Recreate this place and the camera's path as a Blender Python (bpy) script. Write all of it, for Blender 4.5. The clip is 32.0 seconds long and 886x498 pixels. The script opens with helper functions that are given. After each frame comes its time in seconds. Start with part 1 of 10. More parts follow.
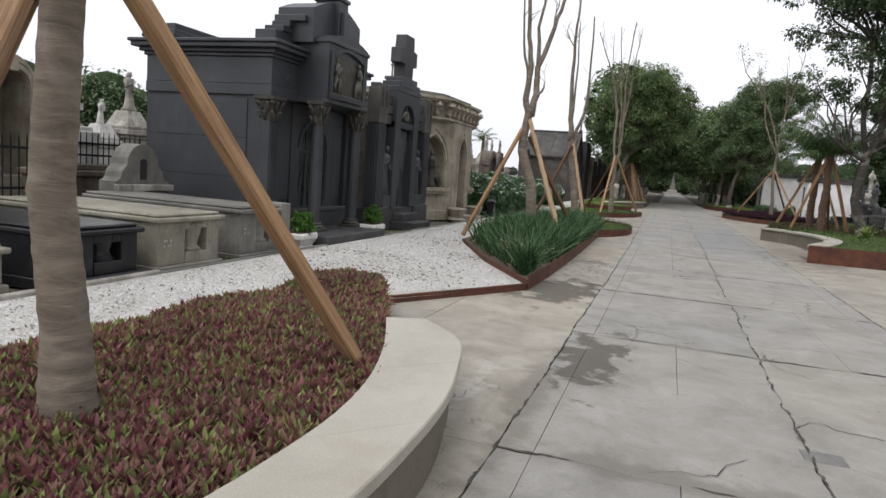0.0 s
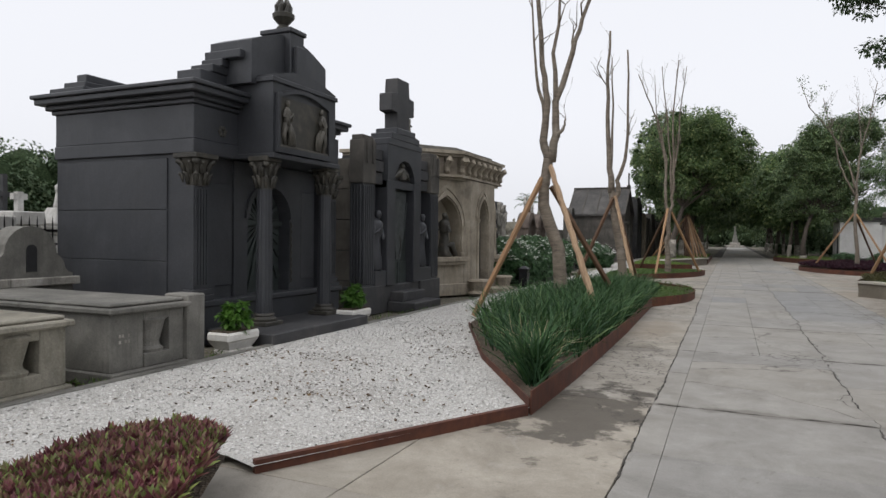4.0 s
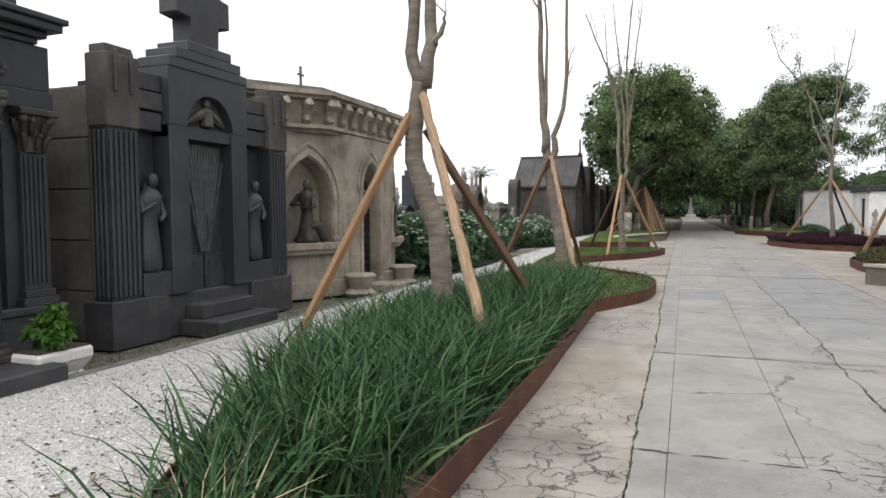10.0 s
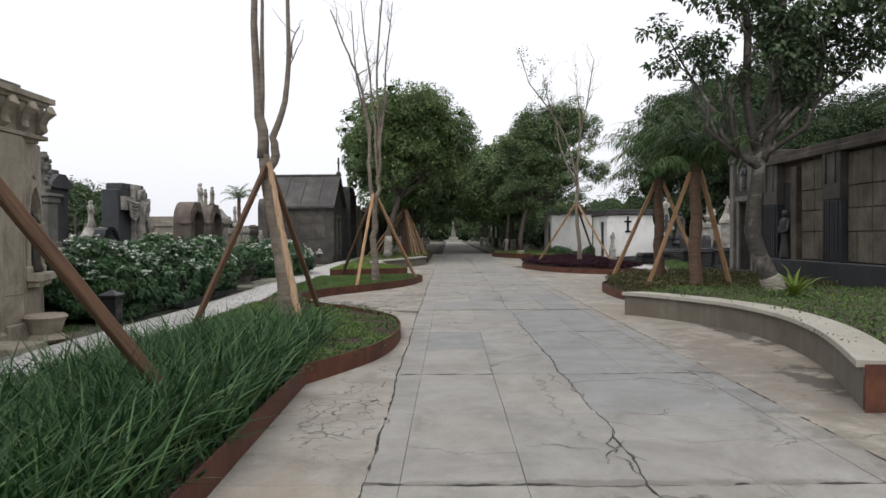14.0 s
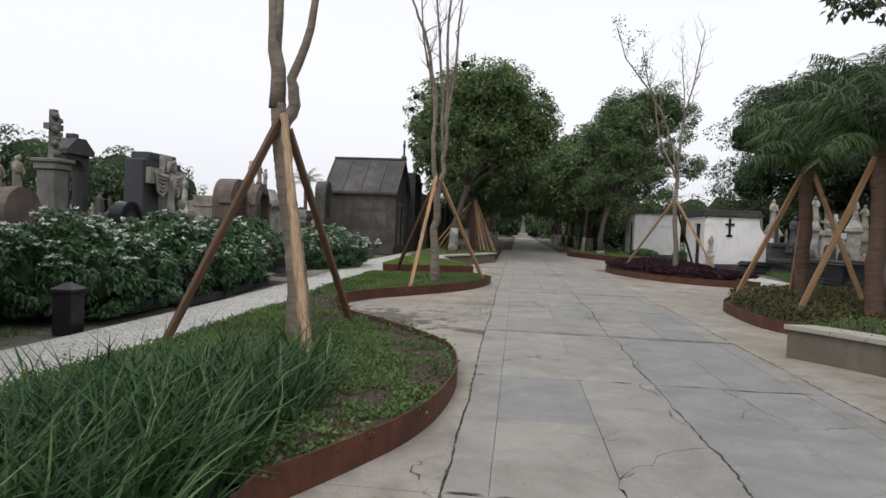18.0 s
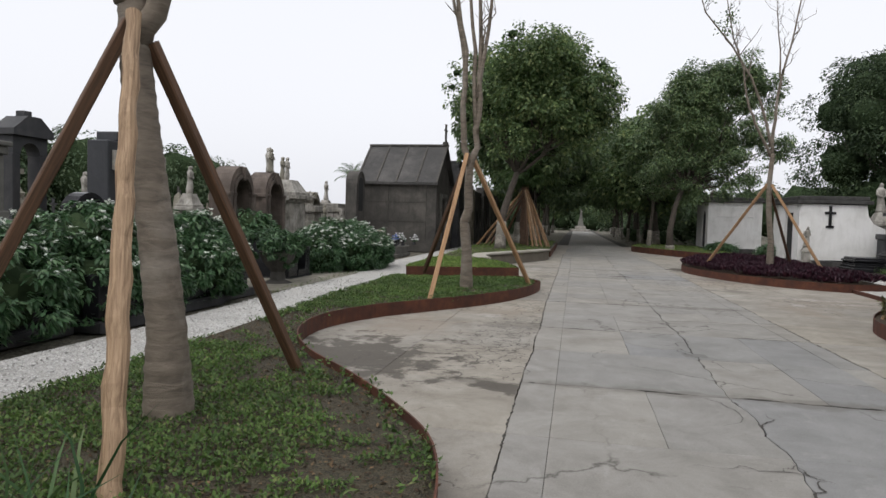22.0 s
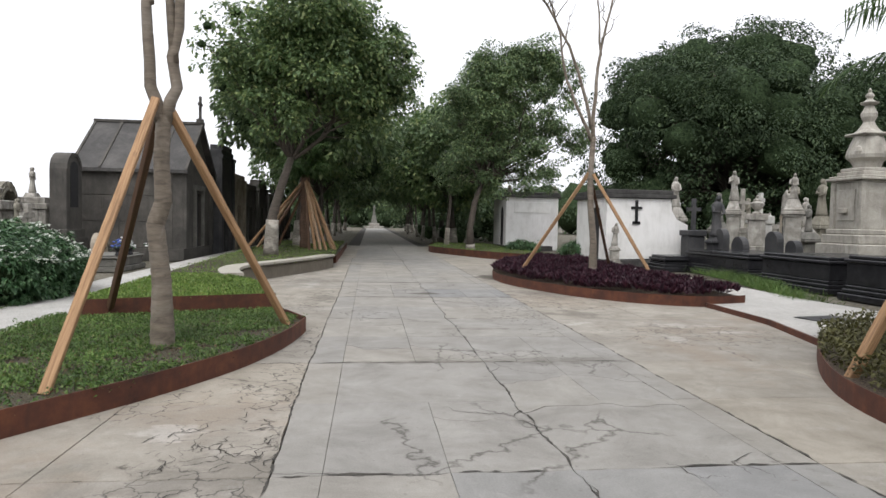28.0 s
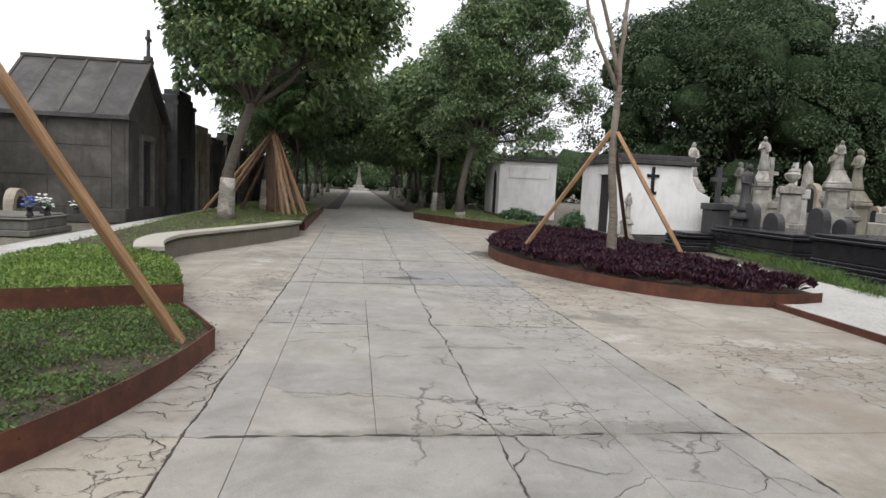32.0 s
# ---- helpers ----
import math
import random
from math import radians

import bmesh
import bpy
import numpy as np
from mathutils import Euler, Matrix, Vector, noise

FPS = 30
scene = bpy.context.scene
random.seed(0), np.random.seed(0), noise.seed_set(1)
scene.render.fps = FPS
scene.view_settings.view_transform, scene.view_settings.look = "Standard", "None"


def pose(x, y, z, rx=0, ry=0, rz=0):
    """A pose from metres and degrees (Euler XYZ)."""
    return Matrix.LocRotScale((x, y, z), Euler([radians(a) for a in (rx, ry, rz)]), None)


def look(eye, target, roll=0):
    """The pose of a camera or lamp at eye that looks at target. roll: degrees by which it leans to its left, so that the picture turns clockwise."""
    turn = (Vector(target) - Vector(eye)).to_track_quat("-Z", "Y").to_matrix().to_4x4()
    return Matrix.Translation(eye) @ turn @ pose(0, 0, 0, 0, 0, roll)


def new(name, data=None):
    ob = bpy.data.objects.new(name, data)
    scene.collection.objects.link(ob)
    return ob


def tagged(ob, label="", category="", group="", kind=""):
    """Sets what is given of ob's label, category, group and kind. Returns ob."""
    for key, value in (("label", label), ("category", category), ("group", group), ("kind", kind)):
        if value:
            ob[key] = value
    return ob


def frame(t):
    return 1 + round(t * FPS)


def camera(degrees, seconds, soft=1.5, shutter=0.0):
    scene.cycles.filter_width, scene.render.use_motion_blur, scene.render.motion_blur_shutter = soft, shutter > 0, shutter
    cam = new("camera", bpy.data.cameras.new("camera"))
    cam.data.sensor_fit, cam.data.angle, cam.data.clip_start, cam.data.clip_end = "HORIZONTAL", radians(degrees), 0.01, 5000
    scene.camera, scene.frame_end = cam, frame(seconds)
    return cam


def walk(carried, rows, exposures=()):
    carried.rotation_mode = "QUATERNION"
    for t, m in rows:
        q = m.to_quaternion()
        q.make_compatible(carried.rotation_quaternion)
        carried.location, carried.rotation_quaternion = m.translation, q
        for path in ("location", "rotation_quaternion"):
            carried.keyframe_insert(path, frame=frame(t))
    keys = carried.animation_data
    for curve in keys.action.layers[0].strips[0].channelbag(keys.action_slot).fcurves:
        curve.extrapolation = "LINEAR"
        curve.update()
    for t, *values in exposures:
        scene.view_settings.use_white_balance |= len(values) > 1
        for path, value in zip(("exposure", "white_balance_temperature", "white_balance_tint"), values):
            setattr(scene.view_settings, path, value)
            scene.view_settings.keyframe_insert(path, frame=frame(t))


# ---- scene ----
cam = camera(68.3, 32.0)
METRES, EYE, TILT, LEAN, TURN = 27.3, 1.5, 0.0, 0.0, 18.6
ROWS = [
    (0.0, 0.0, 0.0, 0.0, 0.51, -6.87, -4.24),
    (0.5, 0.004, 0.0137, -0.0012, -0.14, -7.37, -4.3),
    (1.0, 0.0087, 0.0268, -0.0002, 0.73, -8.11, -3.93),
    (1.5, 0.0115, 0.0426, 0.0005, 1.19, -3.42, -3.96),
    (2.0, 0.0155, 0.0571, -0.0008, 2.47, -1.2, -1.45),
    (2.5, 0.0196, 0.0719, -0.0007, 4.5, -0.22, -0.47),
    (4.5, 0.0381, 0.1294, -0.0012, 5.19, -1.34, -0.57),
    (5.0, 0.0432, 0.1433, -0.0018, 3.89, -1.64, -0.84),
    (5.5, 0.0495, 0.1588, -0.0015, 4.05, -2.1, -0.15),
    (6.0, 0.0538, 0.1758, -0.0008, 4.79, -2.57, -0.46),
    (6.5, 0.0591, 0.192, -0.0019, 6.65, -2.6, -0.6),
    (7.0, 0.0621, 0.2064, -0.0017, 9.26, -2.78, -0.09),
    (7.5, 0.0622, 0.222, -0.0011, 10.38, -3.09, -0.16),
    (8.0, 0.0672, 0.2378, -0.0016, 7.58, -3.71, 0.68),
    (8.5, 0.0695, 0.2515, -0.0016, 5.38, -4.11, 0.32),
    (9.0, 0.0702, 0.2663, -0.0001, 3.61, -3.56, -0.52),
    (9.5, 0.0756, 0.2806, -0.0008, 2.61, -3.4, 0.32),
    (10.0, 0.0807, 0.2937, -0.0004, 1.71, -3.13, 0.31),
    (10.5, 0.0848, 0.309, 0.0001, 0.83, -2.74, -0.43),
    (11.0, 0.0922, 0.3234, -0.001, 0.24, -2.6, -0.28),
    (11.5, 0.0985, 0.3374, -0.0011, 0.77, -2.52, -0.56),
    (12.0, 0.1032, 0.3531, -0.0004, 0.76, -2.47, -1.34),
    (12.5, 0.1104, 0.3675, -0.0006, 0.24, -2.36, -0.49),
    (13.0, 0.1172, 0.38, -0.0004, -7.14, -2.16, -0.43),
    (13.5, 0.1219, 0.3942, 0.0005, -17.3, -1.53, -0.33),
    (14.0, 0.1278, 0.407, -0.0, -18.04, -1.24, 0.43),
    (14.5, 0.1324, 0.4202, -0.0004, -16.42, -1.84, 0.31),
    (15.0, 0.1346, 0.4357, 0.0002, -14.99, -2.35, -0.2),
    (15.5, 0.1409, 0.4509, -0.0006, -13.51, -3.02, 0.62),
    (17.5, 0.1569, 0.5122, -0.0022, -12.26, -2.52, -1.48),
    (18.0, 0.1603, 0.5282, -0.001, -12.07, -1.89, -2.27),
    (18.5, 0.1668, 0.5441, -0.001, -11.26, -0.27, -2.07),
    (19.0, 0.1718, 0.5596, -0.0019, -10.16, 0.38, -2.55),
    (19.5, 0.1768, 0.5757, -0.0009, -9.96, 0.78, -2.59),
    (20.0, 0.184, 0.5897, -0.0005, -9.42, 1.2, -1.74),
    (20.5, 0.1881, 0.6051, -0.0015, -8.52, 1.3, -1.49),
    (21.0, 0.1931, 0.621, -0.0014, -7.94, 1.02, -1.39),
    (21.5, 0.2006, 0.6382, -0.0012, -7.51, -0.66, -1.18),
    (22.0, 0.2038, 0.6548, -0.0018, -7.15, -2.54, -1.58),
    (22.5, 0.2079, 0.67, -0.0016, -7.16, -3.35, -1.09),
    (23.0, 0.2136, 0.6854, -0.0008, -6.24, -4.0, -0.77),
    (23.5, 0.2169, 0.7025, -0.0015, -5.02, -4.85, -1.11),
    (24.0, 0.2221, 0.7186, -0.0017, -4.45, -5.55, -0.19),
    (24.5, 0.2271, 0.7346, -0.001, -3.37, -6.02, -0.14),
    (25.0, 0.2306, 0.7517, -0.0006, -2.71, -6.46, -0.23),
    (25.5, 0.2379, 0.7669, -0.0008, -4.53, -6.59, 0.35),
    (26.0, 0.2449, 0.7812, -0.0001, -9.07, -5.23, -0.03),
    (26.5, 0.251, 0.7967, 0.0008, -16.48, -4.02, -1.18),
    (28.5, 0.2773, 0.8497, 0.0004, -25.23, -2.16, -0.99),
    (29.0, 0.2838, 0.8631, 0.0007, -24.88, -1.95, -0.57),
    (29.5, 0.2887, 0.8769, 0.0016, -31.52, -1.66, -1.11),
    (30.0, 0.2938, 0.8898, 0.0003, -33.83, -1.39, -0.82),
    (30.5, 0.2997, 0.9021, 0.0004, -30.72, -2.53, -1.36),
    (31.0, 0.3055, 0.916, 0.0009, -31.26, -4.34, -2.77),
    (31.5, 0.3119, 0.9285, -0.0003, -30.79, -4.75, -2.84),
    (32.0, 0.3185, 0.9409, 0.0005, -26.16, -5.5, -2.65),
]
EXPOSURES = [(0.0, 0.8), (2.0, 0.75), (5.0, 0.52), (7.0, 0.9), (9.0, 1.15), (12.0, 1.08), (13.0, 1.02), (14.0, 0.74), (15.5, 0.62), (18.0, 0.67), (20.0, 0.56), (21.2, 0.56), (22.0, 0.62), (24.0, 0.72), (26.0, 1.0), (29.0, 1.1), (32.0, 1.13)]
walk(cam, [(t, pose(0, 0, EYE, TILT, LEAN, TURN) @ pose(METRES * x, METRES * y, METRES * z, 90 + pitch, roll, yaw)) for t, x, y, z, yaw, pitch, roll in ROWS], EXPOSURES)

# ---- overcast daylight ----
world = bpy.data.worlds.new("overcast_sky")
scene.world = world
world.use_nodes = True
wn, wl = world.node_tree.nodes, world.node_tree.links
sky = wn.new("ShaderNodeTexSky")
sky.sky_type, sky.sun_disc = "NISHITA", False
sky.sun_elevation, sky.sun_rotation = radians(58), radians(200)
sky.air_density, sky.dust_density, sky.ozone_density = 1.0, 6.0, 1.0
grey = wn.new("ShaderNodeHueSaturation")
grey.inputs["Saturation"].default_value = 0.18
wl.new(sky.outputs["Color"], grey.inputs["Color"])
cloud = wn.new("ShaderNodeMix")
cloud.data_type = "RGBA"
cloud.inputs[0].default_value = 0.8
cloud.inputs[7].default_value = (4.34, 4.40, 4.68, 1)   # the even cloud cover
wl.new(grey.outputs["Color"], cloud.inputs[6])
wl.new(cloud.outputs[2], wn["Background"].inputs["Color"])
wn["Background"].inputs["Strength"].default_value = 0.15
sun = new("sun", bpy.data.lights.new("sun", "SUN"))
sun.data.energy, sun.data.angle, sun.data.color = 0.5, radians(40), (1.0, 0.98, 0.95)
sun.matrix_world = look((0, 0, 40), (0 + 40 * math.sin(radians(20)) * 0.6, 40 * math.cos(radians(20)) * 0.6, 0))

# ---- materials ----
def node_mat(name):
    m = bpy.data.materials.new(name)
    m.use_nodes = True
    n, l = m.node_tree.nodes, m.node_tree.links
    return m, n, l, n["Principled BSDF"]


def noise_node(n, l, vec, scale, detail=6, rough=0.6, dist=0.0):
    t = n.new("ShaderNodeTexNoise")
    t.inputs["Scale"].default_value, t.inputs["Detail"].default_value = scale, detail
    t.inputs["Roughness"].default_value, t.inputs["Distortion"].default_value = rough, dist
    l.new(vec, t.inputs["Vector"])
    return t.outputs["Fac"]


def ramp_node(n, l, fac, stops):
    r = n.new("ShaderNodeValToRGB")
    e = r.color_ramp.elements
    while len(e) < len(stops):
        e.new(0.5)
    for el, (p, c) in zip(e, stops):
        el.position, el.color = p, (*c, 1) if len(c) == 3 else c
    l.new(fac, r.inputs["Fac"])
    return r.outputs["Color"]


def mix_node(n, l, fac, a, b, kind="MIX"):
    x = n.new("ShaderNodeMix")
    x.data_type, x.blend_type = "RGBA", kind
    for sock, v in ((x.inputs[0], fac), (x.inputs[6], a), (x.inputs[7], b)):
        if hasattr(v, "links"):
            l.new(v, sock)
        elif isinstance(v, tuple):
            sock.default_value = (*v, 1)
        else:
            sock.default_value = v
    return x.outputs[2]


def bump_node(n, l, height, strength, dist, b):
    x = n.new("ShaderNodeBump")
    x.inputs["Strength"].default_value, x.inputs["Distance"].default_value = strength, dist
    l.new(height, x.inputs["Height"])
    l.new(x.outputs["Normal"], b.inputs["Normal"])
    return x


def spot_vec(n):
    return n.new("ShaderNodeNewGeometry").outputs["Position"]


def stretch(n, l, vec, sx, sy, sz):
    m = n.new("ShaderNodeMapping")
    m.inputs["Scale"].default_value = (sx, sy, sz)
    l.new(vec, m.inputs["Vector"])
    return m.outputs["Vector"]


def stone(name, dark, mid, light, scale=1.5, rough=0.75, bump=0.25, streak=0.0, streak_col=(0.02, 0.02, 0.018), grain=60, per_piece=0.0, spec=0.4):
    """Stone, render or concrete: blotches, fine grain, running streaks."""
    m, n, l, b = node_mat(name)
    v = spot_vec(n)
    c = ramp_node(n, l, noise_node(n, l, v, scale, 8, 0.65, 0.4), [(0.25, dark), (0.5, mid), (0.78, light)])
    g = noise_node(n, l, v, grain, 3, 0.7)
    c = mix_node(n, l, 0.35, c, ramp_node(n, l, g, [(0.3, (0.25, 0.25, 0.25)), (0.7, (0.75, 0.75, 0.75))]), "OVERLAY")
    if streak:
        s = noise_node(n, l, stretch(n, l, v, 4, 4, 0.5), 1.6, 8, 0.72, 0.6)
        f = ramp_node(n, l, s, [(0.46, (0, 0, 0)), (0.68, (streak, streak, streak))])
        f = mix_node(n, l, 1.0, f, ramp_node(n, l, noise_node(n, l, v, 1.3, 5, 0.65, 0.5), [(0.40, (0.12, 0.12, 0.12)), (0.60, (1, 1, 1))]), "MULTIPLY")
        c = mix_node(n, l, f, c, streak_col)
    if per_piece:
        o = n.new("ShaderNodeObjectInfo").outputs["Random"]
        c = mix_node(n, l, per_piece, c, ramp_node(n, l, o, [(0, (0.3, 0.31, 0.33)), (0.5, (0.5, 0.5, 0.5)), (1, (0.66, 0.62, 0.55))]), "OVERLAY")
    l.new(c, b.inputs["Base Color"])
    b.inputs["Roughness"].default_value = rough
    b.inputs["Specular IOR Level"].default_value = spec
    h = mix_node(n, l, 0.5, g, noise_node(n, l, v, 9, 8, 0.7))
    bump_node(n, l, h, bump, 0.01, b)
    return m


WET, TAN, PALE, CRAZE, GRIME_SHADE = "wet", "tan", "pale", "craze", "grime_shade"
# worn and shade-darkened places of the paving: x, y, half width, half length, kind
WORN_SHADED = ((-1.3, 8.9, 0.75, 1.0, WET), (-0.5, 5.55, 0.26, 0.95, WET), (-2.8, 25.15, 1.2, 1.25, WET), (-0.95, 24.4, 0.36, 0.2, WET), (3.0, 41.6, 0.35, 1.0, WET), (0.9, 37.6, 0.5, 0.15, WET), (3.6, 18.1, 0.4, 0.9, WET), (4.0, 21.6, 0.16, 1.6, WET),
        (-2.6, 27.4, 0.6, 1.1, TAN), (4.7, 33.0, 1.0, 0.9, TAN), (6.0, 33.9, 0.8, 0.7, TAN), (3.4, 37.0, 1.0, 1.6, TAN), (-1.9, 21.0, 0.6, 0.8, TAN), (-1.5, 29.2, 0.7, 0.5, TAN), (3.7, 31.6, 0.5, 1.2, TAN), (3.5, 19.6, 0.75, 3.0, TAN), (3.1, 24.0, 0.6, 1.6, TAN), (-1.3, 14.5, 0.35, 1.2, TAN),
        (4.45, 33.5, 0.6, 0.3, PALE), (4.9, 32.8, 0.35, 0.22, PALE), (3.8, 32.3, 0.2, 0.45, PALE), (2.9, 33.6, 0.3, 0.3, PALE), (-1.6, 39.6, 0.2, 1.1, PALE), (-1.75, 28.7, 0.3, 0.2, PALE), (-1.2, 4.4, 0.16, 0.8, PALE),
        (-1.25, 11.6, 0.6, 2.1, CRAZE), (-1.35, 26.3, 0.6, 1.5, CRAZE), (-1.05, 29.9, 0.4, 0.9, CRAZE), (-2.1, 29.5, 0.6, 0.5, CRAZE), (2.2, 35.2, 0.7, 2.2, CRAZE), (0.6, 38.4, 0.6, 0.9, CRAZE), (-0.45, 34.6, 0.4, 0.6, CRAZE), (3.3, 36.5, 1.2, 1.6, CRAZE), (-1.2, 32.6, 0.35, 0.8, CRAZE), (-1.6, 35.5, 0.7, 0.7, CRAZE), (4.4, 32.6, 1.4, 0.8, CRAZE), (-1.6, 22.4, 0.5, 0.6, CRAZE), (-1.2, 17.2, 0.3, 0.9, CRAZE), (1.4, 31.2, 0.8, 0.35, CRAZE), (0.6, 12.6, 0.5, 0.4, CRAZE), (-1.3, 3.4, 0.3, 1.0, CRAZE), (-1.2, 27.7, 0.45, 1.3, CRAZE), (-1.25, 36.8, 0.5, 1.4, CRAZE),
        # first two here: tree shade painted on the east apron, over brownish staining
        (3.15, 18.4, 0.75, 3.4, GRIME_SHADE), (3.6, 16.6, 0.5, 1.2, GRIME_SHADE), (0.2, 3.45, 1.1, 0.13, GRIME_SHADE), (-0.75, 4.3, 0.12, 1.3, GRIME_SHADE), (0.0, 6.5, 1.0, 0.06, GRIME_SHADE), (0.2, 9.4, 1.2, 0.08, GRIME_SHADE), (-1.25, 12.4, 0.5, 0.25, GRIME_SHADE), (0.6, 15.55, 1.6, 0.05, GRIME_SHADE),
        (0.4, 24.64, 1.7, 0.10, GRIME_SHADE), (-1.15, 24.5, 0.45, 0.16, GRIME_SHADE), (1.9, 24.6, 0.9, 0.12, GRIME_SHADE), (-1.2, 27.9, 0.4, 0.3, GRIME_SHADE), (0.5, 30.95, 1.0, 0.09, GRIME_SHADE), (2.0, 31.0, 0.7, 0.16, GRIME_SHADE), (1.3, 33.1, 0.5, 0.05, GRIME_SHADE),
        (0.8, 36.95, 1.4, 0.09, GRIME_SHADE), (0.5, 40.0, 1.6, 0.12, GRIME_SHADE), (-1.0, 36.6, 0.35, 0.5, GRIME_SHADE), (-1.6, 40.3, 0.6, 0.7, GRIME_SHADE), (3.6, 37.9, 0.9, 0.8, GRIME_SHADE), (3.2, 34.6, 0.5, 0.4, GRIME_SHADE))


def worn_shade_mask(n, l, v, kind, wobble, side):
    """White inside the worn or shade-darkened places of a kind, with ragged rims."""
    best = None
    for x, y, hx, hy, k in WORN_SHADED:
        if k != kind or (side and -0.7 < x < 2.5) or (not side and not -0.95 < x < 3.2):
            continue
        mp = n.new("ShaderNodeMapping")
        mp.vector_type = "TEXTURE"
        mp.inputs["Location"].default_value = (x, y, 0)
        mp.inputs["Scale"].default_value = (hx, hy, 5)
        l.new(v, mp.inputs["Vector"])
        ln = n.new("ShaderNodeVectorMath")
        ln.operation = "LENGTH"
        l.new(mp.outputs[0], ln.inputs[0])
        if best is None:
            best = ln.outputs["Value"]
        else:
            mn = n.new("ShaderNodeMath")
            mn.operation = "MINIMUM"
            l.new(best, mn.inputs[0]), l.new(ln.outputs["Value"], mn.inputs[1])
            best = mn.outputs[0]
    ad = n.new("ShaderNodeMath")
    ad.operation = "MULTIPLY_ADD"
    ad.inputs[1].default_value = 4.6
    l.new(wobble, ad.inputs[0]), l.new(best, ad.inputs[2])
    return ad.outputs[0]


def paving(name, dark, mid, light, side=False):
    """Old cast concrete: stains, damp patches, painted tree shade, map cracking, a tint for each slab."""
    m, n, l, b = node_mat(name)
    v = spot_vec(n)
    c = ramp_node(n, l, noise_node(n, l, v, 1.6, 12, 0.72, 0.4), [(0.32, dark), (0.5, mid), (0.68, light)])
    o = n.new("ShaderNodeObjectInfo").outputs["Random"]
    c = mix_node(n, l, 0.28, c, ramp_node(n, l, o, [(0, (0.38, 0.39, 0.41)), (0.35, (0.5, 0.5, 0.5)), (0.7, (0.53, 0.52, 0.49)), (1, (0.6, 0.56, 0.49))]), "OVERLAY")
    wob = noise_node(n, l, v, 2.9, 10, 0.66, 0.2)

    def over(kind, lo, hi, most):
        best = worn_shade_mask(n, l, v, kind, wob, side)
        sc = n.new("ShaderNodeMapRange")
        sc.inputs["From Min"].default_value, sc.inputs["From Max"].default_value = lo, hi
        sc.inputs["To Min"].default_value, sc.inputs["To Max"].default_value = most, 0.0
        l.new(best, sc.inputs["Value"])
        return sc.outputs["Result"]
    wet = over(WET, 2.98, 3.36, 0.86)
    c = mix_node(n, l, over(TAN, 2.5, 3.7, 0.6), c, (0.235, 0.19, 0.145))
    c = mix_node(n, l, over(PALE, 2.7, 3.15, 0.4), c, (0.46, 0.44, 0.41))
    c = mix_node(n, l, over(GRIME_SHADE, 2.85, 3.6, 0.5), c, (0.105, 0.093, 0.077))
    # small scattered spots and scuffs
    sp = noise_node(n, l, v, 5.5, 6, 0.7, 0.2)
    c = mix_node(n, l, ramp_node(n, l, sp, [(0.62, (0, 0, 0)), (0.70, (0.45, 0.45, 0.45))]), c, (0.14, 0.125, 0.105))
    c = mix_node(n, l, ramp_node(n, l, noise_node(n, l, v, 3.1, 8, 0.72, 0.6), [(0.58, (0, 0, 0)), (0.70, (0.4, 0.4, 0.4))]), c, (0.36, 0.345, 0.32))
    c = mix_node(n, l, ramp_node(n, l, noise_node(n, l, v, 17, 4, 0.6, 0.3), [(0.66, (0, 0, 0)), (0.72, (0.55, 0.55, 0.55))]), c, (0.12, 0.108, 0.092))
    c = mix_node(n, l, wet, c, (0.068, 0.058, 0.046))
    g = noise_node(n, l, v, 90, 3, 0.7)
    c = mix_node(n, l, 0.3, c, ramp_node(n, l, g, [(0.3, (0.3, 0.3, 0.3)), (0.7, (0.7, 0.7, 0.7))]), "OVERLAY")
    nn = n.new("ShaderNodeTexNoise")
    nn.inputs["Scale"].default_value, nn.inputs["Detail"].default_value = 6, 8
    l.new(v, nn.inputs["Vector"])
    sc = n.new("ShaderNodeVectorMath")
    sc.operation = "SCALE"
    sc.inputs["Scale"].default_value = 0.26
    l.new(nn.outputs["Color"], sc.inputs[0])
    wv = n.new("ShaderNodeVectorMath")
    l.new(v, wv.inputs[0]), l.new(sc.outputs[0], wv.inputs[1])
    vo = n.new("ShaderNodeTexVoronoi")
    vo.feature = "DISTANCE_TO_EDGE"
    vo.inputs["Scale"].default_value = 4.6
    l.new(wv.outputs[0], vo.inputs["Vector"])
    line = ramp_node(n, l, vo.outputs["Distance"], [(0.009, (1, 1, 1)), (0.034, (0, 0, 0))])
    lines = mix_node(n, l, 1.0, line, over(CRAZE, 2.95, 3.5, 0.95), "MULTIPLY")
    vl = n.new("ShaderNodeTexVoronoi")
    vl.feature = "DISTANCE_TO_EDGE"
    vl.inputs["Scale"].default_value = 0.42
    l.new(wv.outputs[0], vl.inputs["Vector"])
    far = ramp_node(n, l, vl.outputs["Distance"], [(0.0016, (1, 1, 1)), (0.0055, (0, 0, 0))])
    far = mix_node(n, l, 1.0, far, ramp_node(n, l, noise_node(n, l, v, 0.55, 3, 0.6), [(0.5, (0, 0, 0)), (0.58, (0.85, 0.85, 0.85))]), "MULTIPLY")
    lines = mix_node(n, l, 1.0, lines, far, "LIGHTEN")
    c = mix_node(n, l, lines, c, (0.06, 0.053, 0.045))
    l.new(c, b.inputs["Base Color"])
    r = n.new("ShaderNodeMapRange")
    r.inputs["To Min"].default_value, r.inputs["To Max"].default_value = 0.85, 0.9
    l.new(wet, r.inputs["Value"]), l.new(r.outputs["Result"], b.inputs["Roughness"])
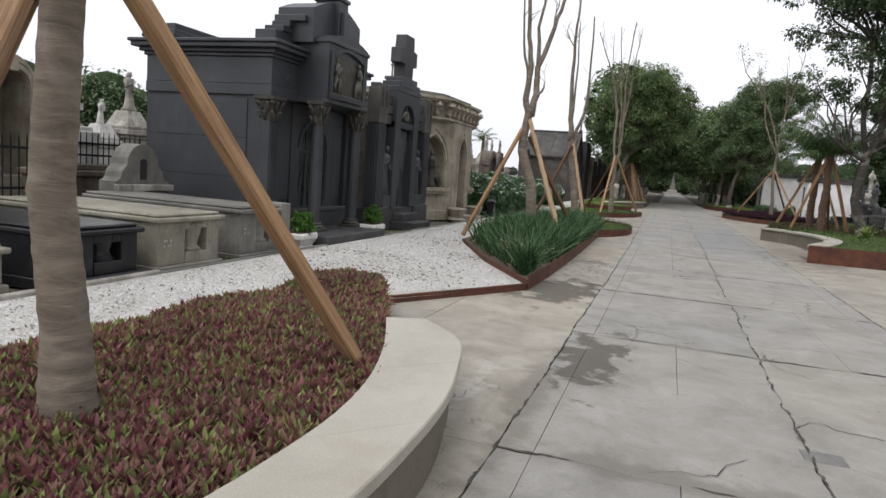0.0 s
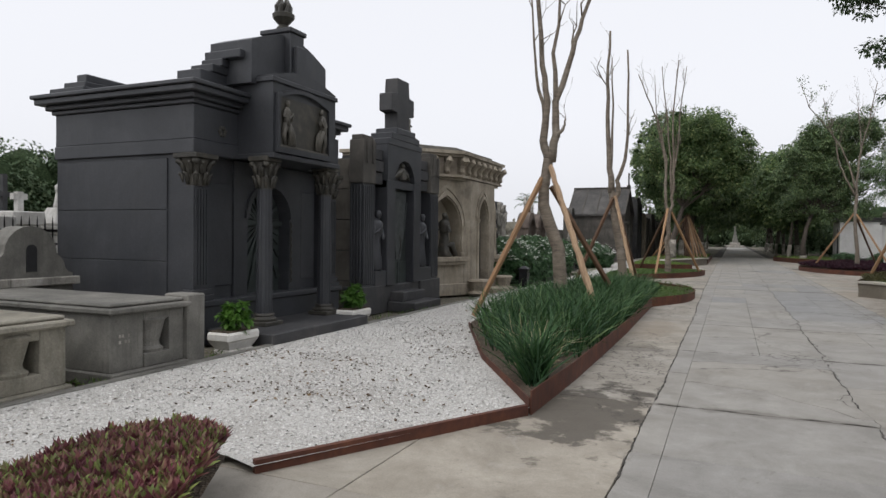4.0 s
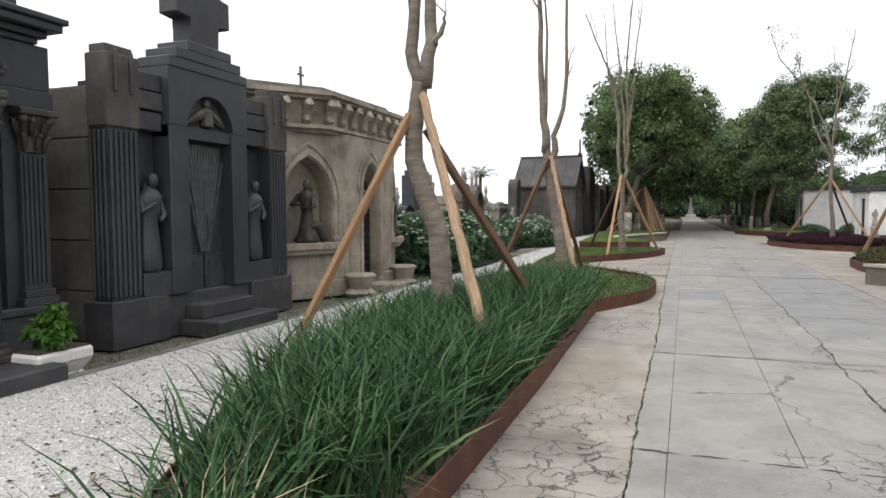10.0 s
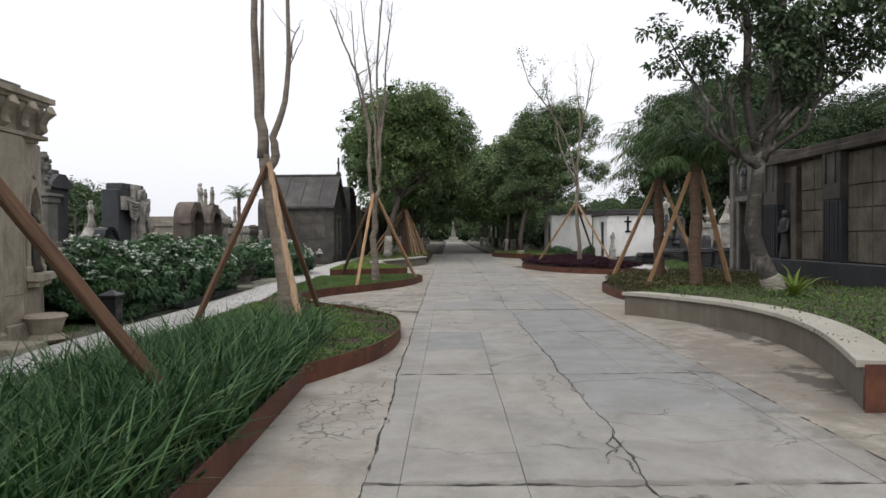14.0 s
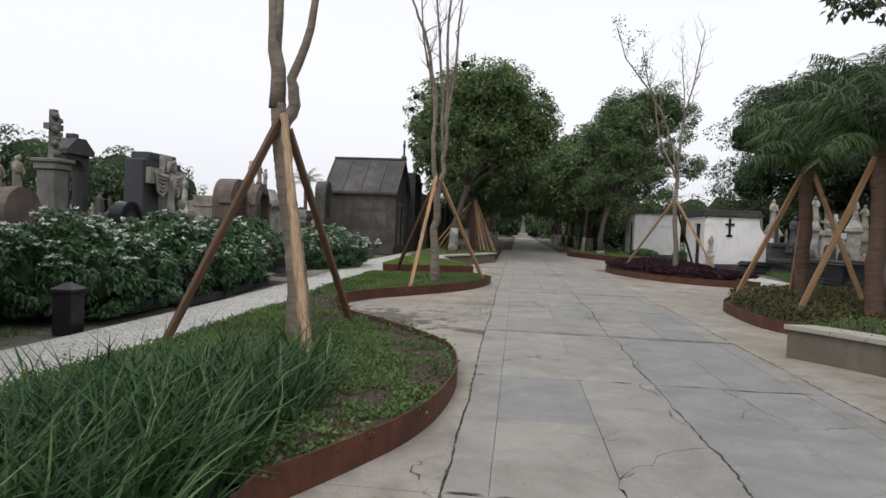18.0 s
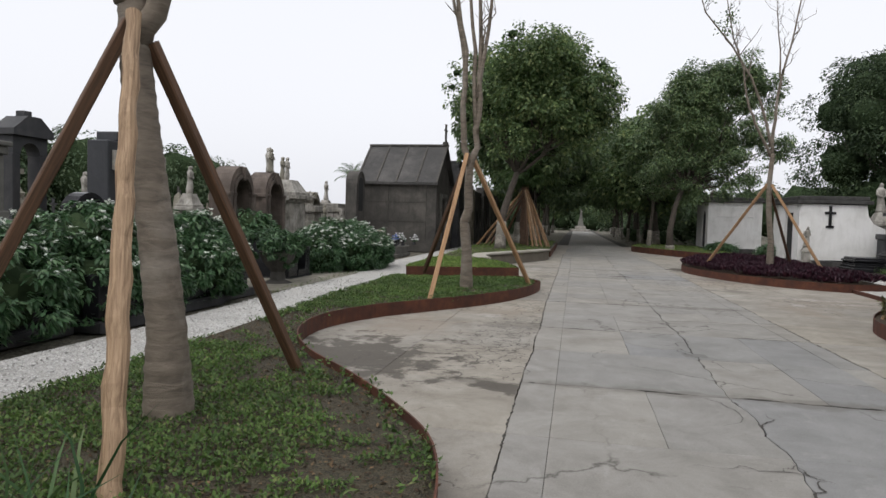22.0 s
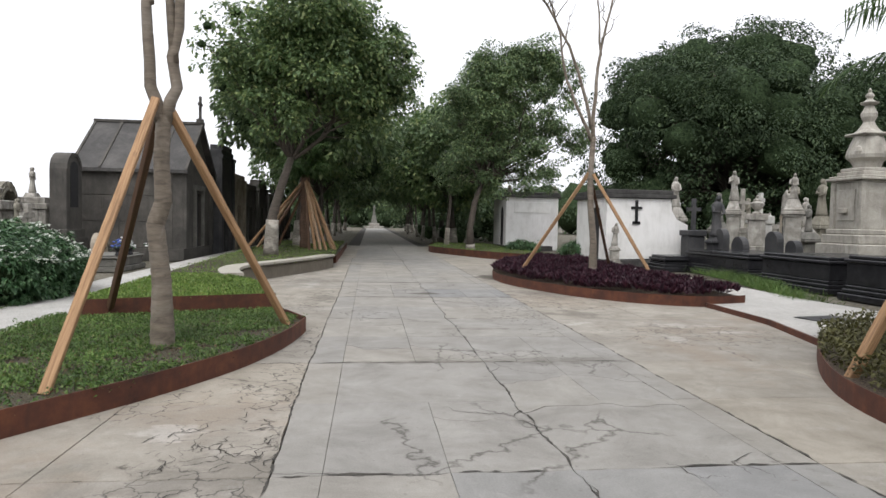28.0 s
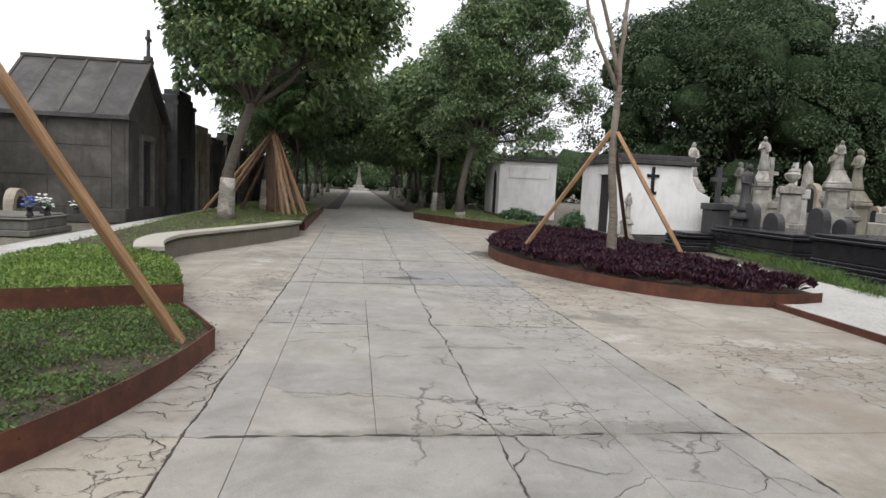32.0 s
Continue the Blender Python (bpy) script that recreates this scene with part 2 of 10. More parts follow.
    h = mix_node(n, l, 0.6, g, noise_node(n, l, v, 6, 8, 0.7))
    h = mix_node(n, l, lines, h, (0.0, 0.0, 0.0))
    bump_node(n, l, h, 0.3, 0.008, b)
    return m


def corten(name):
    m, n, l, b = node_mat(name)
    v = spot_vec(n)
    c = ramp_node(n, l, noise_node(n, l, v, 3, 9, 0.7, 0.3), [(0.25, (0.030, 0.010, 0.007)), (0.5, (0.082, 0.026, 0.013)), (0.78, (0.16, 0.055, 0.022))])
    s = noise_node(n, l, stretch(n, l, v, 6, 6, 0.6), 2, 6, 0.6)
    c = mix_node(n, l, ramp_node(n, l, s, [(0.5, (0, 0, 0)), (0.75, (0.6, 0.6, 0.6))]), c, (0.042, 0.018, 0.012))
    l.new(c, b.inputs["Base Color"])
    b.inputs["Roughness"].default_value = 0.8
    bump_node(n, l, noise_node(n, l, v, 70, 5, 0.7), 0.25, 0.004, b)
    return m


def timber(name, dark, light):
    m, n, l, b = node_mat(name)
    t = n.new("ShaderNodeTexCoord").outputs["Object"]
    g = noise_node(n, l, stretch(n, l, t, 22, 22, 0.9), 3, 8, 0.65, 0.6)
    c = ramp_node(n, l, g, [(0.3, dark), (0.65, light)])
    o = n.new("ShaderNodeObjectInfo").outputs["Random"]
    c = mix_node(n, l, 0.4, c, ramp_node(n, l, o, [(0, (0.25, 0.22, 0.2)), (1, (0.62, 0.58, 0.52))]), "OVERLAY")
    k = noise_node(n, l, stretch(n, l, t, 5, 5, 2.5), 1.4, 4, 0.5)
    c = mix_node(n, l, ramp_node(n, l, k, [(0.66, (0, 0, 0)), (0.75, (0.6, 0.6, 0.6))]), c, (0.06, 0.03, 0.015))
    l.new(c, b.inputs["Base Color"])
    b.inputs["Roughness"].default_value = 0.75
    bump_node(n, l, g, 0.3, 0.006, b)
    return m


def bark(name, dark, light, pale=0.0):
    m, n, l, b = node_mat(name)
    v = spot_vec(n)
    a = noise_node(n, l, stretch(n, l, v, 3, 3, 14), 1.3, 8, 0.7, 0.6)
    c = ramp_node(n, l, a, [(0.3, dark), (0.7, light)])
    p = noise_node(n, l, v, 2.3, 6, 0.6, 0.5)
    c = mix_node(n, l, ramp_node(n, l, p, [(0.52, (0, 0, 0)), (0.66, (pale, pale, pale))]), c, (0.50, 0.46, 0.40))
    l.new(c, b.inputs["Base Color"])
    b.inputs["Roughness"].default_value = 0.85
    bump_node(n, l, a, 0.6, 0.02, b)
    return m


def foliage(name, stops, rough=0.5, through_light=0.3, patch=0.4, patch_scale=0.8):
    """Leaves: a colour for each leaf, patches across the crown, light passing through."""
    m, n, l, b = node_mat(name)
    geo = n.new("ShaderNodeNewGeometry")
    c = ramp_node(n, l, geo.outputs["Random Per Island"], stops)
    p = noise_node(n, l, geo.outputs["Position"], patch_scale, 4, 0.6)
    c = mix_node(n, l, patch, c, ramp_node(n, l, p, [(0.3, (0.28, 0.3, 0.26)), (0.7, (0.68, 0.7, 0.55))]), "OVERLAY")
    l.new(c, b.inputs["Base Color"])
    b.inputs["Roughness"].default_value = rough
    b.inputs["Specular IOR Level"].default_value = 0.3
    tr = n.new("ShaderNodeBsdfTranslucent")
    l.new(c, tr.inputs["Color"])
    x = n.new("ShaderNodeMixShader")
    x.inputs[0].default_value = through_light
    l.new(b.outputs[0], x.inputs[1]), l.new(tr.outputs[0], x.inputs[2])
    l.new(x.outputs[0], n["Material Output"].inputs["Surface"])
    return m


def loose(name, dark, mid, light, scale, bump=0.8, big=0.7):
    """Loose ground: gravel, soil, turf."""
    m, n, l, b = node_mat(name)
    v = spot_vec(n)
    vo = n.new("ShaderNodeTexVoronoi")
    vo.inputs["Scale"].default_value = scale
    l.new(v, vo.inputs["Vector"])
    sep = n.new("ShaderNodeSeparateColor")
    l.new(vo.outputs["Color"], sep.inputs[0])
    c = ramp_node(n, l, sep.outputs[0], [(0.0, dark), (0.35, mid), (1.0, light)])
    s = noise_node(n, l, v, big, 7, 0.65, 0.5)
    c = mix_node(n, l, 0.5, c, ramp_node(n, l, s, [(0.3, (0.33, 0.32, 0.3)), (0.65, (0.58, 0.58, 0.57))]), "OVERLAY")
    l.new(c, b.inputs["Base Color"])
    b.inputs["Roughness"].default_value = 0.95
    bump_node(n, l, vo.outputs["Distance"], bump, 0.02, b)
    return m


def plain(name, col, rough=0.5, metal=0.0, vary=0.25, scale=8, bump=0.1, spec=0.5):
    m, n, l, b = node_mat(name)
    v = spot_vec(n)
    s = noise_node(n, l, v, scale, 7, 0.65)
    lo, hi = tuple(x * (1 - vary) for x in col), tuple(min(1, x * (1 + vary)) for x in col)
    l.new(ramp_node(n, l, s, [(0.3, lo), (0.7, hi)]), b.inputs["Base Color"])
    b.inputs["Roughness"].default_value, b.inputs["Metallic"].default_value = rough, metal
    b.inputs["Specular IOR Level"].default_value = spec
    bump_node(n, l, s, bump, 0.006, b)
    return m


COVERST = stone("worn_cover", (0.10, 0.098, 0.09), (0.15, 0.145, 0.135), (0.2, 0.19, 0.18), 5)
PAVE = paving("old_concrete", (0.1841, 0.1737, 0.1560), (0.2392, 0.2278, 0.2080), (0.2964, 0.2829, 0.2590))
PAVEGREY = paving("old_blue_grey_concrete", (0.1726, 0.1701, 0.1628), (0.2099, 0.2070, 0.2001), (0.2504, 0.2471, 0.2385))
APRON = paving("old_concrete_apron", (0.1848, 0.1669, 0.1388), (0.2621, 0.2397, 0.2042), (0.3416, 0.3158, 0.2731), True)
# wall below the seat slabs: a darker brown than BENCH, with running streaks
BENCHWALL = stone("dark_streaked_bench_wall", (0.0853, 0.0717, 0.0530), (0.1378, 0.1197, 0.0936), (0.1837, 0.1632, 0.1342), 1.3, 0.75, 0.1, streak=0.5, streak_col=(0.0656, 0.0525, 0.0374))
JOINT = plain("joint_dirt", (0.048, 0.043, 0.036), 0.95, vary=0.5, scale=20)
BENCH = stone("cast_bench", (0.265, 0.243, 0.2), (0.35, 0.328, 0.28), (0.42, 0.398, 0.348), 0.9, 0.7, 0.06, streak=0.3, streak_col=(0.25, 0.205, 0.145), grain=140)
CORTEN = corten("corten_steel")
GRAVEL = loose("white_gravel", (0.31, 0.297, 0.275), (0.43, 0.42, 0.40), (0.54, 0.53, 0.51), 75, 0.6, 1.1)
CHIP = plain("white_chip", (0.52, 0.51, 0.49), 0.9, vary=0.35, scale=30)
SOIL = loose("dark_soil", (0.035, 0.025, 0.017), (0.075, 0.055, 0.038), (0.13, 0.10, 0.07), 60)
TURF = loose("turf", (0.026, 0.022, 0.014), (0.05, 0.042, 0.024), (0.085, 0.07, 0.043), 80, big=1.2)
EARTH = loose("worn_earth", (0.06, 0.055, 0.04), (0.11, 0.10, 0.075), (0.17, 0.155, 0.12), 25, big=0.4)
BLACK = stone("sooty_black_granite", (0.0217, 0.0230, 0.0262), (0.0365, 0.0385, 0.0434), (0.0638, 0.0655, 0.0714), 0.8, 0.42, 0.12, streak=0.4, streak_col=(0.0707, 0.0701, 0.0714), grain=45)
SIDEPALE = stone("browned_granite_ashlar", (0.072, 0.065, 0.056), (0.145, 0.131, 0.112), (0.24, 0.22, 0.19), 1.2, 0.85, 0.3, streak=0.5, streak_col=(0.035, 0.032, 0.028))
SIDESTONE = stone("soot_browned_granite", (0.0350, 0.0325, 0.0300), (0.0775, 0.0713, 0.0625), (0.1562, 0.1413, 0.1225), 1.2, 0.8, 0.3, streak=0.6, streak_col=(0.0300, 0.0275, 0.0250))
BLACKROUGH = stone("rough_black_granite", (0.0224, 0.0232, 0.0257), (0.0426, 0.0429, 0.0456), (0.0874, 0.0836, 0.0819), 1.6, 0.62, 0.3, streak=0.3, streak_col=(0.1120, 0.1017, 0.0877))
POLISHED = stone("polished_black_granite", (0.012, 0.012, 0.013), (0.018, 0.018, 0.02), (0.03, 0.03, 0.032), 3, 0.25, 0.03, spec=0.22)
BRONZE = stone("dark_bronze", (0.022, 0.022, 0.019), (0.045, 0.042, 0.035), (0.10, 0.09, 0.07), 5, 0.5, 0.2)
BEIGE = stone("weathered_limestone", (0.1479, 0.1256, 0.0974), (0.2958, 0.2563, 0.1999), (0.4350, 0.3887, 0.3150), 1.8, 0.85, 0.35, streak=0.5, streak_col=(0.0391, 0.0327, 0.0252))
GREYST = stone("grey_granite", (0.075, 0.073, 0.066), (0.14, 0.135, 0.12), (0.24, 0.23, 0.205), 1.8, 0.8, 0.3, streak=0.5, streak_col=(0.05, 0.048, 0.042))
DARKST = stone("dark_weathered_stone", (0.036, 0.034, 0.031), (0.068, 0.063, 0.056), (0.12, 0.11, 0.097), 1.4, 0.85, 0.3, streak=0.6, streak_col=(0.02, 0.019, 0.018))
TOMBDARK = stone("soot_stained_limestone", (0.035, 0.03, 0.024), (0.085, 0.07, 0.055), (0.2, 0.165, 0.125), 1.0, 0.9, 0.3, streak=0.8, streak_col=(0.022, 0.02, 0.018))
TOMB = stone("stained_cement", (0.11, 0.10, 0.08), (0.21, 0.195, 0.155), (0.33, 0.31, 0.26), 1.7, 0.9, 0.35, streak=0.7, streak_col=(0.05, 0.048, 0.038))
MARBLE = stone("weathered_marble", (0.13, 0.12, 0.10), (0.30, 0.282, 0.25), (0.52, 0.5, 0.455), 2.8, 0.75, 0.3, streak=0.9, streak_col=(0.06, 0.056, 0.047))
WHITE = stone("stained_whitewash", (0.55, 0.54, 0.51), (0.74, 0.73, 0.71), (0.82, 0.81, 0.80), 0.9, 0.9, 0.15, streak=0.3, streak_col=(0.30, 0.28, 0.24))
PINK = stone("reddish_stone", (0.05, 0.039, 0.033), (0.105, 0.082, 0.068), (0.19, 0.152, 0.128), 1.6, 0.8, 0.25, streak=0.5)
CAST = stone("cream_planter", (0.5, 0.48, 0.44), (0.66, 0.64, 0.6), (0.75, 0.73, 0.7), 4, 0.7, 0.1, streak=0.3, streak_col=(0.25, 0.22, 0.18))
WOOD = timber("stake_timber", (0.17, 0.095, 0.046), (0.42, 0.262, 0.142))
WOODPALE = timber("pale_stake_timber", (0.17, 0.105, 0.06), (0.46, 0.325, 0.205))
WOODDARK = timber("dark_stake_timber", (0.05, 0.028, 0.016), (0.14, 0.075, 0.04))
BARK = bark("young_bark", (0.085, 0.068, 0.051), (0.23, 0.19, 0.148), 0.2)
BARKDARK = bark("rough_bark", (0.035, 0.028, 0.022), (0.10, 0.082, 0.065), 0.0)
BARKWHITE = bark("limewashed_bark", (0.10, 0.088, 0.07), (0.30, 0.275, 0.235), 0.8)
PALMBARK = bark("palm_bark", (0.05, 0.03, 0.02), (0.16, 0.095, 0.06), 0.0)
LEAF = foliage("tree_leaf", [(0, (0.0725, 0.1135, 0.0587)), (0.5, (0.1184, 0.1758, 0.0869)), (0.85, (0.1813, 0.2486, 0.1174)), (1, (0.2731, 0.3215, 0.1596))], 0.42, 0.3)
LEAFBRIGHT = foliage("fresh_tree_leaf", [(0, (0.0762, 0.1200, 0.0575)), (0.5, (0.1196, 0.1822, 0.0830)), (0.86, (0.1910, 0.2550, 0.1085)), (1, (0.3444, 0.3772, 0.1851))], 0.42, 0.45, 0.5, 0.9)
LEAFDARK = foliage("dark_tree_leaf", [(0, (0.0333, 0.0522, 0.0301)), (0.6, (0.0500, 0.0782, 0.0413)), (1, (0.0852, 0.1179, 0.0591))], 0.8, 0.2, 0.5, 0.35)
# greyed green with distance haze put into the colour; some nearer leaves share it
LEAFWOOD = foliage("far_wood_leaf", [(0, (0.0594, 0.0935, 0.0528)), (0.6, (0.0829, 0.1239, 0.0684)), (1, (0.1299, 0.1659, 0.0948))], 0.7, 0.15, 0.4, 0.15)
# dark filler green: shade deep between the leaves, put into the colour
SHADECORE = loose("leaf_shade_core", (0.0170, 0.0279, 0.0139), (0.0310, 0.0481, 0.0240), (0.0512, 0.0760, 0.0364), 9.0, 1.0, 0.5)
SHADECORE.node_tree.nodes["Principled BSDF"].inputs["Specular IOR Level"].default_value = 0.05
SHRUB = foliage("shrub_leaf", [(0, (0.034, 0.078, 0.036)), (0.55, (0.056, 0.118, 0.053)), (0.88, (0.094, 0.168, 0.080)), (1, (0.17, 0.25, 0.145))], 0.38, 0.2)
BLOOM = foliage("white_bloom", [(0, (0.6, 0.63, 0.56)), (1, (0.82, 0.83, 0.8))], 0.6, 0.2, 0.1)
BLADE = foliage("strap_leaf", [(0, (0.0157, 0.0440, 0.0187)), (0.5, (0.0325, 0.0814, 0.0286)), (0.88, (0.0650, 0.1298, 0.0462)), (1, (0.1344, 0.1870, 0.0825))], 0.6, 0.2, 0.3, 1.5)
STRAW = foliage("dry_blade", [(0, (0.30, 0.25, 0.14)), (1, (0.5, 0.44, 0.30))], 0.8, 0.2, 0.1)
TUFT = foliage("turf_blade", [(0, (0.046, 0.088, 0.026)), (0.5, (0.082, 0.142, 0.040)), (0.85, (0.122, 0.186, 0.056)), (1, (0.17, 0.18, 0.08))], 0.55, 0.25, 0.8, 1.4)
TUFTFRESH = foliage("fresh_turf_blade", [(0, (0.085, 0.14, 0.034)), (0.5, (0.135, 0.215, 0.05)), (0.85, (0.19, 0.265, 0.072)), (1, (0.25, 0.26, 0.11))], 0.6, 0.3, 0.6, 0.9)
SUCCULENT = foliage("succulent_leaf", [(0, (0.1071, 0.0318, 0.0531)), (0.28, (0.1971, 0.0658, 0.0912)), (0.5, (0.2599, 0.1157, 0.1224)), (0.68, (0.2132, 0.1521, 0.0970)), (0.86, (0.1651, 0.2031, 0.0774)), (1, (0.2994, 0.3415, 0.1259))], 0.5, 0.25, 0.8, 1.3)
PURPLE = foliage("purple_leaf", [(0, (0.014, 0.004, 0.010)), (0.6, (0.034, 0.009, 0.020)), (1, (0.075, 0.022, 0.036))], 0.5, 0.1, 0.3, 1.5)
BROWNSHRUB = foliage("bronze_shrub_leaf", [(0, (0.0434, 0.0403, 0.0172)), (0.6, (0.0868, 0.0829, 0.0333)), (1, (0.1470, 0.1389, 0.0586))], 0.6, 0.2)
FROND = foliage("palm_frond", [(0, (0.035, 0.07, 0.024)), (0.6, (0.065, 0.12, 0.04)), (1, (0.13, 0.18, 0.075))], 0.45, 0.25)
IRON = plain("black_iron", (0.02, 0.02, 0.021), 0.45, 0.6, 0.3)
# near-black: paints the shade of openings and niches, and colours black doors
SHADOW = plain("shade_and_door_black", (0.019, 0.019, 0.02), 0.9)
VERDIGRIS = stone("green_bronze_door", (0.0162, 0.0197, 0.0188), (0.0314, 0.0386, 0.0367), (0.0627, 0.0762, 0.0708), 4, 0.5, 0.1)
RAYBRONZE = stone("worn_bronze_rays", (0.0391, 0.0446, 0.0457), (0.0691, 0.0760, 0.0760), (0.1228, 0.1305, 0.1283), 6, 0.45, 0.1)
FLOWERWHITE = plain("white_flower", (0.75, 0.74, 0.74), 0.7)
FLOWERBLUE = plain("blue_flower", (0.07, 0.12, 0.42), 0.7)
GREYPAINT = plain("grey_coping", (0.05, 0.048, 0.045), 0.85, vary=0.6, scale=3)

# ---- building blocks ----
def thing(name, m, label, category, group="", kind=""):
    ob = new(name)
    ob.empty_display_size = 0.2
    ob.matrix_world = m
    return tagged(ob, label, category, group, kind)


def part(name, bm, material, parent, label="", smooth=False, flat=False):
    """Links a bmesh as one mesh object under a thing or a part."""
    me = bpy.data.meshes.new(name)
    if not flat:
        bmesh.ops.recalc_face_normals(bm, faces=bm.faces)
    bm.to_mesh(me)
    bm.free()
    if smooth:
        me.shade_smooth()
    me.materials.append(material)
    ob = new(name, me)
    ob.parent = parent
    if label:
        ob["label"] = label
    return ob


def pieces(name, bm, material, parent, label=""):
    """Each loose piece of a bmesh as a part of its own."""
    bm.verts.index_update()
    bm.verts.ensure_lookup_table()
    seen, out = set(), []
    for v0 in bm.verts:
        if v0.index in seen:
            continue
        stack, isle = [v0], []
        seen.add(v0.index)
        while stack:
            v = stack.pop()
            isle.append(v)
            for e in v.link_edges:
                o = e.other_vert(v)
                if o.index not in seen:
                    seen.add(o.index)
                    stack.append(o)
        b2 = bmesh.new()
        mp = {v: b2.verts.new(v.co) for v in isle}
        for f in {f for v in isle for f in v.link_faces}:
            b2.faces.new([mp[v] for v in f.verts])
        out.append(part(name, b2, material, parent, label))
    bm.free()
    return out


def solo(name, bm, material, m, label, category, group="", kind="", smooth=False):
    """A thing of one mesh."""
    ob = part(name, bm, material, None, "", smooth)
    ob.matrix_world = m
    return tagged(ob, label, category, group, kind)


def B():
    return bmesh.new()


def parts(name, rows, material, parent, bev=0.0):
    """Each box of the list as a part of its own."""
    return [part(name, box(bmesh.new(), *r, bev=bev), material, parent) for r in rows]


def box(bm, x0, y0, z0, x1, y1, z1, bev=0.0):
    v = [bm.verts.new(p) for p in ((x0, y0, z0), (x1, y0, z0), (x1, y1, z0), (x0, y1, z0), (x0, y0, z1), (x1, y0, z1), (x1, y1, z1), (x0, y1, z1))]
    f = [bm.faces.new([v[i] for i in q]) for q in ((0, 3, 2, 1), (4, 5, 6, 7), (0, 1, 5, 4), (1, 2, 6, 5), (2, 3, 7, 6), (3, 0, 4, 7))]
    if bev:
        e = list({x for q in f for x in q.edges})
        bmesh.ops.bevel(bm, geom=e, offset=bev, segments=1, affect="EDGES")
    return bm


def boxes(*rows, bev=0.0):
    bm = B()
    for r in rows:
        box(bm, *r, bev=bev)
    return bm


def frustum(bm, cx, cy, z0, z1, a0, b0, a1, b1):
    """A block that narrows from half sizes a0, b0 to a1, b1."""
    v = [bm.verts.new((cx + sx * a, cy + sy * b, z)) for z, a, b in ((z0, a0, b0), (z1, a1, b1)) for sx, sy in ((-1, -1), (1, -1), (1, 1), (-1, 1))]
    for q in ((0, 3, 2, 1), (4, 5, 6, 7), (0, 1, 5, 4), (1, 2, 6, 5), (2, 3, 7, 6), (3, 0, 4, 7)):
        bm.faces.new([v[i] for i in q])
    return bm


def prism(bm, pts, z0, z1):
    """A plan outline raised from z0 to z1."""
    lo = [bm.verts.new((x, y, z0)) for x, y in pts]
    hi = [bm.verts.new((x, y, z1)) for x, y in pts]
    bm.faces.new(hi), bm.faces.new(lo[::-1])
    for i in range(len(pts)):
        j = (i + 1) % len(pts)
        bm.faces.new((lo[i], lo[j], hi[j], hi[i]))
    return bm


def slab(bm, pts, y0, y1):
    """A front outline (x, z) with depth from y0 to y1."""
    lo = [bm.verts.new((x, y0, z)) for x, z in pts]
    hi = [bm.verts.new((x, y1, z)) for x, z in pts]
    bm.faces.new(lo), bm.faces.new(hi[::-1])
    for i in range(len(pts)):
        j = (i + 1) % len(pts)
        bm.faces.new((lo[j], lo[i], hi[i], hi[j]))
    return bm


def lathe(bm, prof, cx=0, cy=0, n=16, flute=0.0, z0=0.0):
    rings = []
    for r, z in prof:
        rings.append([bm.verts.new((cx + r * (1 - (flute if k % 2 else 0)) * math.cos(2 * math.pi * k / n), cy + r * (1 - (flute if k % 2 else 0)) * math.sin(2 * math.pi * k / n), z0 + z)) for k in range(n)])
    for a, b in zip(rings, rings[1:]):
        for k in range(n):
            bm.faces.new((a[k], a[(k + 1) % n], b[(k + 1) % n], b[k]))
    bm.faces.new(rings[0][::-1]), bm.faces.new(rings[-1])
    return bm


def tube(bm, pts, radii, n=8):
    """A tapered limb along points."""
    pts = [Vector(p) for p in pts]
    rings, s = [], Vector((1, 0.13, 0))
    for i, p in enumerate(pts):
        d = (pts[min(i + 1, len(pts) - 1)] - pts[max(i - 1, 0)]).normalized()
        s = s - d * s.dot(d)
        if s.length < 0.05:
            s = d.cross(Vector((0, 1, 0.2)))
        s.normalize()
        u = d.cross(s)
        rings.append([bm.verts.new(p + radii[i] * (math.cos(2 * math.pi * k / n) * s + math.sin(2 * math.pi * k / n) * u)) for k in range(n)])
    for a, b in zip(rings, rings[1:]):
        for k in range(n):
            bm.faces.new((a[k], a[(k + 1) % n], b[(k + 1) % n], b[k]))
    bm.faces.new(rings[0][::-1]), bm.faces.new(rings[-1])
    return bm


def arch(cx, zs, r, pointed=False, n=10):
    """Points of an arch from its left foot to its right foot."""
    if not pointed:
        return [(cx - r * math.cos(math.pi * k / n), zs + r * math.sin(math.pi * k / n)) for k in range(n + 1)]
    left = [(cx + r * 0.6 - 1.6 * r * math.cos(a), zs + 1.6 * r * math.sin(a)) for a in [math.acos(0.6 / 1.6) * k / (n // 2) for k in range(n // 2 + 1)]]
    return left + [(2 * cx - x, z) for x, z in left[-2::-1]]


def spandrel(bm, x0, x1, zs, zt, cx, r, y0, y1, pointed=False):
    """The wall over an arched opening."""
    return slab(bm, [(x0, zs), (x0, zt), (x1, zt), (x1, zs)] + arch(cx, zs, r, pointed)[::-1], y0, y1)


def arch_band(bm, cx, zs, r, w, y0, y1, pointed=False, n=14):
    a, b = arch(cx, zs, r + w, pointed, n), arch(cx, zs, r, pointed, n)
    for i in range(len(a) - 1):
        slab(bm, [a[i], a[i + 1], b[i + 1], b[i]], y0, y1)
    return bm


def arch_panel(bm, cx, z0, zs, r, y0, y1, pointed=False):
    return slab(bm, [(cx - r, z0)] + arch(cx, zs, r, pointed) + [(cx + r, z0)], y0, y1)


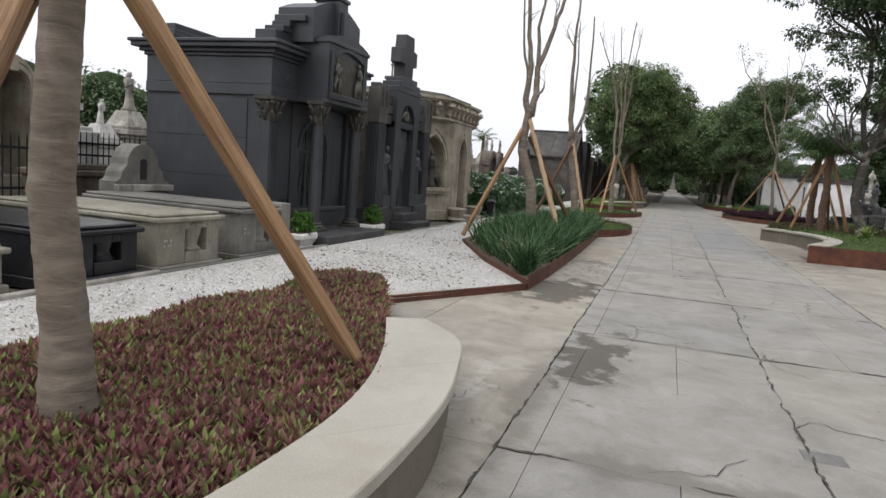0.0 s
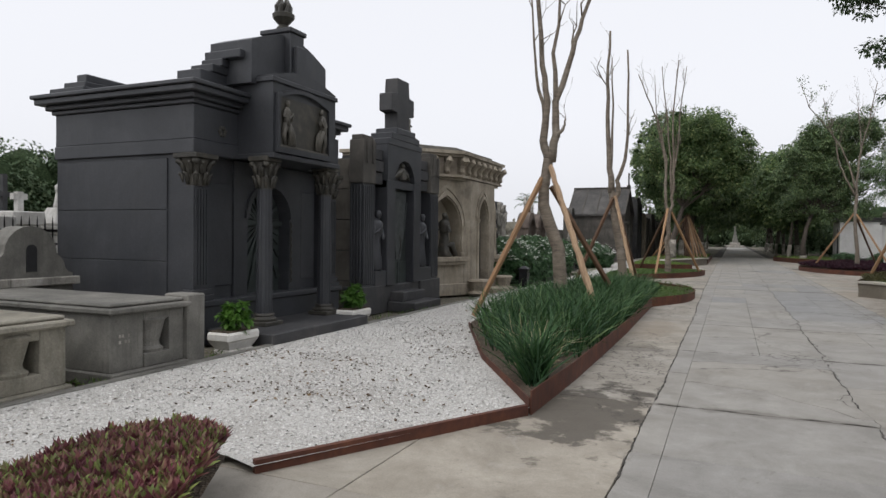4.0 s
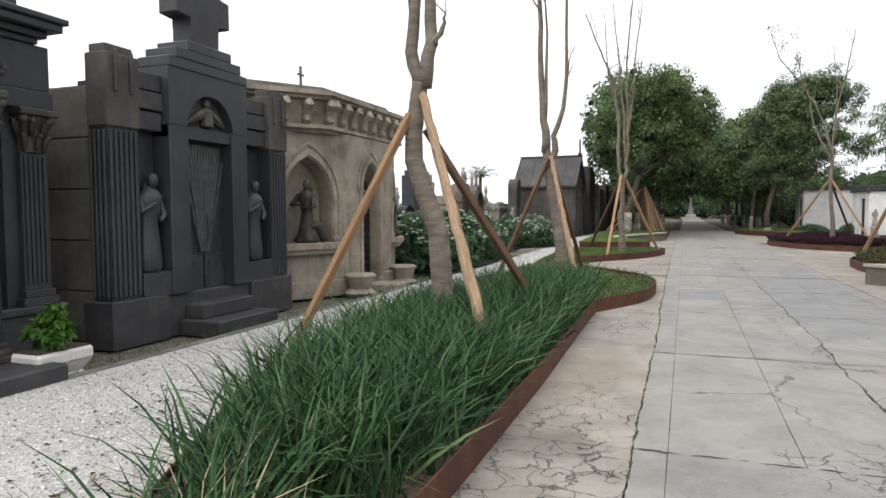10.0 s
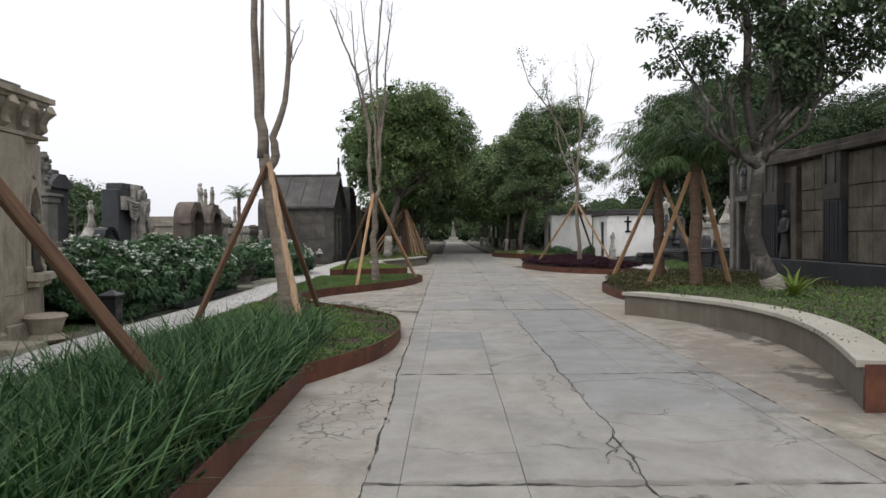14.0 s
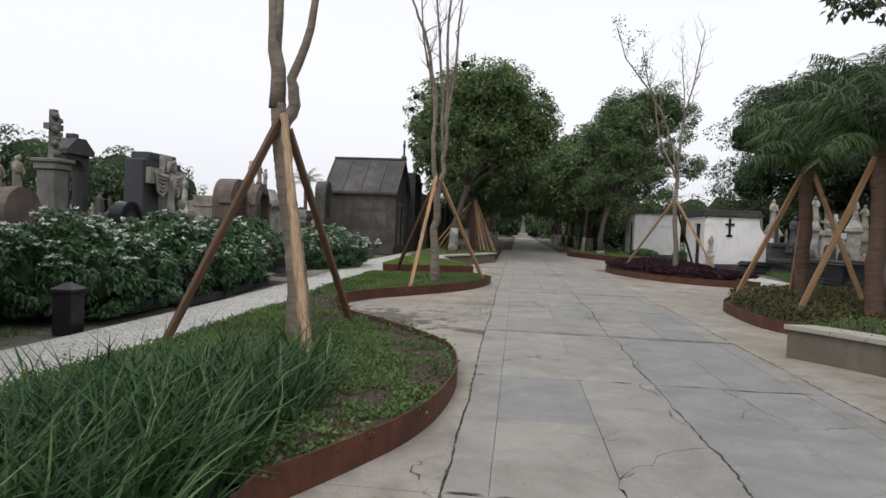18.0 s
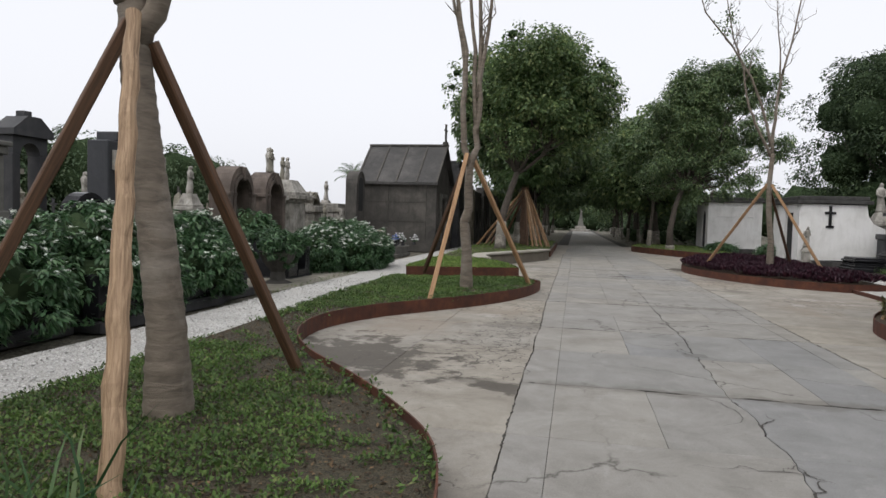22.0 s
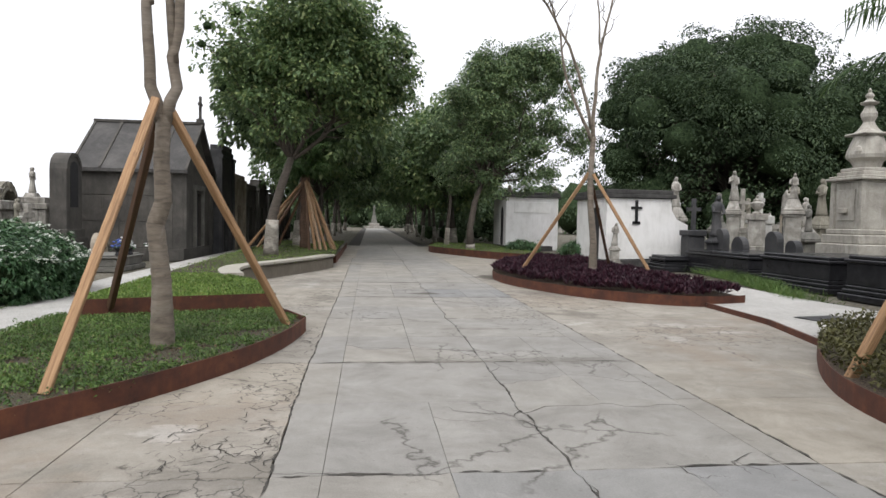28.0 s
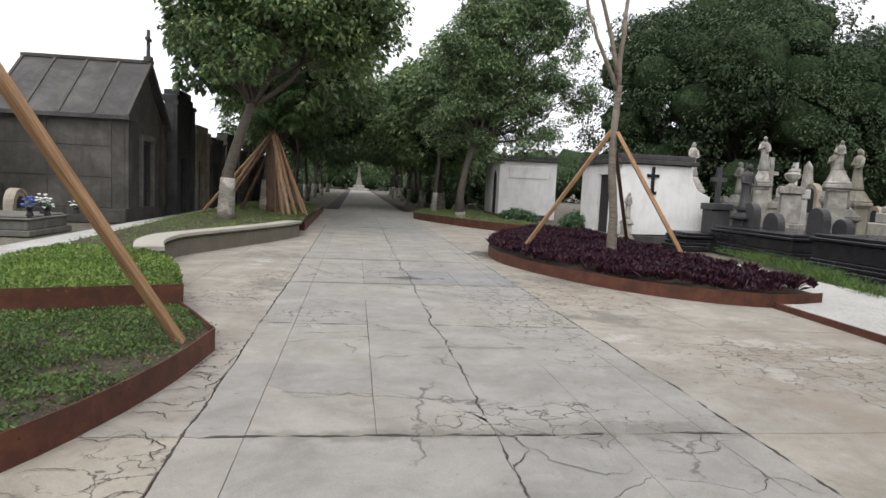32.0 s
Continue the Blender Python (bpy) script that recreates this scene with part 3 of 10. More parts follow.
def cornice(bm, x0, y0, x1, y1, z, steps):
    """Stacked courses, each (overhang, height)."""
    for out, h in steps:
        box(bm, x0 - out, y0 - out, z, x1 + out, y1 + out, z + h, 0.012)
        z += h
    return bm


def figure(bm, x, y, z, h, lean=0.0, arms=0.0, wide=1.0):
    """A plain draped figure: a folded robe, a bent arm or two, a bowed head."""
    k = h
    old = set(bm.verts)
    prof = [(0.13 * wide, 0), (0.155 * wide, 0.04), (0.135, 0.14), (0.118, 0.26), (0.105, 0.38), (0.095, 0.5), (0.108, 0.58), (0.125, 0.68), (0.132, 0.76), (0.09, 0.815), (0.05, 0.84), (0.045, 0.86)]
    lathe(bm, [(r * k, q * k) for r, q in prof], x, y, 20, 0.0, z)
    robe = [v for v in bm.verts if v not in old]
    seed = x * 3.1 + h * 5.7 + wide
    for v in robe:
        dx, dy, q = v.co.x - x, v.co.y - y, (v.co.z - z) / k
        a = math.atan2(dy, dx)
        fold = 0.10 * math.sin(6 * a + 4 * q + seed) * (1 - q) + 0.12 * noise.noise(Vector((math.cos(a) * 2 + seed, math.sin(a) * 2, q * 4)))
        sway = 0.05 * k * math.sin(q * 3.0 + seed) + lean * 0.2 * k * max(0.0, q - 0.5)
        v.co.x, v.co.y = x + dx * (1 + fold) + sway * 0.5, y + dy * (0.82 + fold)
    hx = x + 0.025 * k * math.sin(2.7 + seed) + lean * 0.12 * k
    lathe(bm, [(0.02 * k, 0.84 * k), (0.052 * k, 0.875 * k), (0.06 * k, 0.92 * k), (0.048 * k, 0.97 * k), (0.015 * k, 0.99 * k)], hx, y - 0.025 * k, 12, 0, z)
    tube(bm, [(hx - 0.06 * k, y + 0.02 * k, z + 0.82 * k), (hx, y + 0.045 * k, z + 0.93 * k), (hx + 0.06 * k, y + 0.02 * k, z + 0.82 * k)], [0.03 * k, 0.045 * k, 0.03 * k], 8)
    if arms:
        up = 0.1 * math.sin(seed * 2)
        tube(bm, [(x - 0.1 * k, y, z + 0.76 * k), (x - arms * 0.15 * k, y - 0.06 * k, z + 0.6 * k), (x - 0.02 * k, y - 0.12 * k, z + (0.6 + up) * k)], [0.045 * k, 0.038 * k, 0.024 * k], 8)
        tube(bm, [(x + 0.1 * k, y, z + 0.76 * k), (x + arms * 0.14 * k, y - 0.05 * k, z + 0.57 * k), (x + 0.03 * k, y - 0.12 * k, z + 0.52 * k)], [0.045 * k, 0.038 * k, 0.024 * k], 8)
    return bm


def cross_bm(bm, x, y, z, h, w, t, d):
    """A cross: height h, span w, bar width t, depth d."""
    return slab(bm, [(x - t / 2, z), (x - t / 2, z + 0.6 * h), (x - w / 2, z + 0.6 * h), (x - w / 2, z + 0.6 * h + t), (x - t / 2, z + 0.6 * h + t), (x - t / 2, z + h), (x + t / 2, z + h), (x + t / 2, z + 0.6 * h + t), (x + w / 2, z + 0.6 * h + t), (x + w / 2, z + 0.6 * h), (x + t / 2, z + 0.6 * h), (x + t / 2, z)], y - d / 2, y + d / 2)


def np_mesh(name, V, F, material):
    """A mesh from arrays of corners and of faces that all have as many corners."""
    me = bpy.data.meshes.new(name)
    k = F.shape[1]
    me.vertices.add(len(V)), me.loops.add(F.size), me.polygons.add(len(F))
    me.vertices.foreach_set("co", np.ascontiguousarray(V, dtype=np.float32).ravel())
    me.loops.foreach_set("vertex_index", np.ascontiguousarray(F, dtype=np.int32).ravel())
    me.polygons.foreach_set("loop_start", np.arange(len(F), dtype=np.int32) * k)
    me.update(calc_edges=True)
    me.validate()
    me.materials.append(material)
    return me


def rot_arrays(yaw, pitch, roll):
    """Turns as an (n, 3, 3) array: roll about y, pitch about x, yaw about z."""
    cz, sz, cx, sx, cy, sy = np.cos(yaw), np.sin(yaw), np.cos(pitch), np.sin(pitch), np.cos(roll), np.sin(roll)
    o, z = np.ones_like(yaw), np.zeros_like(yaw)
    rz = np.stack([cz, -sz, z, sz, cz, z, z, z, o], -1).reshape(-1, 3, 3)
    rx = np.stack([o, z, z, z, cx, -sx, z, sx, cx], -1).reshape(-1, 3, 3)
    ry = np.stack([cy, z, sy, z, o, z, -sy, z, cy], -1).reshape(-1, 3, 3)
    return rz @ rx @ ry


def scatter(V, F, P, R, S):
    """Copies of a small shape at places P, with turns R and sizes S, as one pair of arrays."""
    V, F = np.asarray(V, float), np.asarray(F, int)
    W = np.einsum("nij,nvj->nvi", R, V[None] * (S[:, None, :] if S.ndim == 2 else S[:, None, None])) + P[:, None, :]
    G = F[None] + (np.arange(len(P)) * len(V))[:, None, None]
    return W.reshape(-1, 3), G.reshape(-1, F.shape[1])


LEAF_V = [(0, 0, 0), (0.28, 0.42, 0.07), (0, 1, -0.06), (-0.28, 0.42, 0.07)]
LEAF_F = [(0, 1, 2), (0, 2, 3)]
LANCE_V = [(0, 0, 0), (0.19, 0.45, 0.05), (0, 1, -0.12), (-0.19, 0.45, 0.05)]
BLADE_V = [(-0.5, 0, 0), (0.5, 0, 0), (-0.42, 0.12, 0.4), (0.42, 0.12, 0.4), (-0.28, 0.36, 0.72), (0.28, 0.36, 0.72), (0, 0.72, 0.92)]
BLADE_F = [(0, 1, 3), (0, 3, 2), (2, 3, 5), (2, 5, 4), (4, 5, 6)]
CHIP_V = [(1, 0, 0), (-0.2, 0.9, 0.05), (-0.7, -0.6, 0.02), (0.1, 0.1, 0.42), (0.2, -0.7, -0.05)]
CHIP_F = [(0, 1, 3), (1, 2, 3), (2, 4, 3), (4, 0, 3)]


def in_poly(P, poly):
    x, y = P[:, 0], P[:, 1]
    ok = np.zeros(len(P), bool)
    for (x0, y0), (x1, y1) in zip(poly, poly[1:] + poly[:1]):
        ok ^= ((y0 > y) != (y1 > y)) & (x < (x1 - x0) * (y - y0) / (y1 - y0 + 1e-12) + x0)
    return ok


def sprinkle(poly, n, rng, margin=0.0):
    """n places inside a plan outline."""
    a, b = np.min(poly, 0), np.max(poly, 0)
    out = np.zeros((0, 2))
    while len(out) < n:
        p = a + rng.random((n * 2, 2)) * (b - a)
        out = np.vstack([out, p[in_poly(p, poly)]])
    return out[:n]


def smooth_line(pts, per=6, closed=False):
    """A smooth curve through plan points."""
    p = [Vector((*q, 0)) for q in pts]
    n = len(p)
    out = []
    for i in range(n if closed else n - 1):
        g = (lambda k: p[k % n]) if closed else (lambda k: p[max(0, min(n - 1, k))])
        a, b, c, d = g(i - 1), g(i), g(i + 1), g(i + 2)
        for k in range(per):
            t = k / per
            q = 0.5 * ((2 * b) + (c - a) * t + (2 * a - 5 * b + 4 * c - d) * t * t + (3 * b - a - 3 * c + d) * t * t * t)
            out.append((q.x, q.y))
    if not closed:
        out.append((p[-1].x, p[-1].y))
    return out


def offset_line(pts, d):
    """The line moved d to its left."""
    out = []
    for i, p in enumerate(pts):
        a, b = pts[max(0, i - 1)], pts[min(len(pts) - 1, i + 1)]
        x, y = b[0] - a[0], b[1] - a[1]
        s = math.hypot(x, y) or 1
        out.append((p[0] - y / s * d, p[1] + x / s * d))
    return out


def band(bm, pts, width, z0, z1):
    """An upright strip along a plan line, its thickness to the line's left."""
    q = offset_line(pts, width)
    rows = []
    for (ax, ay), (bx, by) in zip(pts, q):
        rows.append([bm.verts.new(c) for c in ((ax, ay, z0), (ax, ay, z1), (bx, by, z1), (bx, by, z0))])
    for a, b in zip(rows, rows[1:]):
        for k in range(4):
            bm.faces.new((a[k], b[k], b[(k + 1) % 4], a[(k + 1) % 4]))
    bm.faces.new(rows[0]), bm.faces.new(rows[-1][::-1])
    return bm


def sheet(name, pts, z, material, label="", category="", kind="structure"):
    """A flat piece of ground with an outline."""
    bm = B()
    f = bm.faces.new([bm.verts.new((x, y, z)) for x, y in pts])
    f.normal_update()
    bmesh.ops.triangulate(bm, faces=[f])
    bm.normal_update()
    for q in bm.faces:
        if q.normal.z < 0:
            q.normal_flip()
    ob = part(name, bm, material, None, flat=True)
    return tagged(ob, label, category, "", kind)


ID = Matrix.Identity(4)
LEFT = lambda y, x=-6.2, z=0.0: pose(x, y, z, 0, 0, 90)     # fronts that face the avenue from its west side
RIGHT = lambda y, x=9.0, z=0.0: pose(x, y, z, 0, 0, -90)    # fronts that face it from the east side
AHEAD = lambda x, y, z=0.0, turn=0.0: pose(x, y, z, 0, 0, turn)

# ---- the ground ----
def ground_sheet():
    xs = np.concatenate([np.linspace(-600, -60, 8), np.linspace(-50, 50, 25), np.linspace(60, 600, 8)])
    ys = np.concatenate([np.linspace(-500, -20, 8), np.linspace(-10, 140, 30), np.linspace(160, 900, 8)])
    X, Y = np.meshgrid(xs, ys, indexing="ij")
    V = np.stack([X, Y, np.full_like(X, -0.05)], -1).reshape(-1, 3)
    i, j = np.meshgrid(np.arange(len(xs) - 1), np.arange(len(ys) - 1), indexing="ij")
    a = (i * len(ys) + j).ravel()
    F = np.stack([a, a + len(ys), a + len(ys) + 1, a + 1], -1)
    return tagged(new("ground", np_mesh("ground", V, F, EARTH)), "worn bare earth between the graves", "ground", "", "structure")


ground_sheet()
# bed of dirt that shows in the joints of the avenue
sheet("road_bed", [(-4.6, -14), (11, -14), (8.5, 60), (3.2, 64), (3.2, 190), (-1.6, 190), (-1.6, 60), (-4.6, 48)], -0.028, JOINT, "dark dirt in the joints of the paving", "road")

# edges of the planted beds (plan)
EDGE_W = [(-1.64, 8.55), (-1.60, 10.0), (-1.60, 12.0), (-1.61, 14.0), (-1.66, 16.0), (-1.70, 18.2)]
EDGE_END = smooth_line([(-1.70, 18.2), (-1.38, 18.85), (-1.12, 19.5), (-0.98, 20.3), (-0.97, 21.3), (-1.16, 22.25), (-1.56, 22.95), (-2.18, 23.75), (-2.85, 24.5), (-3.33, 25.3), (-3.56, 26.1), (-3.55, 26.9), (-3.25, 27.8), (-2.74, 28.6), (-2.10, 29.6), (-1.56, 30.7), (-1.25, 31.8), (-1.12, 32.9)], 5)
WEST_BACK = [(-4.55, 33.6), (-4.45, 29.0), (-4.25, 25.0), (-4.2, 22.0), (-4.3, 18.0), (-3.95, 13.0)]
BED_GRASS = [(-1.64, 8.55), *EDGE_W[1:], (-1.70, 18.2), (-1.75, 19.6), (-1.72, 20.6), (-2.3, 21.25), (-3.0, 21.0), (-4.2, 20.2), (-4.28, 18.0), (-4.0, 13.2), (-2.75, 10.4)]

BED_LAWN = EDGE_END + [(-1.6, 33.9), (-1.75, 34.1), (-4.2, 33.35), (-4.55, 33.6), (-4.45, 29.0), (-4.25, 25.0), (-4.2, 22.0), (-4.3, 18.2)]
BENCH_A = smooth_line([(-1.60, 4.48), (-1.20, 4.05), (-1.02, 3.45), (-0.92, 2.95), (-0.885, 2.4), (-0.89, 1.8), (-0.96, 1.0), (-1.10, 0.0), (-1.32, -1.2), (-1.7, -2.4)], 5)
BENCH_A_IN = smooth_line([(-1.86, 4.34), (-1.58, 3.68), (-1.38, 3.05), (-1.29, 2.5), (-1.285, 2.0), (-1.31, 1.6), (-1.38, 0.9), (-1.50, 0.0), (-1.72, -1.2), (-2.1, -2.4)], 5)
BED_SUCC = [(-1.86, 4.34)] + BENCH_A_IN[1:] + [(-3.2, -2.4), (-3.25, 2.5), (-3.3, 5.0), (-3.32, 5.95), (-3.1, 6.3), (-2.78, 6.2), (-2.48, 5.7), (-2.2, 5.1)]
BOX_TWO = [(-1.70, 34.16), (-1.84, 34.62), (-2.01, 35.24), (-2.52, 36.65), (-3.09, 37.4), (-3.5, 37.65), (-4.4, 37.7), (-4.3, 33.7), (-4.2, 33.22), (-3.19, 33.62)]
BENCH_W = smooth_line([(-1.36, 44.9), (-1.75, 43.4), (-2.30, 41.9), (-2.75, 40.7), (-3.10, 39.6), (-3.05, 38.4), (-2.75, 37.3)], 5)
BED_FAR_W = BENCH_W + [(-3.3, 37.3), (-4.6, 38.5), (-4.9, 46), (-5.0, 60.0), (-1.6, 60.0), (-1.5, 48)]
BENCH_E = smooth_line([(2.95, 23.75), (3.40, 23.15), (3.85, 22.3), (4.12, 21.3), (4.12, 20.2), (3.90, 19.1), (3.6, 18.2), (3.18, 17.15)], 5)
BED_EAST = BENCH_E[::-1] + [(3.5, 24.3), (4.4, 25.2), (6.6, 25.4), (8.6, 24.5), (8.7, 18.0), (8.4, 17.0)]
BED_PALM = smooth_line([(4.4, 25.4), (3.95, 25.75), (3.68, 26.5), (3.66, 27.8), (3.78, 28.9), (4.10, 29.75), (4.65, 30.65), (5.40, 31.6), (6.5, 32.3)], 5) + [(8.3, 32.0), (8.4, 26.0), (6.6, 25.4)]
BED_PURPLE = smooth_line([(6.95, 35.85), (6.0, 35.62), (4.95, 36.1), (4.0, 37.25), (3.3, 39.0), (3.02, 40.5), (3.25, 42.4), (4.2, 45.0), (5.9, 48.2)], 5) + [(7.15, 47.5), (7.15, 40.5)]
BED_FAR_E = smooth_line([(6.1, 48.7), (5.0, 50.3), (3.9, 52.6), (2.85, 55.5)], 4) + [(2.75, 57.5), (3.6, 62.0), (6.4, 62.0), (7.0, 49.5)]
GRAVEL_W = [(-5.56, -6), (-5.52, 5), (-5.55, 10), (-5.62, 14), (-5.6, 20), (-5.5, 25), (-5.6, 29), (-5.95, 33), (-6.35, 40), (-6.4, 47), (-6.3, 60), (-5.6, 60), (-5.0, 47), (-4.5, 38.3), (-4.6, 33.6), (-4.48, 29.0), (-4.28, 25.0), (-4.23, 22.0), (-4.3, 17.0), (-4.0, 13.2), (-2.75, 10.4), (-1.66, 8.55), (-2.8, 6.45), (-3.1, 6.55), (-3.36, 6.12), (-3.28, 5.0), (-3.25, 2.5), (-3.2, -6)]
GRAVEL_E = [(6.95, 35.9), (6.0, 35.62), (5.9, 33.5), (5.45, 31.65), (6.5, 32.3), (8.3, 32.0), (8.95, 33.2), (8.65, 36.0), (8.75, 41), (8.75, 47), (8.1, 55), (7.1, 55), (7.15, 40.5)]

gw = sheet("gravel_walk", GRAVEL_W, 0.055, GRAVEL, "white marble gravel strewn with dead leaves", "gravel")
ge = sheet("gravel_strip", GRAVEL_E, 0.055, GRAVEL, "white marble gravel strip beside the graves", "gravel")
sheet("soil_bed", BED_GRASS, 0.10, SOIL, "dark soil under strap-leaved plants", "soil")
sheet("lawn", BED_LAWN, 0.135, TURF, "short patchy lawn in a steel-edged bed", "lawn")
sheet("soil_bed", BED_SUCC, 0.2, SOIL, "dark soil under red succulents", "soil")
sheet("lawn", BOX_TWO, 0.32, TURF, "raised lawn inside a steel box edge", "lawn")
sheet("lawn", BED_FAR_W, 0.32, TURF, "lawn behind a curved bench", "lawn")
sheet("lawn", BED_EAST, 0.36, TURF, "lawn behind a curved concrete bench", "lawn")
sheet("soil_bed", BED_PALM, 0.15, SOIL, "soil under low bronze shrubs", "soil")
sheet("soil_bed", BED_PURPLE, 0.16, SOIL, "soil under dark purple plants", "soil")
sheet("lawn", BED_FAR_E, 0.26, TURF, "lawn in a steel-edged bed", "lawn")


def edging(line, z1, label, width=0.012, z0=-0.04):
    bm = B()
    band(bm, line, width, z0, z1)
    return tagged(part("bed_edging", bm, CORTEN, None), label, "bed edging", "rusty bed edgings", "structure")


RUST = "rust-brown weathering steel edging of a planted bed"
edging([(-2.80, 6.48), (-1.66, 8.52)], 0.085, "low rusty steel strip holding back white gravel", 0.045)
edging([(-3.95, 13.0), (-2.78, 10.45), (-1.66, 8.58)], 0.13, RUST, -0.012)
edging(EDGE_W, 0.20, RUST)
edging(EDGE_END, 0.20, RUST)
edging([(-1.12, 32.9), (-1.45, 33.6), (-1.73, 34.14)], 0.20, RUST)
edging(WEST_BACK, 0.09, "low rusty steel strip beside the gravel walk")
edging([(-4.2, 33.22), (-3.19, 33.62), (-1.70, 34.16)], 0.375, "tall rusty steel front of a raised lawn", -0.012, 0.1)
edging([(-1.70, 34.16), (-1.84, 34.62), (-2.01, 35.24), (-2.52, 36.65), (-3.09, 37.4), (-3.5, 37.65)], 0.375, RUST)
edging(smooth_line([(4.4, 25.4), (3.95, 25.75), (3.68, 26.5), (3.66, 27.8), (3.78, 28.9), (4.10, 29.75), (4.65, 30.65), (5.40, 31.6), (6.5, 32.3)], 5), 0.20, RUST, -0.012)
edging(smooth_line([(6.95, 35.85), (6.0, 35.62), (4.95, 36.1), (4.0, 37.25), (3.3, 39.0), (3.02, 40.5), (3.25, 42.4), (4.2, 45.0), (5.9, 48.2)], 5), 0.20, RUST, -0.012)
edging([(6.0, 35.6), (5.9, 33.5), (5.45, 31.65)], 0.085, "low rusty steel strip holding back white gravel", 0.04)
edging(smooth_line([(6.1, 48.7), (5.0, 50.3), (3.9, 52.6), (2.85, 55.5), (2.75, 57.5), (3.4, 62)], 4), 0.30, RUST, -0.012)
edging([(3.2, 17.06), (8.4, 16.98)], 0.40, "tall rusty steel edging of a raised lawn", 0.012)
edging([(-1.42, 47.0), (-1.45, 52.0), (-1.5, 60.0)], 0.26, RUST)
edging([(-1.42, 47.0), (-2.8, 47.6)], 0.26, RUST)


def bench(line, inner, z, label):
    """A curved cast seat: a thin overhanging top on a set-back wall, in segments."""
    ob = thing("curved_bench", ID, label, "bench", "curved concrete benches")
    n = len(line)
    cuts = list(range(0, n - 1, 9)) + [n - 1]
    for a, b in zip(cuts, cuts[1:]):
        o, i = line[a:b + 1], inner[a:b + 1]
        for q in (o, i):
            q[0], q[-1] = (q[0][0] * 0.99 + q[1][0] * 0.01, q[0][1] * 0.99 + q[1][1] * 0.01), (q[-1][0] * 0.99 + q[-2][0] * 0.01, q[-1][1] * 0.99 + q[-2][1] * 0.01)
        bm = B()
        rows = []
        for (ox, oy), (ix, iy) in zip(o, i):
            rows.append([bm.verts.new(c) for c in ((ox, oy, z - 0.06), (ox, oy, z - 0.008), (ox * 0.985 + ix * 0.015, oy * 0.985 + iy * 0.015, z), (ix, iy, z), (ix, iy, z - 0.06))])
        for p, q in zip(rows, rows[1:]):
            for k in range(5):
                bm.faces.new((p[k], q[k], q[(k + 1) % 5], p[(k + 1) % 5]))
        bm.faces.new(rows[0]), bm.faces.new(rows[-1][::-1])
        part("seat_slab", bm, BENCH, ob)
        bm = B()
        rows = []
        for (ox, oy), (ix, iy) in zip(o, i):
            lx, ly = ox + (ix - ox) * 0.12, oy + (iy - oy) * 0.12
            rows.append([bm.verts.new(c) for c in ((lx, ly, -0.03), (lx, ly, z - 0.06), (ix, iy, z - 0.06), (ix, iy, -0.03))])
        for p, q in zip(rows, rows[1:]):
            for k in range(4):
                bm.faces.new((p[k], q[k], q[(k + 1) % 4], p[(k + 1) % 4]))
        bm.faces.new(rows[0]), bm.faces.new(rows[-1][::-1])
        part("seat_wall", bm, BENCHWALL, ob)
    return ob


bench(BENCH_A, BENCH_A_IN, 0.40, "pale cast-concrete bench curving round a succulent bed")
bench(BENCH_E, [(x + 0.42 * c, y + 0.42 * s) for (x, y), (c, s) in zip(BENCH_E, [(1.0, 0.15 - 0.3 * k / (len(BENCH_E) - 1)) for k in range(len(BENCH_E))])], 0.42, "pale cast-concrete bench curving round a lawn")
bench(BENCH_W, [(x - 0.42, y - 0.1) for x, y in BENCH_W], 0.42, "pale cast-concrete bench curving round a lawn")

# ---- plants ----
def stuff(name, V, F, material, label, category):
    return tagged(new(name, np_mesh(name, V, F, material)), label, category, "", "stuff")


def blades(poly, n, z, h, w, seed, lean=0.35):
    rng = np.random.default_rng(seed)
    p = sprinkle(poly, n, rng)
    c = sprinkle(poly, max(6, n // 45), rng)
    near = c[rng.integers(0, len(c), n)]
    p = p * 0.35 + (near + rng.normal(0, 0.10, (n, 2))) * 0.65
    p = p[in_poly(p, poly)]
    n = len(p)
    P = np.column_stack([p, np.full(n, z)])
    R = rot_arrays(rng.random(n) * 6.28, rng.normal(0, lean, n) * 0.6, rng.normal(0, lean, n))
    s = h * (0.55 + 0.6 * rng.random(n))
    S = np.column_stack([w * (0.7 + 0.6 * rng.random(n)), s * (0.5 + 0.9 * rng.random(n)), s])
    return scatter(BLADE_V, BLADE_F, P, R, S)


def small_leaves(poly, n, z, size, spread, seed, up=0.7, bare=0.0, rim=None):
    rng = np.random.default_rng(seed)
    p = sprinkle(poly, n, rng)
    if bare:
        k = np.array([noise.noise(Vector((x * 1.5, y * 1.5, 4.0))) + 0.6 * noise.noise(Vector((x * 5, y * 5, 8.0))) for x, y in p])
        if rim is not None:
            d = np.min(np.hypot(p[:, None, 0] - rim[None, :, 0], p[:, None, 1] - rim[None, :, 1]), 1)
            k = k - 0.8 * np.clip(1 - d / 1.0, 0, 1) - 0.42 * np.exp(-((p[:, 1] - 25.8) / 1.7) ** 2)
        p = p[k > -bare + 0.25 * rng.random(n)]
        n = len(p)
    swell = np.array([0.035 * max(0.0, noise.noise(Vector((x * 3.1, y * 3.1, 1.0)))) for x, y in p]) if bare else 0.0
    P = np.column_stack([p, z + rng.random(n) * spread + swell])
    R = rot_arrays(rng.random(n) * 6.28, up + rng.normal(0, 0.4, n), rng.normal(0, 0.4, n))
    return scatter(LEAF_V, LEAF_F, P, R, size * (0.6 + 0.8 * rng.random(n)))


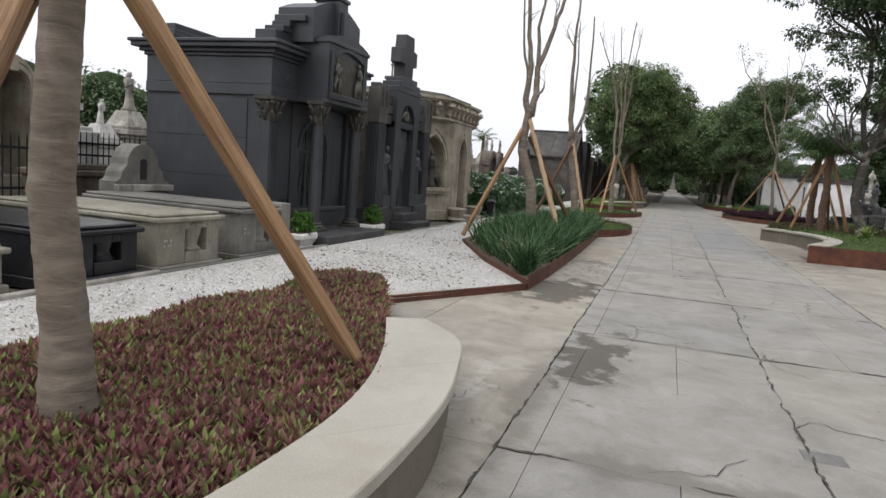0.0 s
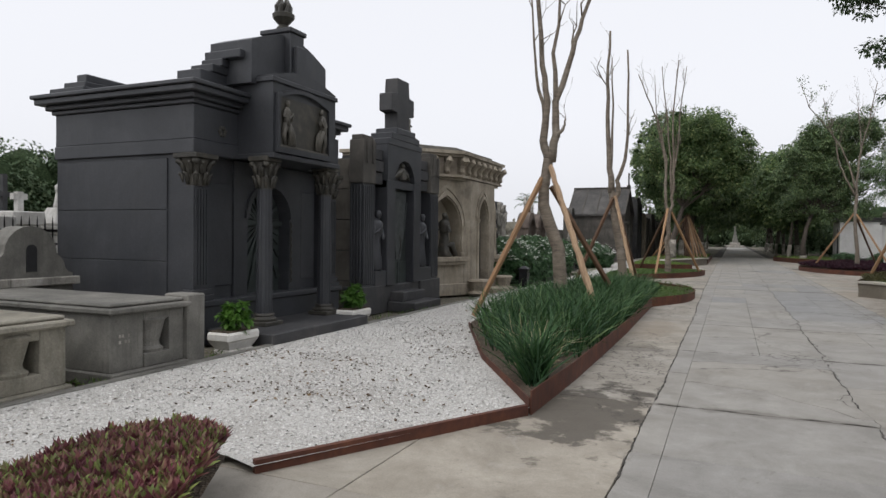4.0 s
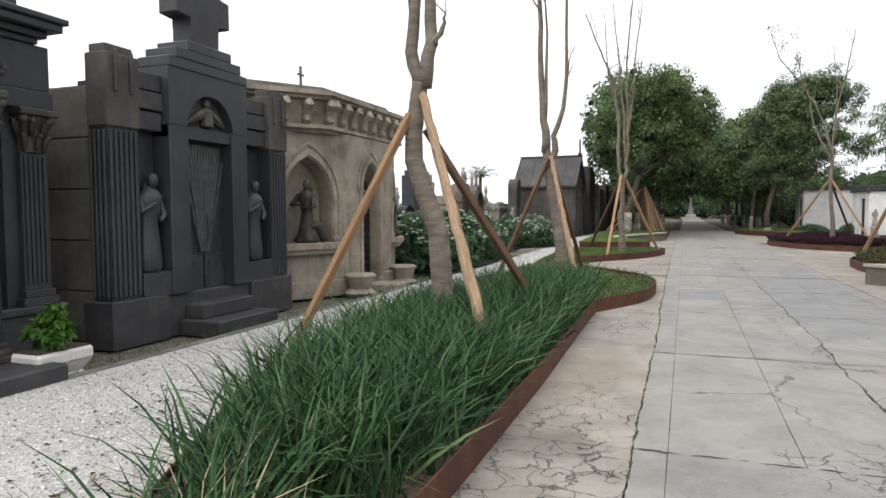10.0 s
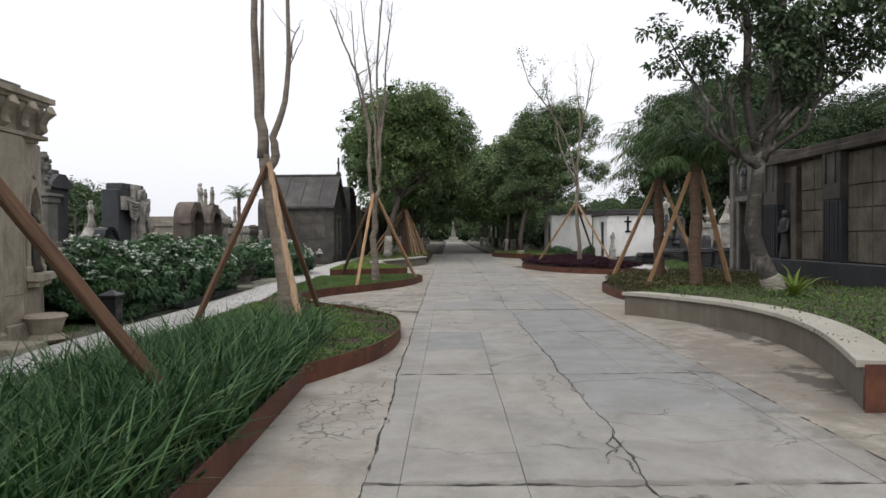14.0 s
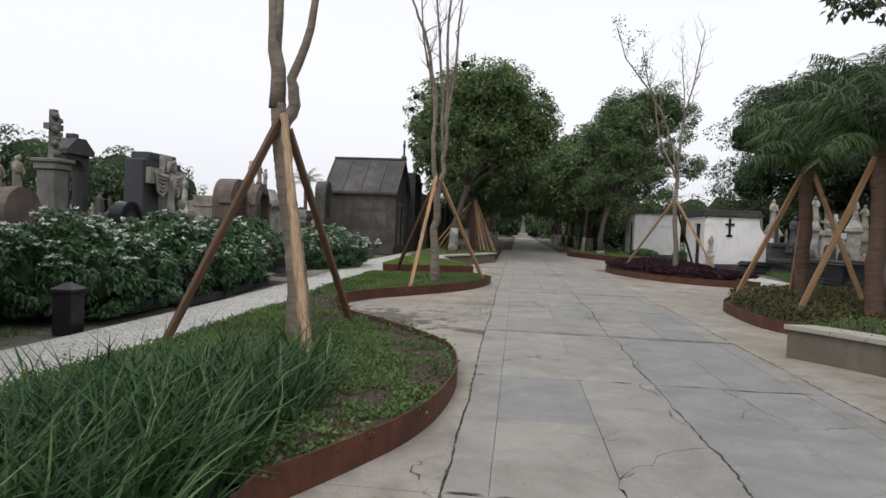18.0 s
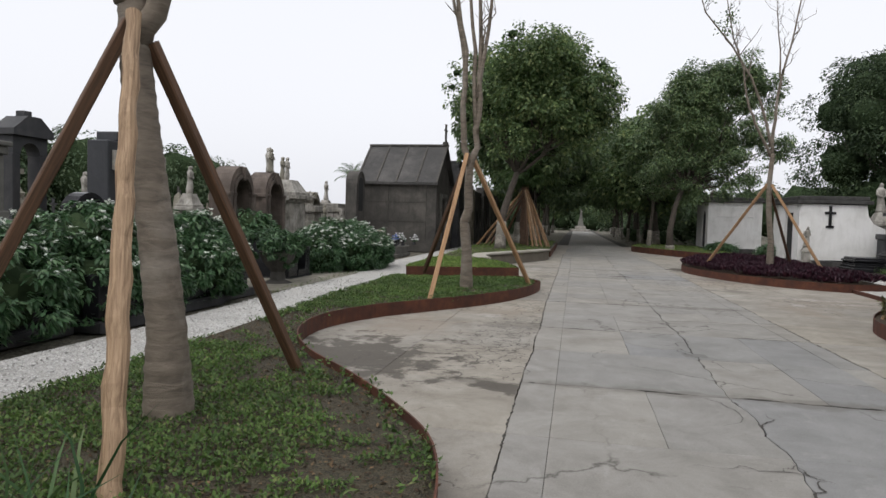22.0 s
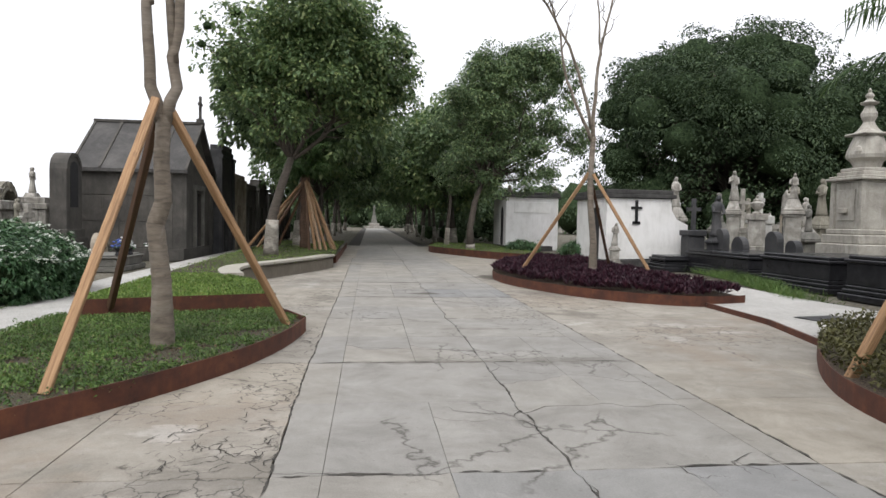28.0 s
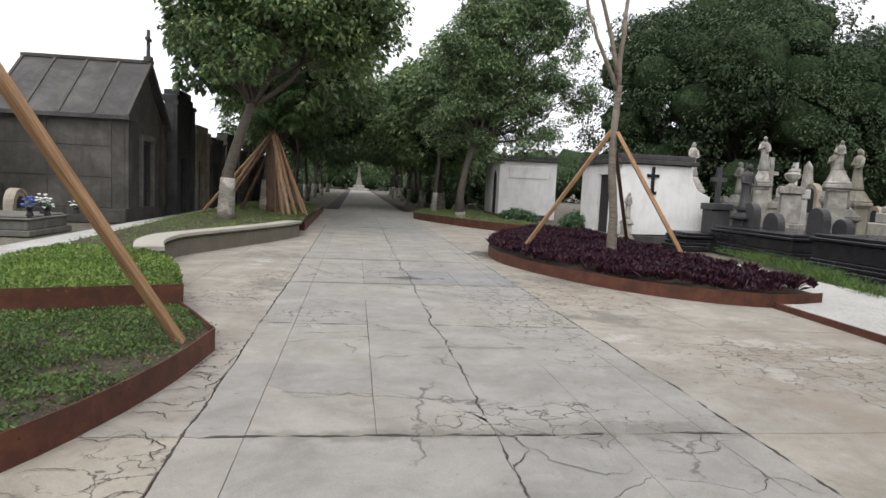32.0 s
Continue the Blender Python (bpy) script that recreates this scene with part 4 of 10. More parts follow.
def rosettes(poly, n, z, size, leaves, seed, mound=0.0):
    """Upright rosettes of fleshy leaves."""
    rng = np.random.default_rng(seed)
    p = sprinkle(poly, n, rng)
    hgt = np.array([noise.noise(Vector((x * 0.9, y * 0.9, 3.0))) for x, y in p])
    base = np.column_stack([p, z + mound * (0.5 + hgt) + rng.random(n) * 0.03])
    P = np.repeat(base, leaves, 0)
    m = len(P)
    k = np.tile(np.arange(leaves), n) / leaves
    P[:, 2] += 0.05 * k
    yaw = np.tile(np.arange(leaves) * 2.4, n) + np.repeat(rng.random(n) * 6.28, leaves)
    R = rot_arrays(yaw, 0.62 + 0.75 * k + rng.normal(0, 0.2, m), rng.normal(0, 0.2, m))
    S = size * (0.7 + 0.6 * np.repeat(rng.random(n), leaves)) * (1.1 - 0.45 * k)
    return scatter([(0, 0, 0), (0.17, 0.5, 0.08), (0, 1, 0.0), (-0.17, 0.5, 0.08)], LEAF_F, P, R, S)


# strap-leaved bed
V, F = blades([(x - 0.05, y) for x, y in EDGE_W[1:]] + [(-1.78, 19.6), (-1.76, 20.5), (-2.3, 21.15), (-2.85, 20.8), (-3.25, 19.5), (-3.6, 17.6), (-3.85, 14.5), (-3.9, 13.2), (-2.75, 10.4), (-1.95, 9.35), (-1.72, 9.3)], 25500, 0.09, 0.58, 0.019, 11)
W = V.reshape(-1, 7, 3)[:, :2].mean(1)
W = V.reshape(-1, 7, 3)[~((W[:, 1] < 10.75) & (W[:, 0] > -2.02) & (W[:, 1] > 9.45))]
V, F = W.reshape(-1, 3), F[:5 * len(W)]
stuff("strap_leaf_plants", V, F, BLADE, "dense dark green strap-leaved border plants", "grass plants")
V, F = blades([(-2.25, 9.8), (-1.85, 9.8), (-1.82, 10.5), (-2.25, 10.4)], 80, 0.09, 0.5, 0.014, 12, 0.6)
stuff("dry_blades", V, F, STRAW, "straw-coloured dead blades at a bed corner", "dry grass")
V, F = blades([(-2.2, 9.9), (-1.78, 8.95), (-1.7, 8.95), (-1.74, 9.5), (-2.1, 10.2)], 420, 0.09, 0.56, 0.02, 13, 0.26)
stuff("strap_leaf_plants", V, F, BLADE, "dense dark green strap-leaved plants at a bed corner", "grass plants")
# lawns
for poly, z, n, seed, bare in ((BED_LAWN, 0.13, 140000, 21, 0.62), (BOX_TWO, 0.335, 26000, 22, 0.8), (BED_EAST, 0.355, 20000, 23, 0.55), (BED_FAR_W, 0.315, 14000, 24, 0.5), (BED_FAR_E, 0.255, 9000, 25, 0.5)):
    V, F = small_leaves(poly, n, z, 0.028 if n > 30000 else 0.04, 0.04, seed, 0.7, bare, np.array(EDGE_END) if poly is BED_LAWN else None)
    stuff("lawn_leaves", V, F, TUFTFRESH if poly in (BOX_TWO, BED_FAR_W, BED_FAR_E) else TUFT, "short broad-leaved turf with bare patches", "lawn")
for poly, n, seed, h in (([(8.0, 35.9), (9.0, 35.5), (9.3, 38), (10.4, 40), (10.7, 45), (10.1, 45.2), (9.5, 40.5), (8.6, 37.8)], 4200, 26, 0.24), ([(-6.0, 29.6), (-5.6, 29.6), (-5.75, 33.5), (-5.9, 38), (-6.1, 38)], 500, 27, 0.09), ([(-6.0, 2), (-5.62, 2), (-5.55, 19), (-6.0, 19)], 900, 28, 0.06), ([(-6.9, 20.6), (-5.9, 20.6), (-5.95, 22.2), (-6.9, 22.3)], 900, 33, 0.09)):
    V, F = blades(poly, n, 0.03, h, 0.012, seed, 0.7)
    stuff("weeds", V, F, TUFT, "tufts of weeds and grass before the graves", "weeds")
# litter on the bare soil of the lawn, and sprigs that lean over its rim
DEAD = foliage("dead_leaf", [(0, (0.035, 0.022, 0.014)), (0.6, (0.08, 0.05, 0.03)), (1, (0.18, 0.12, 0.07))], 0.8, 0.1)
V, F = small_leaves(BED_LAWN, 15000, 0.137, 0.03, 0.012, 29, 0.05)
stuff("leaf_litter", V, F, DEAD, "dry brown litter on bare soil", "leaves")
rng = np.random.default_rng(30)
rim = np.array(EDGE_END + [(-4.25 - 0.02 * k, 18.6 + 0.5 * k) for k in range(29)])
p = rim[rng.integers(0, len(rim), 420)] + rng.normal(0, 0.16, (420, 2))
p = np.repeat(p[in_poly(p, BED_LAWN)], 9, 0)
n = len(p)
V, F = scatter(LEAF_V, LEAF_F, np.column_stack([p + rng.normal(0, 0.025, (n, 2)), 0.14 + 0.11 * rng.random(n)]), rot_arrays(rng.random(n) * 6.28, rng.normal(0.4, 0.5, n), rng.normal(0, 0.5, n)), 0.03 + 0.025 * rng.random(n))
stuff("weed_sprigs", V, F, TUFT, "small weeds leaning over a bed's steel rim", "weeds")
V, F = rosettes(BED_SUCC, 11500, 0.215, 0.094, 8, 31, 0.10)
stuff("succulents", V, F, SUCCULENT, "dense red and green succulent ground cover", "succulents")
V, F = rosettes(BED_PURPLE, 4200, 0.18, 0.15, 9, 32, 0.10)
stuff("purple_ground_cover", V, F, PURPLE, "dense dark purple ground cover", "ground cover")
V, F = small_leaves([(x + (0.1 if x < 4.2 else 0), y) for x, y in BED_PALM], 36000, 0.16, 0.055, 0.24, 33, 0.6)
stuff("bronze_ground_cover", V, F, BROWNSHRUB, "low bronze-green clipped shrubs", "ground cover")


def chips(poly, n, z, size, seed):
    rng = np.random.default_rng(seed)
    p = sprinkle(poly, n, rng)
    P = np.column_stack([p, np.full(n, z)])
    R = rot_arrays(rng.random(n) * 6.28, rng.normal(0, 0.5, n), rng.normal(0, 0.5, n))
    return scatter(CHIP_V, CHIP_F, P, R, size * (0.5 + rng.random(n)))


V, F = chips([(-5.45, 1.5), (-3.3, 1.5), (-3.3, 5), (-3.4, 6.2), (-3.0, 6.6), (-2.8, 6.6), (-1.72, 8.55), (-2.8, 10.4), (-4.0, 13.2), (-4.05, 19), (-5.5, 19)], 26000, 0.056, 0.014, 41)
stuff("gravel_chips", V, F, CHIP, "loose white marble chips", "gravel")
V, F = chips([(-5.5, 19), (-4.1, 19), (-4.15, 26), (-4.3, 33), (-5.9, 33), (-5.5, 26)], 15000, 0.056, 0.014, 42)
stuff("gravel_chips", V, F, CHIP, "loose white marble chips", "gravel")
rng = np.random.default_rng(51)
P = np.vstack([np.column_stack([rng.normal(cx, sx, n), rng.normal(cy, sy, n)]) for cx, cy, sx, sy, n in ((-3.7, 8.9, 0.5, 0.35, 130), (-4.1, 12.2, 0.35, 0.5, 170), (-3.2, 9.2, 0.6, 0.5, 90), (-4.6, 15, 0.4, 2, 70), (-3.9, 7.9, 0.6, 0.4, 80), (-4.6, 6, 0.3, 2, 60), (-3.5, 8.2, 0.75, 0.22, 260), (-4.7, 9.6, 0.5, 0.2, 200), (-3.3, 10.6, 0.35, 0.3, 160), (-4.9, 4.4, 0.3, 0.9, 120))])
P = P[in_poly(P, GRAVEL_W)]
n = len(P)
V, F = scatter(LEAF_V, LEAF_F, np.column_stack([P, np.full(n, 0.072)]), rot_arrays(rng.random(n) * 6.28, rng.normal(0, 0.3, n), rng.normal(0, 0.3, n)), 0.018 + 0.04 * rng.random(n) ** 2)
stuff("fallen_leaves", V, F, DEAD, "dry brown leaves fallen on white gravel", "leaves")


def stake(parent, foot, top, mat, w=0.04):
    """A squared timber prop with chamfered edges and a nail head."""
    f, t = Vector(foot), Vector(top)
    d = t - f
    L = d.length
    bm = B()
    if mat is WOODPALE:
        # a peeled round pole with knots and splits
        g = np.random.default_rng(int(1000 * abs(foot[0] + top[2])))
        m = 26
        tube(bm, [(0.006 * math.sin(1.7 * i), 0.006 * math.cos(2.3 * i), L * i / m) for i in range(m + 1)], [1.3 * w * (1.08 - 0.16 * i / m + float(g.normal(0, 0.05))) for i in range(m + 1)], 11)
        for v in bm.verts:
            v.co += Vector((g.normal(0, 0.05), g.normal(0, 0.05), 0)) * w
        ob = part("prop", bm, mat, parent, "rough peeled round pole")
        ob.matrix_local = Matrix.Translation(f) @ d.to_track_quat("Z", "Y").to_matrix().to_4x4()
        return ob
    k = w * 0.22
    pts = [(-w, -w + k), (-w + k, -w), (w - k, -w), (w, -w + k), (w, w - k), (w - k, w), (-w + k, w), (-w, w - k)]
    prism(bm, pts, 0, L)
    ob = part("prop", bm, mat, parent)
    ob.matrix_local = Matrix.Translation(f) @ d.to_track_quat("Z", "Y").to_matrix().to_4x4() @ pose(0, 0, 0, 0, 0, 20)
    return ob


def limb_points(a, b, rng, bend, k=6):
    a, b = Vector(a), Vector(b)
    L = (b - a).length
    return [a.lerp(b, i / k) + (Vector((rng.normal(0, bend), rng.normal(0, bend), 0)) * L if 0 < i < k else Vector((0, 0, 0))) for i in range(k + 1)]


def bare_tree(pos, trunk, stems, label, seed, props, r0=0.10, twigs=5, bark_mat=None, leafy=0):
    """A young leafless tree with a crooked trunk, upright stems and timber props.
    trunk: points of the trunk above its foot; stems: (points, radius at foot)."""
    bark_mat = bark_mat or BARK
    rng = np.random.default_rng(seed)
    ob = thing("young_tree", pose(*pos), label, "tree", "propped young trees")
    bm = B()
    n = len(trunk)
    tr = [r0 * (1.25 if i == 0 else 1 - 0.3 * i / (n - 1)) for i in range(n)]
    zz = np.linspace(0, n - 1, 15 * (n - 1) + 1)
    tv = np.array([tuple(p) for p in trunk])
    tube(bm, [tuple(float(np.interp(z, np.arange(n), tv[:, c])) for c in range(3)) for z in zz], [float(np.interp(z, np.arange(n), tr)) * (1 + (0.035 if i % 3 == 0 else -0.012) + float(rng.normal(0, 0.008))) for i, z in enumerate(zz)], 14)
    part("trunk", bm, bark_mat, ob, smooth=True)
    tips = []
    for pts, r in stems:
        bm = B()
        q = [Vector(p) for p in pts]
        fine = []
        for a, b in zip(q, q[1:]):
            fine += [a.lerp(b, k / 3) + Vector((rng.normal(0, 0.012), rng.normal(0, 0.012), 0)) for k in range(3)]
        fine.append(q[-1])
        m = len(fine)
        tube(bm, fine, [max(0.008, r * (1 - 0.72 * i / (m - 1))) for i in range(m)], 8)
        for k in range(twigs):
            i = int(m * (0.5 + 0.48 * rng.random()))
            i = min(i, m - 1)
            a = fine[i]
            d = Vector((rng.normal(0, 0.6), rng.normal(0, 0.6), 1.3 + rng.random())).normalized() * (0.4 + 0.8 * rng.random())
            rr = max(0.008, r * (1 - 0.72 * i / (m - 1)) * 0.55)
            tw = limb_points(a, a + d, rng, 0.06, 4)
            tube(bm, tw, [rr, rr * 0.8, rr * 0.6, rr * 0.45, 0.004], 5)
            tips.append(tw[-1])
            for _ in range(2):
                b = tw[2 + int(rng.integers(0, 2))]
                e = b + Vector((rng.normal(0, 1), rng.normal(0, 1), 1.4)).normalized() * (0.3 + 0.4 * rng.random())
                tube(bm, limb_points(b, e, rng, 0.05, 3), [rr * 0.4, rr * 0.3, rr * 0.2, 0.003], 4)
                tips.append(e)
        part("stem", bm, bark_mat, ob, smooth=True)
    if leafy:
        T = np.array([tuple(t) for t in tips if t[0] < -1.3] or [tuple(t) for t in tips])
        k = rng.integers(0, len(T), leafy)
        P = T[k] + rng.normal(0, 0.10, (leafy, 3))
        V, F = scatter(LEAF_V, LEAF_F, P, rot_arrays(rng.random(leafy) * 6.28, rng.normal(0, 0.8, leafy), rng.normal(0, 0.8, leafy)), 0.07 + 0.05 * rng.random(leafy))
        lf = new("leaves", np_mesh("leaves", V, F, LEAF))
        lf.parent = ob
    for foot, top, mat in props:
        stake(ob, foot, top, mat)
    return ob


def ico_arrays(sub):
    bm = bmesh.new()
    bmesh.ops.create_icosphere(bm, subdivisions=sub, radius=1)
    bm.verts.ensure_lookup_table()
    V = np.array([v.co[:] for v in bm.verts])
    F = np.array([[v.index for v in f.verts] for f in bm.faces])
    bm.free()
    return V, F


ICO2, ICO3 = ico_arrays(2), ico_arrays(3)


def leaf_shade_core(blobs, shrink, lump, seed, flat=1.0, fine=False, floor=None):
    """Lumpy masses inside a crown, coloured dark as painted shade, that the outer leaves cover."""
    V0, F0 = ICO3 if fine else ICO2
    VV, FF, nv = [], [], 0
    for i, (x, y, z, r) in enumerate(blobs):
        k = np.array([1 + lump * (noise.noise(Vector(v) * 2.6 + Vector((seed, i * 3.7, 0))) + 0.6 * noise.noise(Vector(v) * 6.5 + Vector((i, seed, 5)))) for v in V0])
        VV.append(np.array([x, y, z]) + V0 * (k * r * shrink)[:, None] * np.array([1, 1, flat]))
        FF.append(F0 + nv)
        nv += len(V0)
    V = np.vstack(VV)
    if floor is not None:
        V[:, 2] = np.maximum(V[:, 2], floor)
    return V, np.vstack(FF)


def clump_leaves(blobs, n, size, rng, clumps=26, flat=0.85, low=0.5, tight=0.12, wild=0.38, airy=False, lump=1.0, shell=0.80, shape=None):
    """Leaves shingled over round clumps that cover the surface of several blobs."""
    w = np.array([b[3] ** 2 for b in blobs])
    w = w / w.sum()
    C, Rr, D = [], [], []
    for (x, y, z, r), f in zip(blobs, w):
        k = max(6, int(clumps * len(blobs) * f))
        d = rng.normal(0, 1, (k, 3))
        d /= np.linalg.norm(d, axis=1)[:, None]
        d[:, 2] = np.where(rng.random(k) < low, d[:, 2] - 0.1, np.abs(d[:, 2]))
        C.append(np.array([x, y, z]) + d * r * (shell + tight * rng.normal(0, 1, k))[:, None] * np.array([1, 1, flat]))
        Rr.append(np.full(k, r) * (0.22 + 0.16 * rng.random(k)) * lump)
        D.append(d)
    C, Rr, D = np.vstack(C), np.concatenate(Rr), np.vstack(D)
    p = Rr ** 2
    many = int(n * (1.0 if airy else 3.0))
    k = rng.choice(len(C), many, p=p / p.sum())
    off = rng.normal(0, 1, (many, 3)) + (0.0 if airy else 0.9) * D[k] + np.array([0, 0, 0.15])
    off /= np.linalg.norm(off, axis=1)[:, None]
    reach = rng.random(many) ** 0.4 * 1.25 if airy else 0.55 + 0.5 * rng.random(many) ** 0.6
    P = C[k] + off * (Rr[k] * reach)[:, None] * np.array([1.1, 1.1, 0.85])
    if not airy:
        # leaves deep inside a neighbouring clump would never be seen
        deep = np.zeros(many, bool)
        for x, y, z, r in blobs:
            q = (P - np.array([x, y, z])) / np.array([1, 1, flat])
            deep |= (q ** 2).sum(1) < (0.7 * r) ** 2
        keep = np.flatnonzero(~deep)[:n]
        P, off, k = P[keep], off[keep], k[keep]
    n = len(P)
    out = off + 0.5 * D[k]
    yaw = np.arctan2(out[:, 1], out[:, 0]) - 1.5708 + rng.normal(0, 0.7, n)
    steep = np.clip(1 - off[:, 2], 0, 1.6)
    R = rot_arrays(yaw, -0.15 - 0.5 * steep + rng.normal(0, wild, n), rng.normal(0, wild, n))
    return scatter(shape or LEAF_V, LEAF_F, P, R, size * (0.6 + 0.8 * rng.random(n)))


def leafy_tree(pos, trunk, blobs, leaves, size, seed, label, r0=0.25, leaf_mat=None, bark_mat=None, limewash=0.0, group="avenue trees", core=0.66, clumps=26, twigs=4, flat=0.85, heart=None, airy=False, forks=()):
    """A tree with a tapered trunk, limbs that reach the clumps of its crown, and single leaves."""
    rng = np.random.default_rng(seed)
    ob = thing("tree", pose(*pos), label, "tree", group)
    bm = B()
    n = len(trunk)
    tube(bm, trunk, [r0 * (1.4 if i == 0 else 1.05 - 0.4 * i / (n - 1)) for i in range(n)], 12)
    part("trunk", bm, bark_mat or BARKDARK, ob, smooth=True)
    tops = [Vector(trunk[-1])]
    for pts, ra, rb in forks:
        k = len(pts) - 1
        part("limb", tube(B(), pts, [ra + (rb - ra) * i / k for i in range(k + 1)], 12), bark_mat or BARKDARK, ob, smooth=True)
        tops.append(Vector(pts[-1]))
    bm = B()
    for x, y, z, r in blobs:
        end = Vector((x, y, z + 0.2 * r))
        top = min(tops, key=lambda q: (q - end).length + (9 if q.z > z else 0))
        lp = limb_points(top - Vector((0, 0, 0.1)), end, rng, 0.05, 5)
        rr = r0 * 0.5 * min(1, 0.5 + r * 0.2)
        tube(bm, lp, [rr * (1 - 0.8 * i / 5) for i in range(6)], 7)
        for _ in range(twigs):
            a = lp[int(rng.integers(2, 5))]
            d = Vector((rng.normal(0, 1), rng.normal(0, 1), 0.4 + rng.normal(0, 0.5))).normalized() * r * 0.95
            tube(bm, limb_points(a, a + d, rng, 0.06, 3), [rr * 0.4, rr * 0.28, rr * 0.18, 0.01], 5)
    part("branching", bm, bark_mat or BARKDARK, ob, smooth=True)
    if limewash:
        bm = B()
        pts = [Vector(trunk[0]).lerp(Vector(trunk[1]), k / 4 * limewash) for k in range(5)]
        tube(bm, pts, [r0 * (1.43 - 0.30 * limewash * k / 4) for k in range(5)], 12)
        part("limewash", bm, BARKWHITE, ob, "flaking limewash round the foot of the trunk", True)
    V, F = clump_leaves(blobs, leaves, size, rng, clumps, flat, 1.0, 0.25 if airy else 0.12, 0.38, airy)
    cr = new("crown", np_mesh("crown", V, F, leaf_mat or LEAF))
    cr.parent = ob
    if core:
        V, F = leaf_shade_core(list(blobs) + ([heart] if heart else []), core, 0.3, seed, flat, pos[1] < 75)
        me = np_mesh("leaf_shade_core", V, F, SHADECORE)
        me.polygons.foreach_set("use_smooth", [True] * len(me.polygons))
        c = new("leaf_shade_core", me)
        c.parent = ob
    return ob


def crown_blobs(h0, h1, rad, k, rng, squash=1.0):
    out = []
    for i in range(k):
        a = 6.283 * i / k + rng.random()
        t = rng.random()
        z = h0 + (h1 - h0) * (0.15 + 0.7 * t)
        q = rad * (0.75 - 0.35 * abs(t - 0.35)) * (0.6 + 0.4 * rng.random())
        out.append((q * math.cos(a) * squash, q * math.sin(a), z, rad * (0.38 + 0.14 * rng.random())))
    out.append((0, 0, h1 - rad * 0.5, rad * 0.5))
    out.append((0, 0, (h0 + h1) / 2, rad * 0.6))
    return out


# young bare trees along the beds, each with its props
bare_tree((-2.32, 2.02, 0.2), [(0.03, 0, 0), (-0.01, 0.02, 0.5), (-0.07, 0, 1.1), (-0.04, 0.02, 1.8), (0.06, 0.02, 2.6)], [([(0.06, 0.02, 2.6), (0.2, 0.1, 3.4), (0.25, 0.2, 5.5)], 0.07), ([(0.06, 0.02, 2.6), (-0.25, 0, 3.5), (-0.3, -0.1, 5.6)], 0.06)], "pale ringed young tree in a succulent bed with timber props", 61,
          [((0.74, 1.42, 0.05), (0.16, 0.08, 2.02), WOOD), ((-1.1, -0.2, 0.05), (-0.02, -0.03, 2.1), WOOD), ((0.3, -1.2, 0.05), (0.03, -0.05, 2.2), WOOD)], 0.105, 2)
bare_tree((-2.98, 15.05, 0.08), [(0.0, 0, 0), (0.0, 0, 0.6), (-0.05, 0.02, 1.2), (-0.22, 0.02, 1.65), (-0.34, 0.03, 2.0), (-0.34, 0.03, 2.3), (-0.26, 0.03, 2.85)],
          [([(-0.26, 0.03, 2.8), (-0.36, 0.02, 3.2), (-0.30, 0.05, 3.9), (-0.42, 0.1, 4.6), (-0.55, 0.1, 6.2), (-0.5, 0.1, 7.4)], 0.085), ([(-0.22, 0.03, 2.8), (-0.12, 0.05, 3.3), (-0.16, 0.1, 3.9), (0.12, 0.15, 4.8), (0.3, 0.2, 5.4), (0.75, 0.4, 6.8)], 0.085), ([(-0.16, 0.1, 3.8), (-0.2, 0.1, 4.8), (-0.05, 0.2, 6.4)], 0.055), ([(-0.34, 0.05, 3.6), (-0.5, 0.0, 4.4), (-0.62, -0.1, 6.2)], 0.04), ([(-0.12, 0.05, 3.25), (0.02, 0.0, 3.42), (0.06, 0.0, 3.56)], 0.04)],
          "leafless forked young tree propped among strap-leaved plants", 62, [((1.02, -1.45, 0.0), (-0.22, 0.0, 2.72), WOODPALE), ((-1.32, -0.95, 0.0), (-0.36, -0.03, 2.5), WOOD), ((0.99, 1.15, 0.0), (-0.22, 0.1, 2.35), WOODDARK)], 0.13, 2)
bare_tree((-2.95, 22.45, 0.1), [(0.0, 0, 0), (-0.03, 0.01, 0.6), (-0.12, 0.03, 1.2), (-0.24, 0.06, 1.8), (-0.33, 0.1, 2.3), (-0.38, 0.12, 2.75)],
          [([(-0.38, 0.12, 2.7), (-0.42, 0.15, 3.4), (-0.52, 0.2, 4.4), (-0.56, 0.2, 6.0), (-0.5, 0.2, 7.4)], 0.10), ([(-0.34, 0.1, 2.45), (-0.18, 0.12, 2.75), (-0.22, 0.12, 3.05), (-0.02, 0.15, 3.65), (0.06, 0.2, 4.6), (0.0, 0.2, 6.8)], 0.085), ([(-0.42, 0.15, 3.4), (-0.36, 0.12, 4.6), (-0.42, 0.1, 6.6)], 0.05)],
          "leafless two-stemmed young tree propped in a lawn", 63, [((0.24, 1.48, 0.0), (-0.25, 0.14, 2.46), WOODDARK), ((-1.3, -0.62, 0.0), (-0.31, 0.0, 2.56), WOODDARK), ((0.5, -1.18, 0.0), (-0.25, -0.04, 2.6), WOODPALE)], 0.13, 2)
